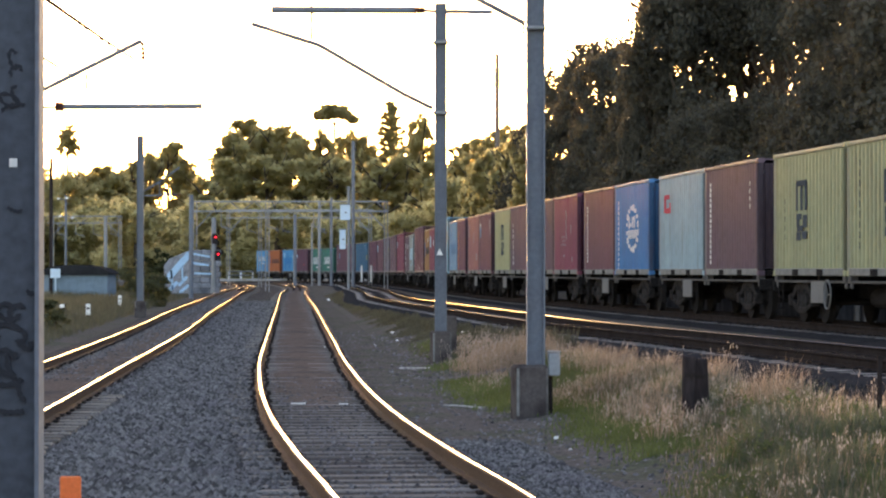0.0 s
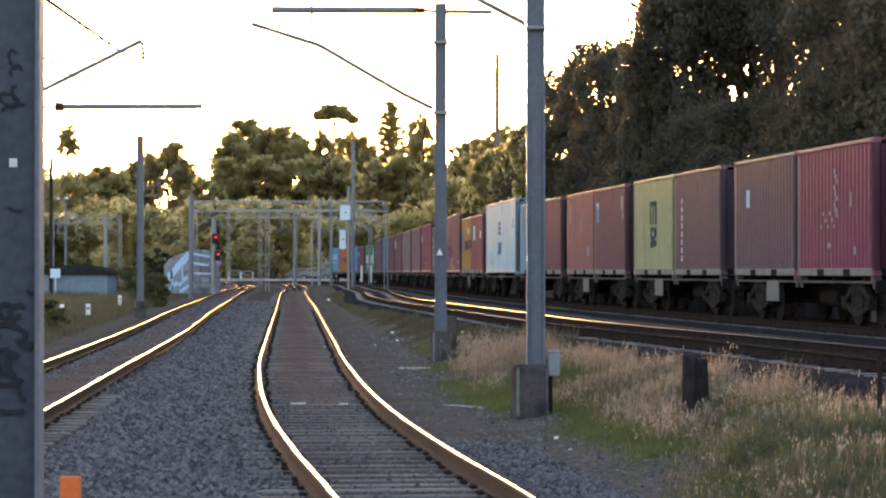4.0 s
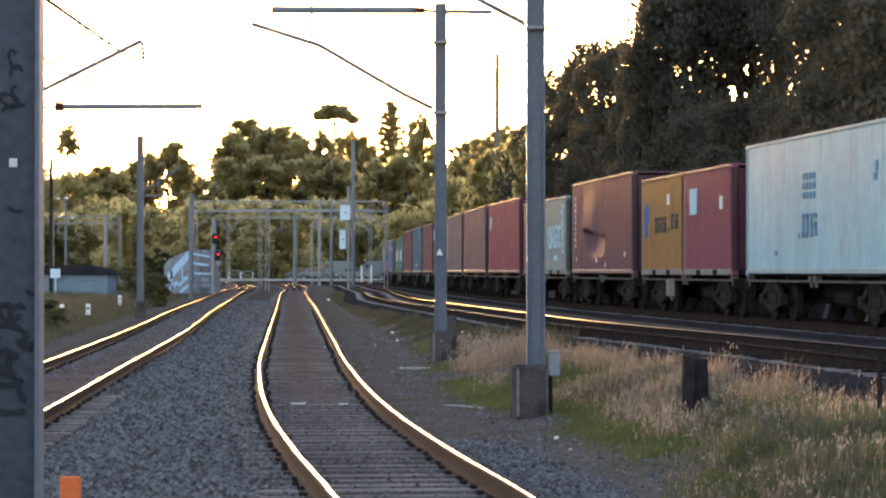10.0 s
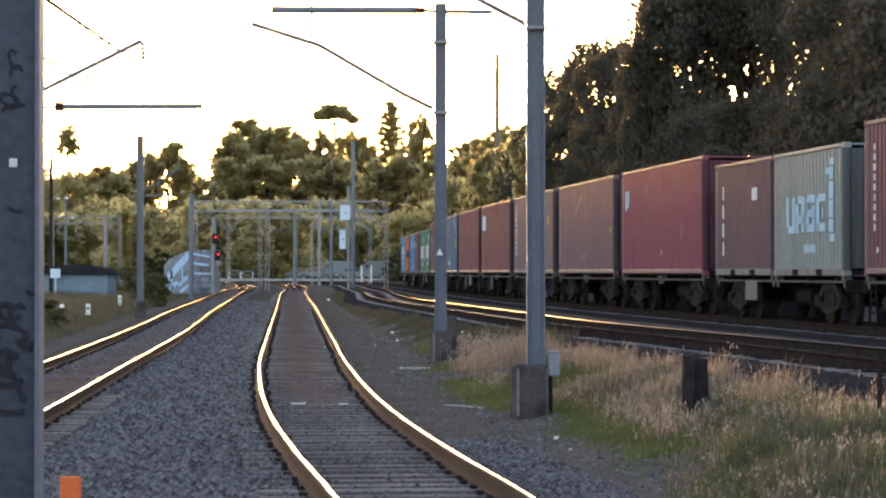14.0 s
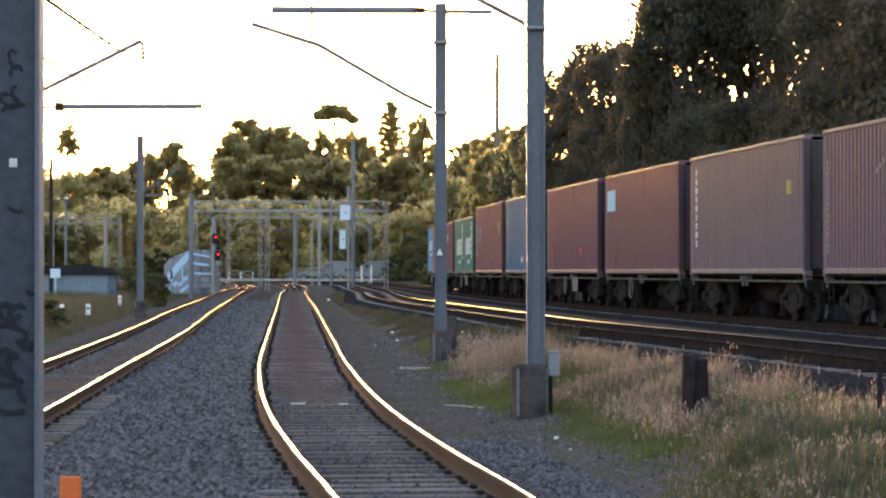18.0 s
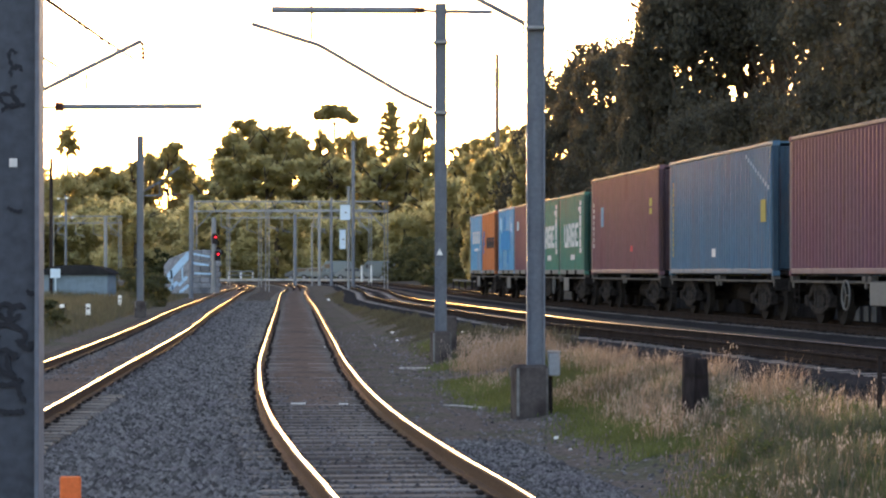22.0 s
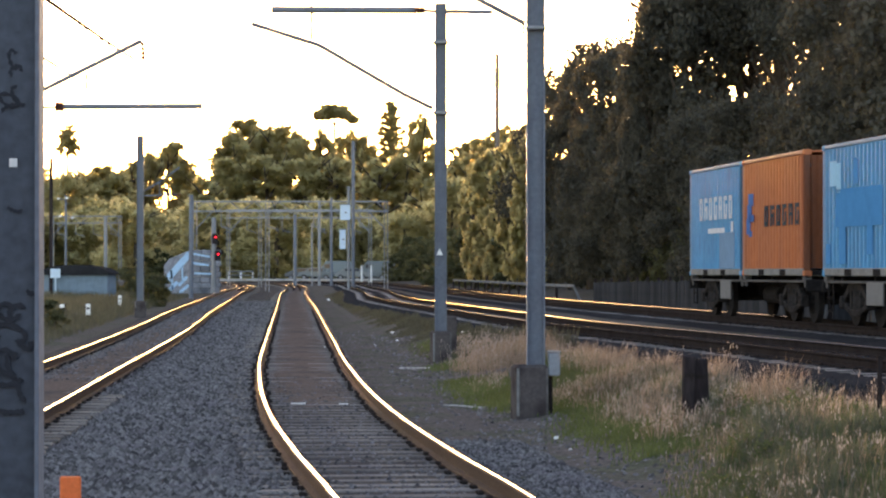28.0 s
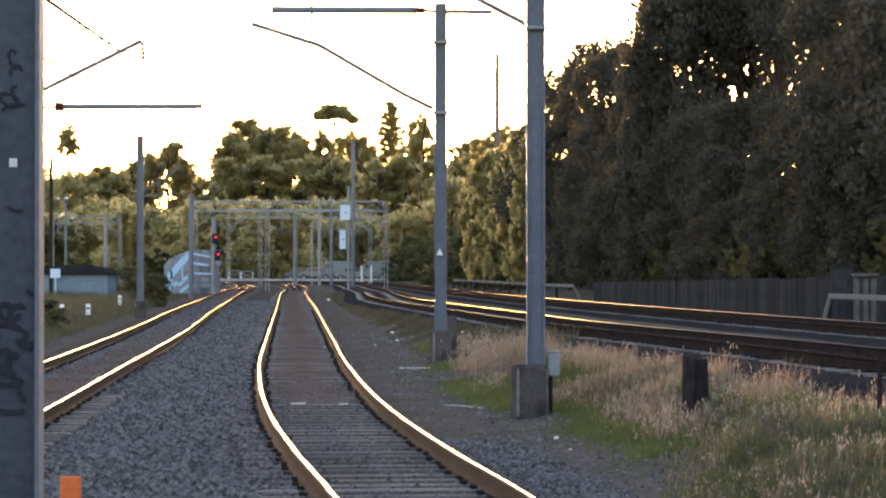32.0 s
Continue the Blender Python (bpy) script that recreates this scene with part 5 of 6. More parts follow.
    e = empty("parked_van" if tall > 1 else "parked_car", pose(x, y, z, 0, 0, yaw), label=label, category="van" if tall > 1 else "car", group="cars by the crossing")
    prof = [(-2.1, 0.35), (-2.1, 0.8), (-1.95, 0.95), (-1.2, 1.0), (-0.7, 1.42), (0.7, 1.45), (1.35, 1.0), (2.0, 0.85), (2.15, 0.6), (2.1, 0.35)]
    if tall > 1:
        prof = [(-2.4, 0.35), (-2.4, 2.1), (-2.2, 2.25), (1.0, 2.25), (1.6, 1.35), (2.2, 1.1), (2.3, 0.6), (2.25, 0.35)]
    bm = bmesh.new()
    L_ = [bm.verts.new((-0.85, p[0], p[1])) for p in prof]
    R_ = [bm.verts.new((0.85, p[0], p[1])) for p in prof]
    n = len(prof)
    for i in range(n):
        bm.faces.new((L_[i], L_[(i + 1) % n], R_[(i + 1) % n], R_[i]))
    bm.faces.new(L_[::-1]), bm.faces.new(R_)
    bmesh.ops.bevel(bm, geom=bm.edges[:], offset=0.06, segments=1, affect="EDGES")
    part("body", bm, mat("car_paint", col, 0.35, var=0.05, bump=0.0, spec=0.3), e)
    for nm, y0, y1, z0, z1 in ((("windscreen", 0.76, 1.28, 1.38, 1.05), ("rear_window", -0.78, -1.15, 1.38, 1.05)) if tall == 1 else (("windscreen", 1.10, 1.55, 2.10, 1.42),)):
        bm = bmesh.new()
        vs = [bm.verts.new(p) for p in ((-0.7, y0, z0 + 0.03), (0.7, y0, z0 + 0.03), (0.74, y1, z1 + 0.03), (-0.74, y1, z1 + 0.03))]
        bm.faces.new(vs)
        part(nm, bm, M["glass"], e)
    for s in (-1, 1):
        bm = bmesh.new()
        box(bm, (0.012, 1.7 if tall == 1 else 0.8, 0.30 * tall), (s * 0.858, -0.05 if tall == 1 else 0.75, 1.18 if tall == 1 else 1.62))
        part("side_window", bm, M["glass"], e)
        for y0 in (-1.3, 1.35):
            bm = bmesh.new()
            tube(bm, (s * 0.72, y0, 0.32), (s * 0.9, y0, 0.32), 0.32, 16)
            wl_ = part("wheel", bm, M["black"], e)
            bm = bmesh.new()
            tube(bm, (s * 0.88, y0, 0.32), (s * 0.91, y0, 0.32), 0.19, 12)
            part("rim", bm, M["steel"], wl_)
    return e


for px, y, yaw, col, lb, tall in ((560, 325, 82, (0.11, 0.135, 0.145), "silver-grey car waiting on the far road", 1.0), (592, 327, 88, (0.12, 0.155, 0.17), "blue-grey van on the far road", 1.5),
                                  (622, 325, 95, (0.16, 0.17, 0.17), "pale car on the far road beside the yard", 1.0), (536, 328, 84, (0.06, 0.07, 0.08), "dark car on the far road", 1.0),
                                  (664, 328, 92, (0.10, 0.125, 0.135), "grey van on the far road by white posts", 1.5), (697, 326, 85, (0.08, 0.10, 0.11), "grey car on the far road", 1.0)):
    car(px, y, yaw, col, lb, tall)

# the wall with a painted stripe, beside the left track
yw = 172.0
a, b = at_px(338, 441, yw), at_px(385, 520, yw)
gw = empty("block_wall", pose(a.x, yw, b.z), label="grey stacked-block abutment with pale blue paint", category="wall")
for r in range(8):
    for c_ in range(3):
        bm = bmesh.new()
        box(bm, (0.58, 0.5, 0.33), (0.3 + c_ * 0.6 + (0.1 if r % 2 else 0), 0, 0.18 + r * 0.345), bevel=0.03)
        part("block", bm, M["blockwork"], gw)
pts = [(292, 520), (290, 470), (300, 458), (335, 443), (338, 520)]
bm = bmesh.new()
f = [bm.verts.new(local(gw, px, py, yw) + Vector((0, 0, 0))) for px, py in pts]
g = [bm.verts.new(local(gw, px, py, yw) + Vector((0, 0.5, 0))) for px, py in pts]
bm.faces.new(f), bm.faces.new(g[::-1])
for i in range(5):
    bm.faces.new((f[i], g[i], g[(i + 1) % 5], f[(i + 1) % 5]))
bmesh.ops.recalc_face_normals(bm, faces=bm.faces)
part("wing_wall", bm, M["blockwork"], gw)
for (px0, py0), (px1, py1), w in (((294, 496), (336, 449), 0.42), ((316, 506), (331, 490), 0.20), ((298, 516), (314, 499), 0.22), ((318, 518), (334, 505), 0.18), ((303, 478), (305, 512), 0.12), ((322, 470), (323, 500), 0.10),
                                  ((340, 449), (372, 455), 0.12), ((342, 466), (370, 470), 0.14), ((344, 484), (374, 485), 0.12)):
    p, q = local(gw, px0, py0, yw), local(gw, px1, py1, yw)
    d = q - p
    bm = bmesh.new()
    box(bm, (d.length, 0.012, w), (p + q) / 2 + Vector((0, -0.008 if px0 < 338 else -0.262, 0)), Matrix.Rotation(-math.atan2(d.z, d.x), 3, "Y"))
    part("paint_stripe", bm, M["blue_spray"], gw, "pale blue painted stripe")

# low grey shed in the left yard
ysd = 150.0
a, b = at_px(70, 470, ysd), at_px(190, 522, ysd)
sh = empty("shed", pose((a.x + b.x) / 2, ysd, b.z - 0.1), label="low grey shed with a curved roof in the yard", category="shed")
bm = bmesh.new()
box(bm, (b.x - a.x, 4, 1.2), (0, 2, 0.6), bevel=0.02)
part("wall", bm, mat("blue_grey_shed_wall", (0.15, 0.21, 0.26), 0.8, var=0.2, spec=0.0), sh)
bm = bmesh.new()
n = 12
w = (b.x - a.x) / 2 + 0.15
for i in range(n):
    t0, t1 = math.pi * i / n, math.pi * (i + 1) / n
    vs = [bm.verts.new(p) for p in ((-w * math.cos(t0), -0.2, 1.2 + 0.55 * math.sin(t0)), (-w * math.cos(t1), -0.2, 1.2 + 0.55 * math.sin(t1)),
                                    (-w * math.cos(t1), 4.2, 1.2 + 0.55 * math.sin(t1)), (-w * math.cos(t0), 4.2, 1.2 + 0.55 * math.sin(t0)))]
    bm.faces.new(vs)
    bm.faces.new((vs[0], vs[1], bm.verts.new((0, -0.2, 1.2))))
bmesh.ops.remove_doubles(bm, verts=bm.verts, dist=1e-4)
part("roof", bm, M["fence"], sh)
bm = bmesh.new()
c = local(sh, 100, 484, ysd)
box(bm, (0.55, 0.05, 0.5), (c.x, -0.5, c.z), bevel=0.01)
tube(bm, (c.x, -0.47, 0), (c.x, -0.47, c.z), 0.04, 6)
part("sign_board", bm, M["board"], sh, "pale blue board on a pole")

# ---------------------------------------------------------------- things beyond the freight line
def offset_line(y, d):
    dx = float(main_x(y + 0.5) - main_x(y - 0.5))
    n = math.hypot(1, dx)
    return Vector((float(main_x(y)) + d / n, y - d * dx / n, 0))


fe = empty("paling_fence", label="dark weathered paling fence behind the freight line", category="fence")
for i in range(150):
    y = 123 - i * 0.37
    p, q = offset_line(y, 4.1), offset_line(y - 0.36, 4.1)
    top = 1.24 + 0.33 * (123 - y) / 50 + random.uniform(-0.045, 0.045)
    base = MAIN_Z - 0.34
    ang = math.atan2(q.y - p.y, q.x - p.x)
    if i == 0:
        bm = bmesh.new()
        box(bm, (0.345, 0.025, 1.0), (0, 0, 0.5), bevel=0.008)
        PALING = mesh_of("paling", bm, M["fence"])
        bm = bmesh.new()
        box(bm, (0.1, 0.1, 1.12), (0, 0.06, 0.56), bevel=0.01)
        FPOST = mesh_of("fence_post", bm, M["timber"])
    m = Matrix.Translation(((p.x + q.x) / 2, (p.y + q.y) / 2, base)) @ Matrix.Rotation(ang, 4, "Z") @ pose(0, random.uniform(0, 0.015), 0, random.uniform(-1, 1))
    put("paling", PALING, fe, m @ Matrix.Diagonal((1, 1, top - base, 1)))
    if i % 7 == 0:
        put("fence_post", FPOST, fe, m @ Matrix.Diagonal((1, 1, top - base + 0.03, 1)))


def guard_rail(y0, y1, d, label, slope_end=None):
    e = empty("guard_rail", label=label, category="guard rail", group="white rails beyond the freight line")
    n = max(2, int(abs(y1 - y0) / 6))
    pts = [offset_line(y0 + (y1 - y0) * i / n, d) + Vector((0, 0, 1.10)) for i in range(n + 1)]
    for a, b in zip(pts[:-1], pts[1:]):
        bm = bmesh.new()
        dd = b - a
        box(bm, (dd.length, 0.08, 0.13), (a + b) / 2, Matrix.Rotation(math.atan2(dd.y, dd.x), 3, "Z"), bevel=0.01)
        part("beam", bm, M["offwhite"], e)
        bm = bmesh.new()
        box(bm, (0.12, 0.12, 0.85), a + Vector((0, 0.1, -0.42)), bevel=0.01)
        part("post", bm, M["timber"], e)
    if slope_end is not None:
        a = pts[slope_end]
        b = a + Vector((0.28 if slope_end else -0.16, 0.0, -0.62))
        bm = bmesh.new()
        tube(bm, a, b, 0.06, 6)
        part("sloped_leg", bm, M["offwhite"], e)
    return e


guard_rail(198, 116.5, 2.4, "long low white guard rail with a sloping end", -1)
guard_rail(69, 52, 2.4, "low white guard rail with a sloping leg", 0)
y9 = 68.0
b9 = at_px(1532, 562, y9)
st = empty("timber_stand", pose(b9.x, y9, MAIN_Z - 0.34), label="weathered pale timber stand with a flat top", category="stand")
bm = bmesh.new()
box(bm, (0.62, 0.5, 0.08), (0, 0, 1.34), bevel=0.015)
part("top", bm, M["standwood"], st)
for dx in (-0.22, 0.0, 0.2):
    bm = bmesh.new()
    box(bm, (0.13, 0.13, 1.32), (dx, 0, 0.65), bevel=0.015)
    part("leg", bm, M["standwood"], st)

# a dull metal cabinet behind the near guard rail
y8 = 71.0
c8 = at_px(1490, 470, y8)
cb = empty("trackside_cabinet", pose(c8.x, y8, MAIN_Z - 0.34), label="dull grey metal trackside cabinet behind a guard rail", category="cabinet")
h8 = c8.z - MAIN_Z + 0.34
for nm, size, at, mt in (("body", (0.52, 0.42, h8 - 0.06), (0, 0, (h8 - 0.06) / 2), "fence"), ("cap", (0.58, 0.48, 0.06), (0, 0, h8 - 0.03), "fence"), ("door", (0.46, 0.02, h8 - 0.25), (0, -0.218, h8 / 2), "fence"), ("plinth", (0.6, 0.5, 0.12), (0, 0, 0.06), "concrete")):
    bm = bmesh.new()
    box(bm, size, at, bevel=0.012)
    part(nm, bm, M[mt], cb)

# old sleeper stumps and a stake in the grass
ysn = 29.5
for px, top, w, lean in ((1217, 630, 0.13, 1.5), (1240, 636, 0.19, -2)):
    t_ = at_px(px, top, ysn + (0.2 if w > 0.15 else 0))
    gz = float(ground_z(t_.x, ysn)) - 0.1
    e = empty("sleeper_stump", pose(t_.x, t_.y, gz, 0, lean, 4), label="old dark timber sleeper set upright in the grass", category="post", group="upright sleepers")
    bm = bmesh.new()
    box(bm, (w, 0.12, t_.z - gz), (0, 0, (t_.z - gz) / 2), bevel=0.015)
    for v in bm.verts:
        if v.co.z > 0.3:
            v.co += Vector((random.uniform(-0.012, 0.012), random.uniform(-0.01, 0.01), random.uniform(-0.015, 0.015)))
    part("post", bm, M["timber"], e)
    bm = bmesh.new()
    box(bm, (w * 0.8, 0.012, 0.04), (0, -0.068, (t_.z - gz) * 0.75))
    part("iron_strap", bm, M["clip"], e)
t_ = at_px(1557, 632, 23.8)
gz = float(ground_z(t_.x, 23.8)) - 0.1
e = empty("stake", pose(t_.x, 23.8, gz), label="thin rusty steel stake in long grass", category="stake")
bm = bmesh.new()
box(bm, (0.038, 0.038, t_.z - gz), (0, 0, (t_.z - gz) / 2))
part("shaft", bm, M["railside"], e)
bm = bmesh.new()
box(bm, (0.046, 0.046, 0.02), (0, 0, t_.z - gz))
part("cap", bm, M["railside"], e)
# orange marker near the close mast
t_ = at_px(125, 843, 20)
gz = float(ground_z(t_.x, 20))
e = empty("orange_marker", pose(t_.x, 20, gz), label="orange plastic marker post on the ballast", category="marker post")
bm = bmesh.new()
box(bm, (0.155, 0.04, t_.z - gz), (0, 0, (t_.z - gz) / 2), bevel=0.012)
part("post", bm, M["orange"], e)
bm = bmesh.new()
box(bm, (0.24, 0.2, 0.05), (0, 0, 0.025), bevel=0.01)
part("foot", bm, M["black"], e)
# loose pieces on the shoulder
for px, py, ln, r, lb in ((748, 654, 0.85, 4, "broken pale concrete slab lying on the shoulder"), (803, 727, 0.80, -16, "length of thin pale pipe lying in the dirt"),
                          (528, 716, 0.20, 0, "bright scrap of metal on a sleeper"), (608, 717, 0.13, 3, "small bright scrap of metal on a sleeper")):
    y = 1.735 * 4824 / (py - 481)
    for _ in range(40):
        p = at_px(px, py, y)
        y += (p.z - (float(low_z(y)) - 0.17 if px < 650 else float(ground_z(p.x, y)))) / ((py - 481) / 4824) * 0.5
    p = at_px(px, py, y)
    z = float(low_z(y)) - 0.168 if px < 650 else float(ground_z(p.x, y))
    bm = bmesh.new()
    if px == 803:
        bend = [Vector((-0.40, 0.22, 0.02)), Vector((-0.22, 0.35, 0.03)), Vector((-0.04, 0.33, 0.035)), Vector((0.18, 0.12, 0.03)), Vector((0.42, -0.10, 0.02))]
        for a, b in zip(bend[:-1], bend[1:]):
            tube(bm, a + Vector((0, 0, 0.02)), b + Vector((0, 0, 0.02)), 0.013, 8)
    else:
        box(bm, (ln, 0.12 if ln > 0.3 else 0.04, 0.035 if ln > 0.3 else 0.015), (0, 0, 0.02 if ln > 0.3 else 0.01), bevel=0.006)
    ob = part("debris", bm, M["white"] if ln < 0.3 else M["paleconcrete"])
    ob.matrix_basis = pose(p.x, y, z, 0, 0, r if px != 803 else 0)
    tagged(ob, label=lb, category="debris")

# second block behind the mast's footing
p = at_px(796, 612, 52.5)
bm = bmesh.new()
box(bm, (0.24, 0.3, 0.75), (0, 0, 0.2), bevel=0.03)
ob = part("concrete_block", bm, M["concrete"])
ob.matrix_basis = pose(p.x, 52.5, p.z, 0, 0, 8)
tagged(ob, label="small stained concrete block behind the mast's footing", category="block")
# scraps of litter on the bare ground
for k, (px, py, s) in enumerate(((695, 590, 0.10), (703, 604, 0.07), (664, 613, 0.06), (582, 533, 0.22), (1010, 797, 0.035), (985, 777, 0.05), (820, 590, 0.08), (575, 617, 0.09))):
    y = 55.0
    for _ in range(30):
        q = at_px(px, py, y)
        y = y + (q.z - max(float(ground_z(q.x, y)), float(low_z(y)) - 0.2)) / max((py - 481) / 4824, 1e-3) * 0.6
    q = at_px(px, py, y)
    bm = bmesh.new()
    box(bm, (s, s * 0.7, s * 0.35), (0, 0, s * 0.15), Matrix.Rotation(0.3 * k, 3, "X"), bevel=s * 0.06)
    for v in bm.verts:
        v.co += Vector((random.uniform(-1, 1), random.uniform(-1, 1), random.uniform(-0.6, 1))) * s * 0.12
    ob = part("litter", bm, M["white"])
    ob.matrix_basis = pose(q.x, y, q.z, 0, 0, 37 * k)
    tagged(ob, label="crumpled scrap of pale litter on bare ground", category="litter", group="scraps of litter")
# yard lamps in the distance, white heads standing for the glints there
yl = post_thing("yard_lamp", 116, 345, 520, 190, 0.16, M["mast"], "slim yard lamp post with pale lamp heads", "lamp post")
for px, py in ((103, 352), (118, 351), (107, 383), (128, 386)):
    c = local(yl, px, py, 190)
    bm = bmesh.new()
    box(bm, (0.22, 0.14, 0.14), (c.x, -0.1, c.z), bevel=0.04)
    hd = part("lamp_head", bm, M["white"], yl, "pale lamp head")
    arm(yl, [Vector((0, 0, c.z - 0.1)), Vector((c.x, -0.05, c.z))], 0.03, "bracket", "mast")
# point blades between the rails at the far turnouts
for fx in (mid_x, left_x):
    e = empty("turnout", label="closure rails of a distant turnout", category="railway track", group="turnouts")
    for u0, u1 in ((-0.28, -0.05), (0.18, 0.5)):
        x, y, z, tx, ty = frames_along(fx, low_z, 205, 262, 2.0)
        uu = np.linspace(u0, u1, len(x))
        V, F = sweep(x + ty * uu, y - tx * uu, z + 0.002, tx, ty, RAIL)
        ob = raw("point_blade", V, F, M["railside"], e)
        ob.data.materials.append(M["railtop"])
        ob.data.polygons.foreach_set("material_index", [1 if (i % len(RAIL)) in (13, 14, 15) else 0 for i in range(len(F))])
# ---------------------------------------------------------------- plants
def leaf_cloud(rng, blobs, n, size, hollow=0.55, per=28):
    """Loose leaf pieces in clumps spread through ellipsoids: (x, y, z, rx, ry, rz)."""
    B = np.array(blobs, float)
    w = B[:, 3] * B[:, 4] * B[:, 5]
    k = rng.choice(len(B), size=max(8, n // per), p=w / w.sum())
    d = rng.normal(size=(len(k), 3))
    d /= np.linalg.norm(d, axis=1)[:, None]
    rr = hollow + (1.0 - hollow) * rng.random(len(k)) ** 0.6
    clump = B[k, :3] + d * rr[:, None] * B[k, 3:]
    csize = (B[k, 3:].mean(1) * 0.22)[:, None]
    which = rng.integers(0, len(k), n)
    C = clump[which] + rng.normal(size=(n, 3)) * csize[which] * np.array([1, 1, 0.7])
    a, b = rng.normal(size=(n, 3)), rng.normal(size=(n, 3))
    a /= np.linalg.norm(a, axis=1)[:, None]
    b -= a * (a * b).sum(1)[:, None]
    b /= np.linalg.norm(b, axis=1)[:, None]
    s = size * (0.6 + 0.8 * rng.random(n))[:, None]
    a, b = a * s, b * s * 0.55
    return np.stack([C - a, C - b, C + a, C + b], 1)


def trunk_bm(h, r, limbs, rs, lean=0.0):
    """A tapered trunk that forks into limbs: (height share, reach, rise, angle)."""
    bm = bmesh.new()
    tube(bm, (0, 0, -0.4), (lean * 0.4, 0, h * 0.45), r, 10, r * 0.75)
    tube(bm, (lean * 0.4, 0, h * 0.45), (lean, 0, h * 0.9), r * 0.75, 8, r * 0.25)
    for f_, reach, rise, ang in limbs:
        p = Vector((lean * f_, 0, h * f_))
        q = p + Vector((reach * math.cos(ang) * 0.5, reach * math.sin(ang) * 0.5, rise * 0.6))
        e_ = p + Vector((reach * math.cos(ang), reach * math.sin(ang), rise))
        tube(bm, p, q, r * 0.42, 7, r * 0.3)
        tube(bm, q, e_, r * 0.3, 6, r * 0.08)
        tube(bm, q, q + Vector((reach * 0.4 * math.cos(ang + 0.9), reach * 0.4 * math.sin(ang + 0.9), rise * 0.6)), r * 0.2, 5, r * 0.05)
    return bm


def tree_kind(seed, h, blobs, n, size, leaf, limbs=7, hollow=0.5, per=28):
    rs, rng = random.Random(seed), np.random.default_rng(seed)
    r = h * 0.026
    lm = [(rs.uniform(0.3, 0.8), rs.uniform(0.12, 0.3) * h, rs.uniform(0.1, 0.25) * h, rs.uniform(0, 6.28)) for _ in range(limbs)]
    tk = mesh_of("trunk", trunk_bm(h, r, lm, rs, rs.uniform(-0.04, 0.04) * h), M["bark"], smooth=True)
    cr = quads(None, leaf_cloud(rng, blobs, n, size, hollow, per), leaf)
    cr.name = "crown"
    return tk, cr


def round_blobs(seed, h, w, low=0.25, n=16):
    """Overlapping lumps of a broad crown of height h and half-width w, from low * h up."""
    rs = random.Random(seed)
    out = []
    for i in range(n):
        t = (i + 0.5) / n
        z = h * (low + (0.95 - low) * t)
        reach = w * math.sqrt(max(0.05, 1 - ((t - 0.42) / 0.62) ** 2))
        a, d = i * 2.4 + rs.uniform(-0.4, 0.4), rs.uniform(0.35, 0.85) * reach
        s = w * rs.uniform(0.26, 0.42)
        out.append((d * math.cos(a), d * math.sin(a), min(z, h - s * 0.8), s, s, s * 0.75))
    return out


def plant_tree(kind, x, y, scale, turn, label, group, name="tree", category="tree", z=None, wide=1.0):
    e = empty(name, pose(x, y, float(ground_z(x, y)) - 0.1 if z is None else z, 0, 0, turn), label=label, category=category, group=group)
    e.scale = (scale * wide, scale * wide, scale)
    put("trunk", kind[0], e)
    put("crown", kind[1], e)
    return e


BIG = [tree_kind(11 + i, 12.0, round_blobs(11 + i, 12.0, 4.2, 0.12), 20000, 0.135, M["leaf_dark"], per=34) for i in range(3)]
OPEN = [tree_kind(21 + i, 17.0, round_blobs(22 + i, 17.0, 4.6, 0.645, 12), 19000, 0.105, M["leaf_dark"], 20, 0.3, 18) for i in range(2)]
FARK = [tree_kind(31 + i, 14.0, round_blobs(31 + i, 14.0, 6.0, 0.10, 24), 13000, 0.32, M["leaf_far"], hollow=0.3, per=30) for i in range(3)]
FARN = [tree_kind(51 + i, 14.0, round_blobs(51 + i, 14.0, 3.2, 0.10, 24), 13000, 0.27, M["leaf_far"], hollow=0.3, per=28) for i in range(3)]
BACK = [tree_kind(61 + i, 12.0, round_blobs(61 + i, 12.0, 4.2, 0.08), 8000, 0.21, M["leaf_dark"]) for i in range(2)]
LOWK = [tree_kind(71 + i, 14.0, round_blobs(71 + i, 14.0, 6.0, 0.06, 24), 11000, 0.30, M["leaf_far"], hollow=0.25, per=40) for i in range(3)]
SHRUB = [tree_kind(41 + i, 2.2, round_blobs(41 + i, 2.2, 1.4, 0.02, 10), 2800, 0.105, M["leaf_bush"], 5) for i in range(2)]

# wooded slope behind the freight line
rs = random.Random(3)


def slope_tree(px, top, y, kind, wide=1.0, base_h=12.0):
    while True:
        p = at_px(px, top, y)
        z = float(ground_z(p.x, y)) - 0.1
        if p.x - float(main_x(y)) - 4.3 * wide * (p.z - z) / base_h > 4.9 or y > 190:
            break
        y += 2.0
    plant_tree(kind, p.x, y, (p.z - z) / base_h, rs.uniform(0, 360), "dense dark evergreen tree on the slope behind the line", "trees behind the freight line", z=z, wide=wide)


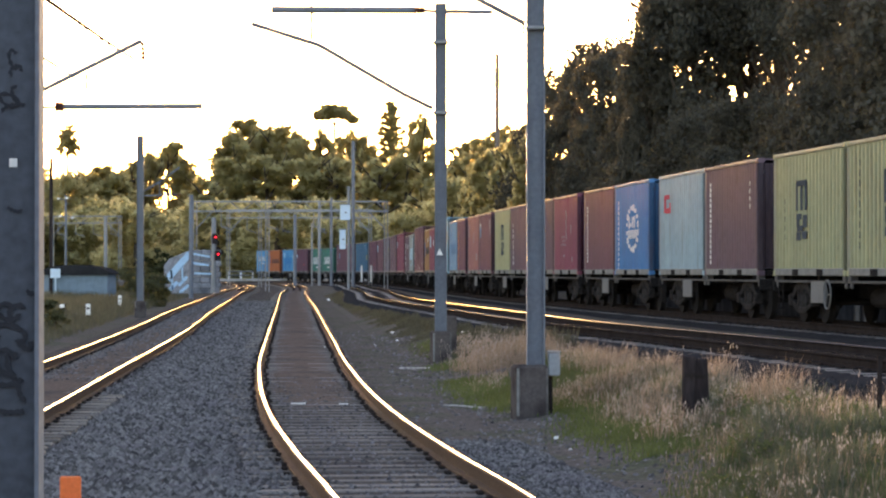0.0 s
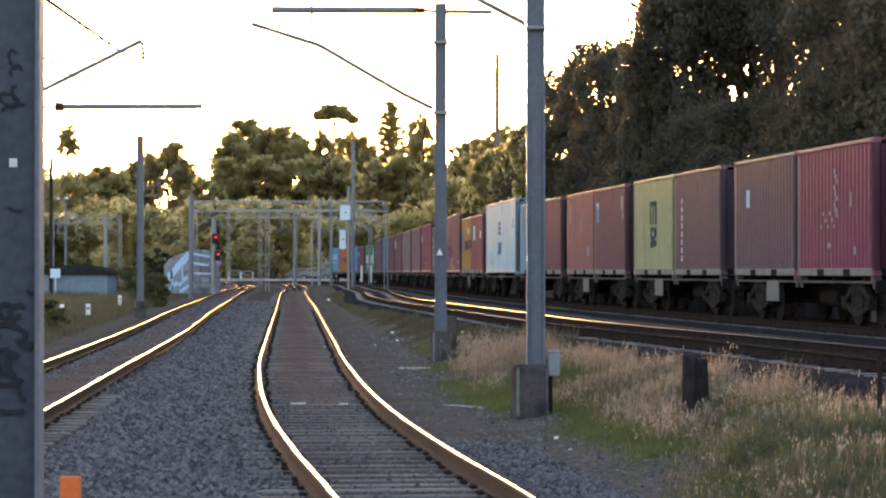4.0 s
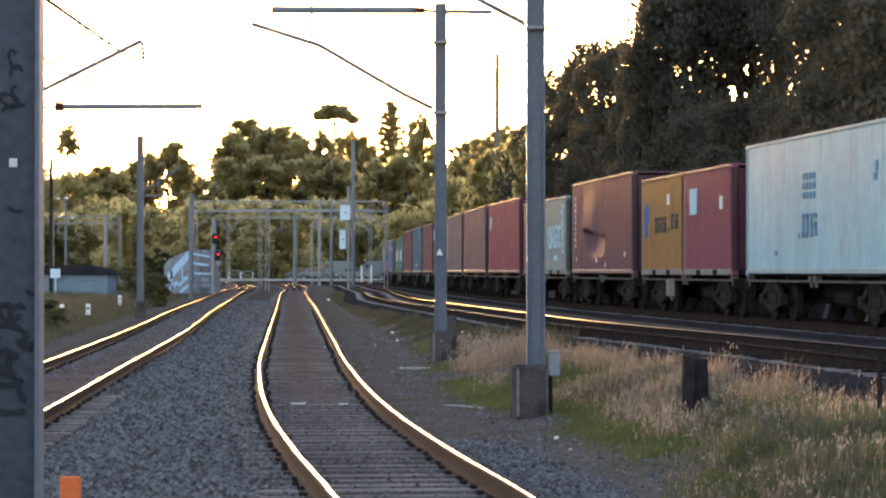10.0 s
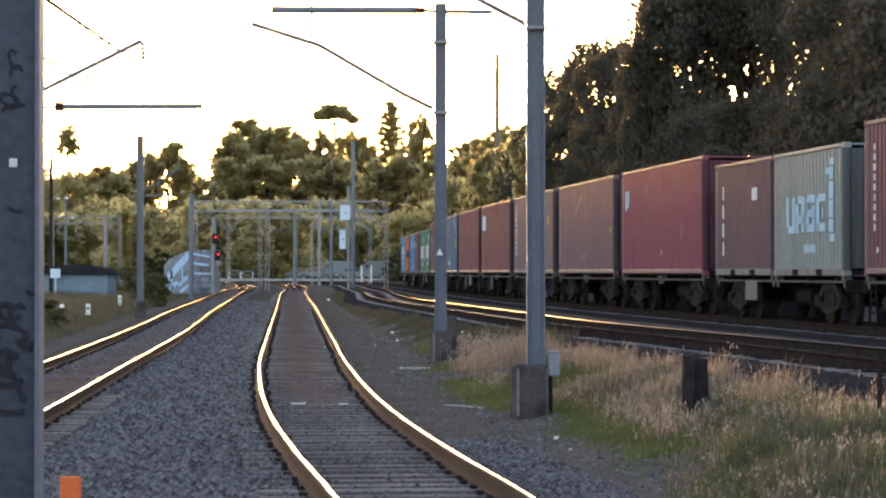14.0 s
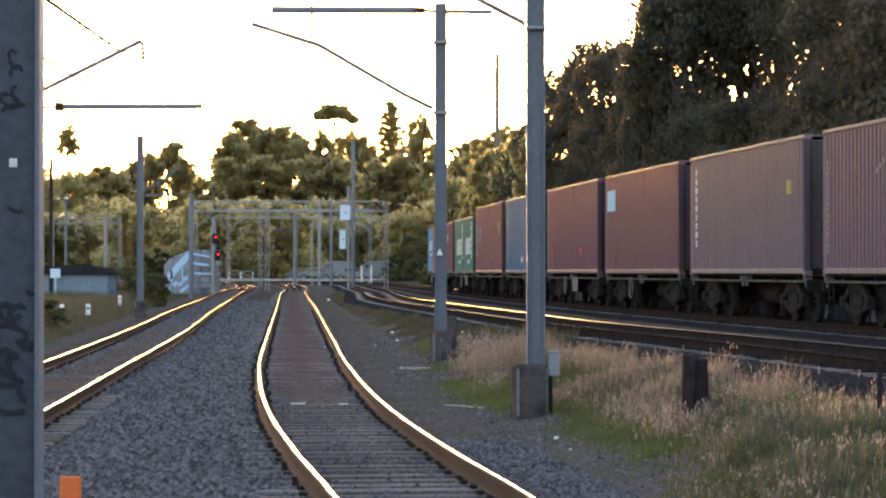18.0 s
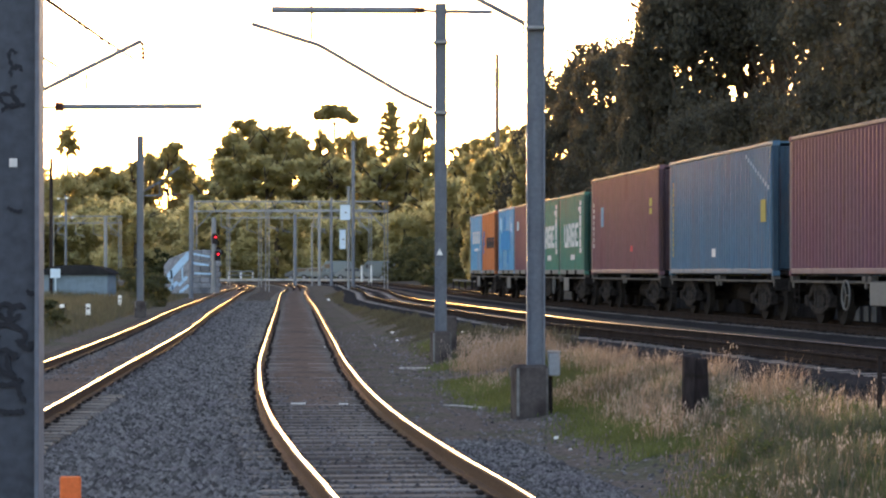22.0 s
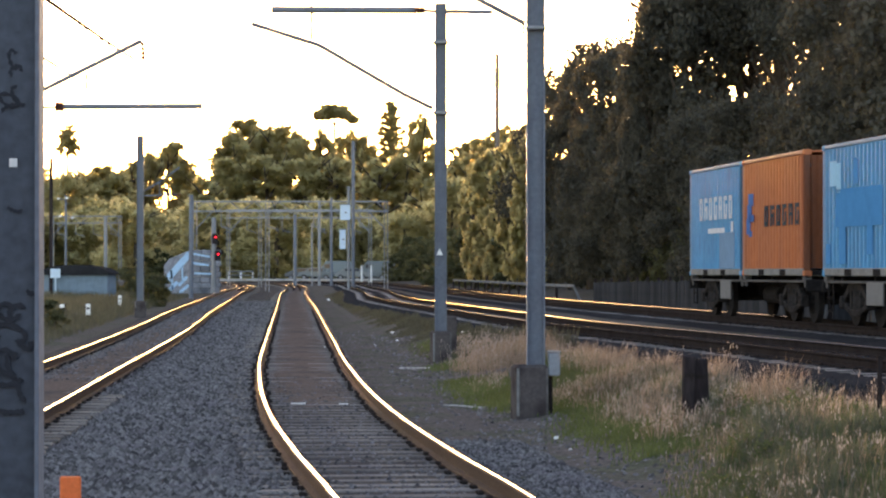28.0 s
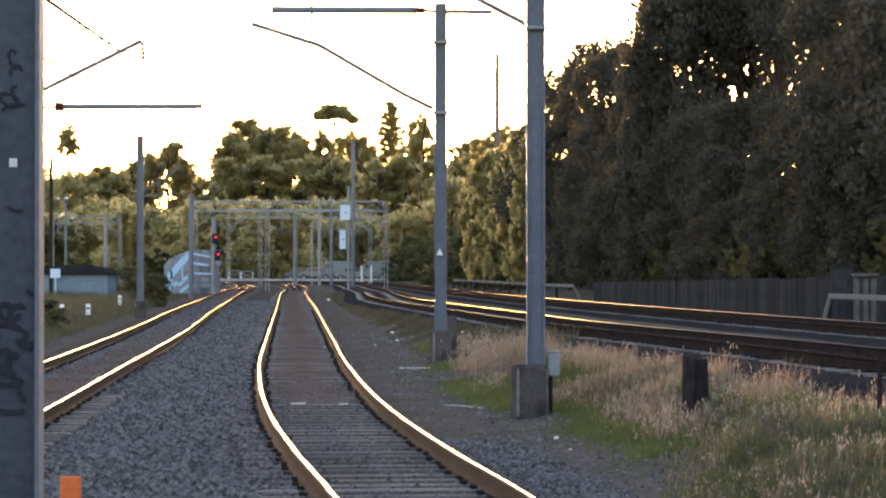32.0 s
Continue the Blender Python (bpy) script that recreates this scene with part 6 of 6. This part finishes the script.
for px, top, y, wd in ((990, 118, 150, 0.7), (1045, 66, 128, 0.62), (1095, 66, 122, 0.6), (1215, -90, 116, 0.62), (1010, 190, 122, 0.7), (1320, 158, 108, 0.8), (1400, 170, 100, 0.8), (1260, 175, 112, 0.7),
                       (1500, -110, 104, 0.55), (1560, -130, 92, 0.7), (1630, -120, 84, 0.8), (1075, 180, 114, 0.8), (1140, 130, 112, 0.6), (1165, 60, 118, 0.5), (1230, 185, 98, 0.9), (1480, 150, 88, 0.8), (1570, 120, 80, 0.9),
                       (1690, -100, 76, 0.9), (1300, 260, 95, 1.0), (1390, 300, 90, 1.0), (1356, 95, 132, 0.2), (1180, 250, 104, 1.0), (1100, 280, 110, 1.0)):
    slope_tree(px, top, y, BIG[rs.randrange(3)], wd)
for px, top, y in ((1235, -150, 124), (1310, -120, 128), (1372, -150, 122), (1440, -140, 118), (1338, -130, 126)):
    slope_tree(px, top, y, OPEN[px % 2], 0.75, base_h=17.0)
# undergrowth that closes the slope down to the fence
for i in range(34):
    y = 128 - i * 1.9
    p = offset_line(y, 7.6 + rs.uniform(0, 2.0))
    s = rs.uniform(1.1, 2.0)
    plant_tree(SHRUB[i % 2], p.x, y, s, rs.uniform(0, 360), "dark bushy undergrowth behind the paling fence", "undergrowth", "bush", "bush")
for i in range(26):
    y = 215 - i * 3.4
    p = offset_line(y, 8.5 + rs.uniform(0, 5))
    plant_tree(BACK[i % 2], p.x, y, rs.uniform(0.55, 0.75), rs.uniform(0, 360), "dark tree behind the freight line", "trees behind the freight line")

for i in range(20):
    y = 268 - i * 4.0
    p = offset_line(y, 6.0 + rs.uniform(0, 3.5))
    plant_tree(SHRUB[i % 2], p.x, y, rs.uniform(1.6, 2.6), rs.uniform(0, 360), "dark bushy undergrowth on the far bend", "undergrowth", "bush", "bush")

for px, y, sc in ((706, 306, 1.5), (728, 302, 1.8), (748, 298, 1.7), (768, 292, 2.0), (786, 286, 1.9), (740, 310, 2.2), (775, 305, 2.3)):
    plant_tree(SHRUB[px % 2], at_px(px, 481, y).x, y, sc, rs.uniform(0, 360), "dark bushy undergrowth on the far bend", "undergrowth", "bush", "bush")

# slender trees round the foot of the timber pole
for px, top, y, wd in ((862, 268, 200, 0.45), (893, 252, 193, 0.45), (840, 285, 206, 0.40), (916, 246, 186, 0.45), (938, 238, 180, 0.5)):
    p = at_px(px, top, y)
    z = float(ground_z(p.x, y)) - 0.1
    plant_tree(FARN[px % 3], p.x, y, (p.z - z) / 14.0, rs.uniform(0, 360), "slender tree with lightened leaves beside the timber pole", "trees behind the freight line", z=z, wide=wd * 1.3)

# far belt of trees beyond the crossing: outlook x, top, distance, width
for px, top, y, wd in ((120, 312, 420, 0.7), (60, 314, 400, 0.8), (160, 314, 430, 0.7), (195, 303, 430, 0.6), (235, 298, 450, 0.5), (298, 262, 455, 0.42), (262, 284, 450, 0.35), (330, 290, 450, 0.32), (362, 320, 420, 0.6),
                       (450, 224, 450, 0.55), (416, 250, 440, 0.40), (495, 236, 445, 0.42), (532, 246, 440, 0.34), (572, 242, 440, 0.36), (615, 243, 450, 0.36), (640, 252, 450, 0.25), (600, 285, 430, 0.6), (540, 285, 430, 0.6), (672, 292, 420, 0.6),
                       (745, 215, 430, 0.30), (715, 288, 420, 0.5), (775, 294, 410, 0.6), (830, 262, 380, 0.55), (865, 246, 340, 0.5), (905, 234, 300, 0.5), (800, 322, 350, 0.8), (935, 225, 250, 0.5), (20, 300, 430, 1.0), (-60, 310, 420, 1.0),
                       (400, 290, 430, 0.5), (470, 290, 430, 0.6)):
    p = at_px(px, top, y)
    z = float(ground_z(p.x, y)) - 0.2
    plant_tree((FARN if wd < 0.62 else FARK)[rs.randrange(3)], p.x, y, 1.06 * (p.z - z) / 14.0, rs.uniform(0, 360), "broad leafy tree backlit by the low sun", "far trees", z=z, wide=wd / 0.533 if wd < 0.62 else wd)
# unseen trees added past the outlook, to darken low reflections on the containers
for i in range(22):
    az = radians(-11.5 - 3.1 * i + rs.uniform(-0.6, 0.6))
    d = rs.uniform(240, 330)
    x, y = d * math.sin(az), d * math.cos(az)
    plant_tree(LOWK[i % 3], x, y, rs.uniform(0.95, 1.2) * d / 280, rs.uniform(0, 360), "broad leafy tree added unseen west of the yard", "far trees", z=0.3, wide=1.5)
# lower thicket in front of them
for i in range(26):
    px = 60 + i * 36 + rs.uniform(-10, 10)
    y = rs.uniform(345, 385)
    top = rs.uniform(345, 395)
    p = at_px(px, top, y)
    z = float(ground_z(p.x, y)) - 0.2
    plant_tree(LOWK[i % 3], p.x, y, (p.z - z) / 14.0, rs.uniform(0, 360), "low leafy tree in the thicket by the crossing", "far trees", z=z, wide=1.3)


# a flat-topped tree, a tall pine in tiers and a palm stand out against the sky
rng = np.random.default_rng(77)
y = 520.0
c = at_px(592, 184, y)
e = empty("flat_topped_tree", pose(c.x, y, 0.2), label="flat-topped tree standing above the far belt", category="tree", group="far trees")
bl = []
for dx in np.linspace(-3.4, 3.9, 16):
    lift = 1.7 * max(0.0, 1 - ((dx + 0.2) / 4.3) ** 2)
    for k_ in range(3):
        bl.append((dx, rng.uniform(-1.5, 1.5), c.z - 0.2 - 2.9 + lift * (0.35 + 0.5 * k_) - (0.4 if dx > 2.5 else 0), 0.75, 0.75, 0.55))
quads("crown", leaf_cloud(rng, bl, 9000, 0.36, 0.0, 24), M["leaf_far"], e)
bm = bmesh.new()
tube(bm, (0, 0, 0), (0, 0, c.z - 3.5), 0.4, 8, 0.22)
for a_ in (-2.4, -1, 1.2, 2.5):
    tube(bm, (0, 0, c.z - 4.5), (a_, 0, c.z - 2.0), 0.12, 6, 0.05)
part("trunk", bm, M["bark"], e)
y = 470.0
c = at_px(692, 178, y)
e = empty("tall_pine", pose(c.x, y, 0.2), label="tall tiered pine standing above the far belt", category="tree", group="far trees")
h = c.z - 0.2
bl = []
for i in range(26):
    z = h * (0.25 + 0.73 * i / 25)
    reach = 0.5 + 5.0 * (1 - i / 25) ** 0.7 * rng.uniform(0.65, 1.15)
    for j in range(6):
        a_ = j * 1.047 + i * 0.7 + rng.uniform(-0.3, 0.3)
        for f_ in (0.25, 0.6, 0.95):
            bl.append((reach * f_ * math.cos(a_), reach * f_ * math.sin(a_), z + reach * 0.25 * f_ * f_, 0.28 + 0.1 * reach, 0.28 + 0.1 * reach, 0.26))
quads("crown", leaf_cloud(rng, bl, 30000, 0.40, 0.0, 22), M["leaf_far"], e)
bm = bmesh.new()
tube(bm, (0, 0, 0), (0, 0, h * 0.97), 0.35, 8, 0.05)
part("trunk", bm, M["bark"], e)
y = 480.0
c = at_px(120, 252, y)
e = empty("palm_tree", pose(c.x, y, 0.2), label="slender palm with a small ragged head", category="palm", group="far trees")
bm = bmesh.new()
h = c.z - 0.2
tube(bm, (-0.3, 0, 0), (0, 0, h), 0.26, 8, 0.2)
part("trunk", bm, M["bark"], e)
bl = []
for i in range(40):
    a_, el = i * 2.4, rng.uniform(-0.9, 1.3)
    L_ = rng.uniform(1.5, 2.5)
    for f_ in (0.35, 0.7, 1.0):
        bl.append((L_ * f_ * math.cos(a_) * math.cos(el), L_ * f_ * math.sin(a_) * math.cos(el), h + L_ * f_ * 1.25 * math.sin(el) - 0.2 * f_, 0.22, 0.22, 0.22))
quads("fronds", leaf_cloud(rng, bl, 6500, 0.36, 0.0, 14), M["leaf_far"], e)

# bushes in the verge
for px, py, y, s in ((272, 545, 125, 0.72), (262, 540, 140, 0.7), (278, 535, 150, 0.7), (98, 640, 75, 0.35), (85, 615, 85, 0.4), (225, 520, 175, 0.8), (240, 520, 165, 0.7),
                     (320, 525, 185, 0.7), (400, 480, 345, 2.0)):
    x = min(at_px(px, py, y).x, float(left_x(y)) - 2.4)
    plant_tree(SHRUB[rs.randrange(2)], x, y, s, rs.uniform(0, 360), "low scrubby bush in the trackside verge", "verge bushes", "bush", "bush")


def blades(name, n, region, height, width, material, label, seed, lean=0.35, seedhead=None, plume=1.0):
    """Grass: thin tapering blades, in tufts, over a strip of the bank."""
    rng = np.random.default_rng(seed)
    x, y, dens = region(rng, n)
    z = ground_z(x, y)
    n = len(x)
    h = height * (0.45 + 0.75 * rng.random(n)) * dens
    a = rng.random(n) * 6.283
    ln = lean * h * (0.15 + 0.85 * rng.random(n) ** 1.3)
    droop = 1.0 - 0.38 * (ln / np.maximum(lean * h, 1e-6)) ** 2
    tip = np.stack([x + ln * np.cos(a) + 0.06 * h, y + ln * np.sin(a), z + h * droop], 1)
    root = np.stack([x, y, z - 0.03], 1)
    side = np.stack([np.cos(a + 1.57), np.sin(a + 1.57) * 0.3, np.zeros(n)], 1) * width * (0.7 + 0.6 * rng.random(n))[:, None]
    midp = np.stack([x + 0.32 * ln * np.cos(a), y + 0.32 * ln * np.sin(a), z + h * 0.62], 1)
    Q = np.stack([root - side, root + side, midp + side * 0.8, midp - side * 0.8], 1)
    T = np.stack([midp - side * 0.8, midp + side * 0.8, tip + side * 0.12, tip - side * 0.12], 1)
    ob = quads(name, np.concatenate([Q, T]), material)
    tagged(ob, label=label, category="grass", kind="stuff")
    if seedhead:
        m = rng.random(n) < seedhead
        t, s = tip[m], len(tip[m])
        out = []
        for k in range(3 if plume == 1.0 else 7):
            d = rng.normal(size=(s, 3)) * np.array([0.012, 0.012, 0.026]) * plume
            up = np.stack([np.zeros(s), np.zeros(s), 0.012 + 0.014 * rng.random(s)], 1)
            sd = np.stack([np.full(s, 0.0045), np.zeros(s), np.zeros(s)], 1)
            c = t + d
            out.append(np.stack([c - up, c + sd, c + up, c - sd], 1))
        hd = quads("seed_heads", np.concatenate(out), M["seed"])
        tagged(hd, label="pale feathery seed heads above the grass", category="grass", kind="stuff")


def bank(y0, y1, lo, hi, clump, thin=lambda y: 1.0):
    def region(rng, n):
        y = y0 * (y1 / y0) ** rng.random(n)
        a, b = mid_x(y) + lo(y), loop_x(y) - hi - np.interp(y, [30, 45], [0.35, 0.0])
        x = a + np.maximum(b - a, 0.1) * rng.random(n)
        v = np.array([noise.noise((p * clump, q * clump * 0.6, 3.3)) for p, q in zip(x, y)])
        keep = (v > -0.12 - 0.25 * (x - a) / np.maximum(b - a, 1)) & (b > a) & (rng.random(n) < thin(y) * np.clip(0.08 + (x - a) / (0.75 + 0.35 * np.sin(y * 1.3)), 0, 1))
        return x[keep], y[keep], (0.55 + 0.9 * np.clip(v[keep] + 0.3, 0, 1)) * np.clip((x - a)[keep] / 1.6, 0.25, 1)
    return region


def edge(y):
    """How far the bare dirt reaches out from the middle track."""
    return np.interp(y, [18, 20, 22, 25, 27.5, 31, 34, 36, 38, 42, 50, 60, 90], [1.5, 1.6, 1.9, 2.5, 3.0, 2.9, 3.2, 2.7, 2.4, 2.4, 2.6, 3.0, 3.0])


blades("dry_grass", 95000, bank(18.5, 80, edge, 2.7, 0.7, lambda y: np.interp(y, [22, 27, 36], [0.15, 0.35, 1.0])), 0.42, 0.0034, M["dry_grass"], "long dry straw-coloured grass on the bank", 1, lean=0.75, seedhead=0.06)
blades("green_grass", 40000, bank(18.5, 60, edge, 2.9, 0.5), 0.27, 0.007, M["green_grass"], "green grass among the dry stalks", 2, lean=0.9)


blades("rough_grass", 34000, bank(48, 175, lambda y: np.interp(y, [48, 60, 90, 175], [2.5, 2.2, 2.0, 1.8]), 1.9, 0.9), 0.27, 0.011, M["rough"], "rough grey-green grass between the tracks", 12)


def weedy(rng, n):
    y = 18.5 * (33 / 18.5) ** rng.random(n)
    x = mid_x(y) + edge(y) + 5.0 * rng.random(n)
    v = np.array([noise.noise((p * 1.1, q * 0.7, 8.0)) for p, q in zip(x, y)])
    k = (v > -0.35) & (rng.random(n) < 0.05 + ((x - mid_x(y) - edge(y)) / 1.2) ** 1.5 * np.sign(np.maximum(x - mid_x(y) - edge(y), 0))) & (x < loop_x(y) - 3.1) & (x - mid_x(y) > edge(y) + 0.15 + 0.4 * np.sin(y * 1.7) * np.sin(y * 0.63 + 1.0) + 0.5 * rng.random(n) ** 2)
    return x[k], y[k], (0.7 + np.clip(v[k], 0, 0.6)) * np.clip((x - mid_x(y) - edge(y))[k] / 0.9, 0.3, 1)


blades("green_weeds", 70000, weedy, 0.34, 0.0062, M["weed"], "taller green weeds at the foot of the bank", 6, lean=1.1, seedhead=0.018, plume=1.5)


def leafy_weeds(n, per):
    """Low clumps of small broad leaves among the grass stalks."""
    rng = np.random.default_rng(91)
    y = 19.0 * (30 / 19.0) ** rng.random(n)
    x = mid_x(y) + edge(y) + 0.5 + 4.0 * rng.random(n)
    v = np.array([noise.noise((p * 0.9, q * 0.5, 4.0)) for p, q in zip(x, y)])
    k = (v > -0.05) & (x < loop_x(y) - 3.3)
    x, y, v = x[k], y[k], v[k]
    z = ground_z(x, y)
    r, h = 0.10 + 0.10 * rng.random(len(x)), 0.10 + 0.16 * rng.random(len(x)) + 0.2 * np.clip(v, 0, 0.6)
    V = leaf_cloud(rng, np.stack([x, y, z + h * 0.6, r, r, h * 0.6], 1), len(x) * per, 0.022, 0.2, 12)
    ob = quads("leafy_weeds", V, M["green_grass"])
    tagged(ob, label="low clumps of broad-leaved green weeds among the grass", category="weeds", kind="stuff")


leafy_weeds(620, 70)


def verge(rng, n):
    y = 60 * (170 / 60) ** rng.random(n)
    x = left_x(y) - 2.4 - 7 * rng.random(n)
    return x, y, np.ones(n)


blades("verge_grass", 14000, verge, 0.35, 0.014, M["verge"], "rough brown verge grass beside the track", 3)


def mossy(rng, n):
    y = 20 * (62 / 20) ** rng.random(n)
    x = mid_x(y) + edge(y) + 0.12 + rng.normal(size=n) * 0.26
    v = np.array([noise.noise((q * 0.25, 9.1, 0.0)) for q in y])
    k = ((v > 0.0) | ((y > 26.5) & (y < 32)) | ((y > 36) & (y < 43))) & (y > 25.5)
    return x[k], y[k], np.ones(k.sum())


blades("bright_grass", 20000, mossy, 0.085, 0.008, M["moss"], "short bright green turf along the dirt edge", 4)


def plumes(cx, spread, y0, y1):
    """A patch of tall grass with heavy pale plumes."""
    def region(rng, n):
        y = y0 + (y1 - y0) * rng.random(n)
        x = (cx - 784) / 4824 * y + rng.normal(size=n) * spread
        return x, y, np.ones(n)
    return region


blades("plume_grass", 260, plumes(846, 0.22, 44.0, 49.0), 0.52, 0.004, M["dry_grass"], "pale plumed grass tufts beside a mast footing", 14, lean=0.6, seedhead=0.45, plume=2.0)
blades("plume_grass", 110, plumes(1185, 0.16, 27.6, 29.2), 0.30, 0.004, M["dry_grass"], "dry plumed grass tufts at the foot of the upright sleepers", 15, lean=0.9, seedhead=0.4, plume=1.4)

motions()
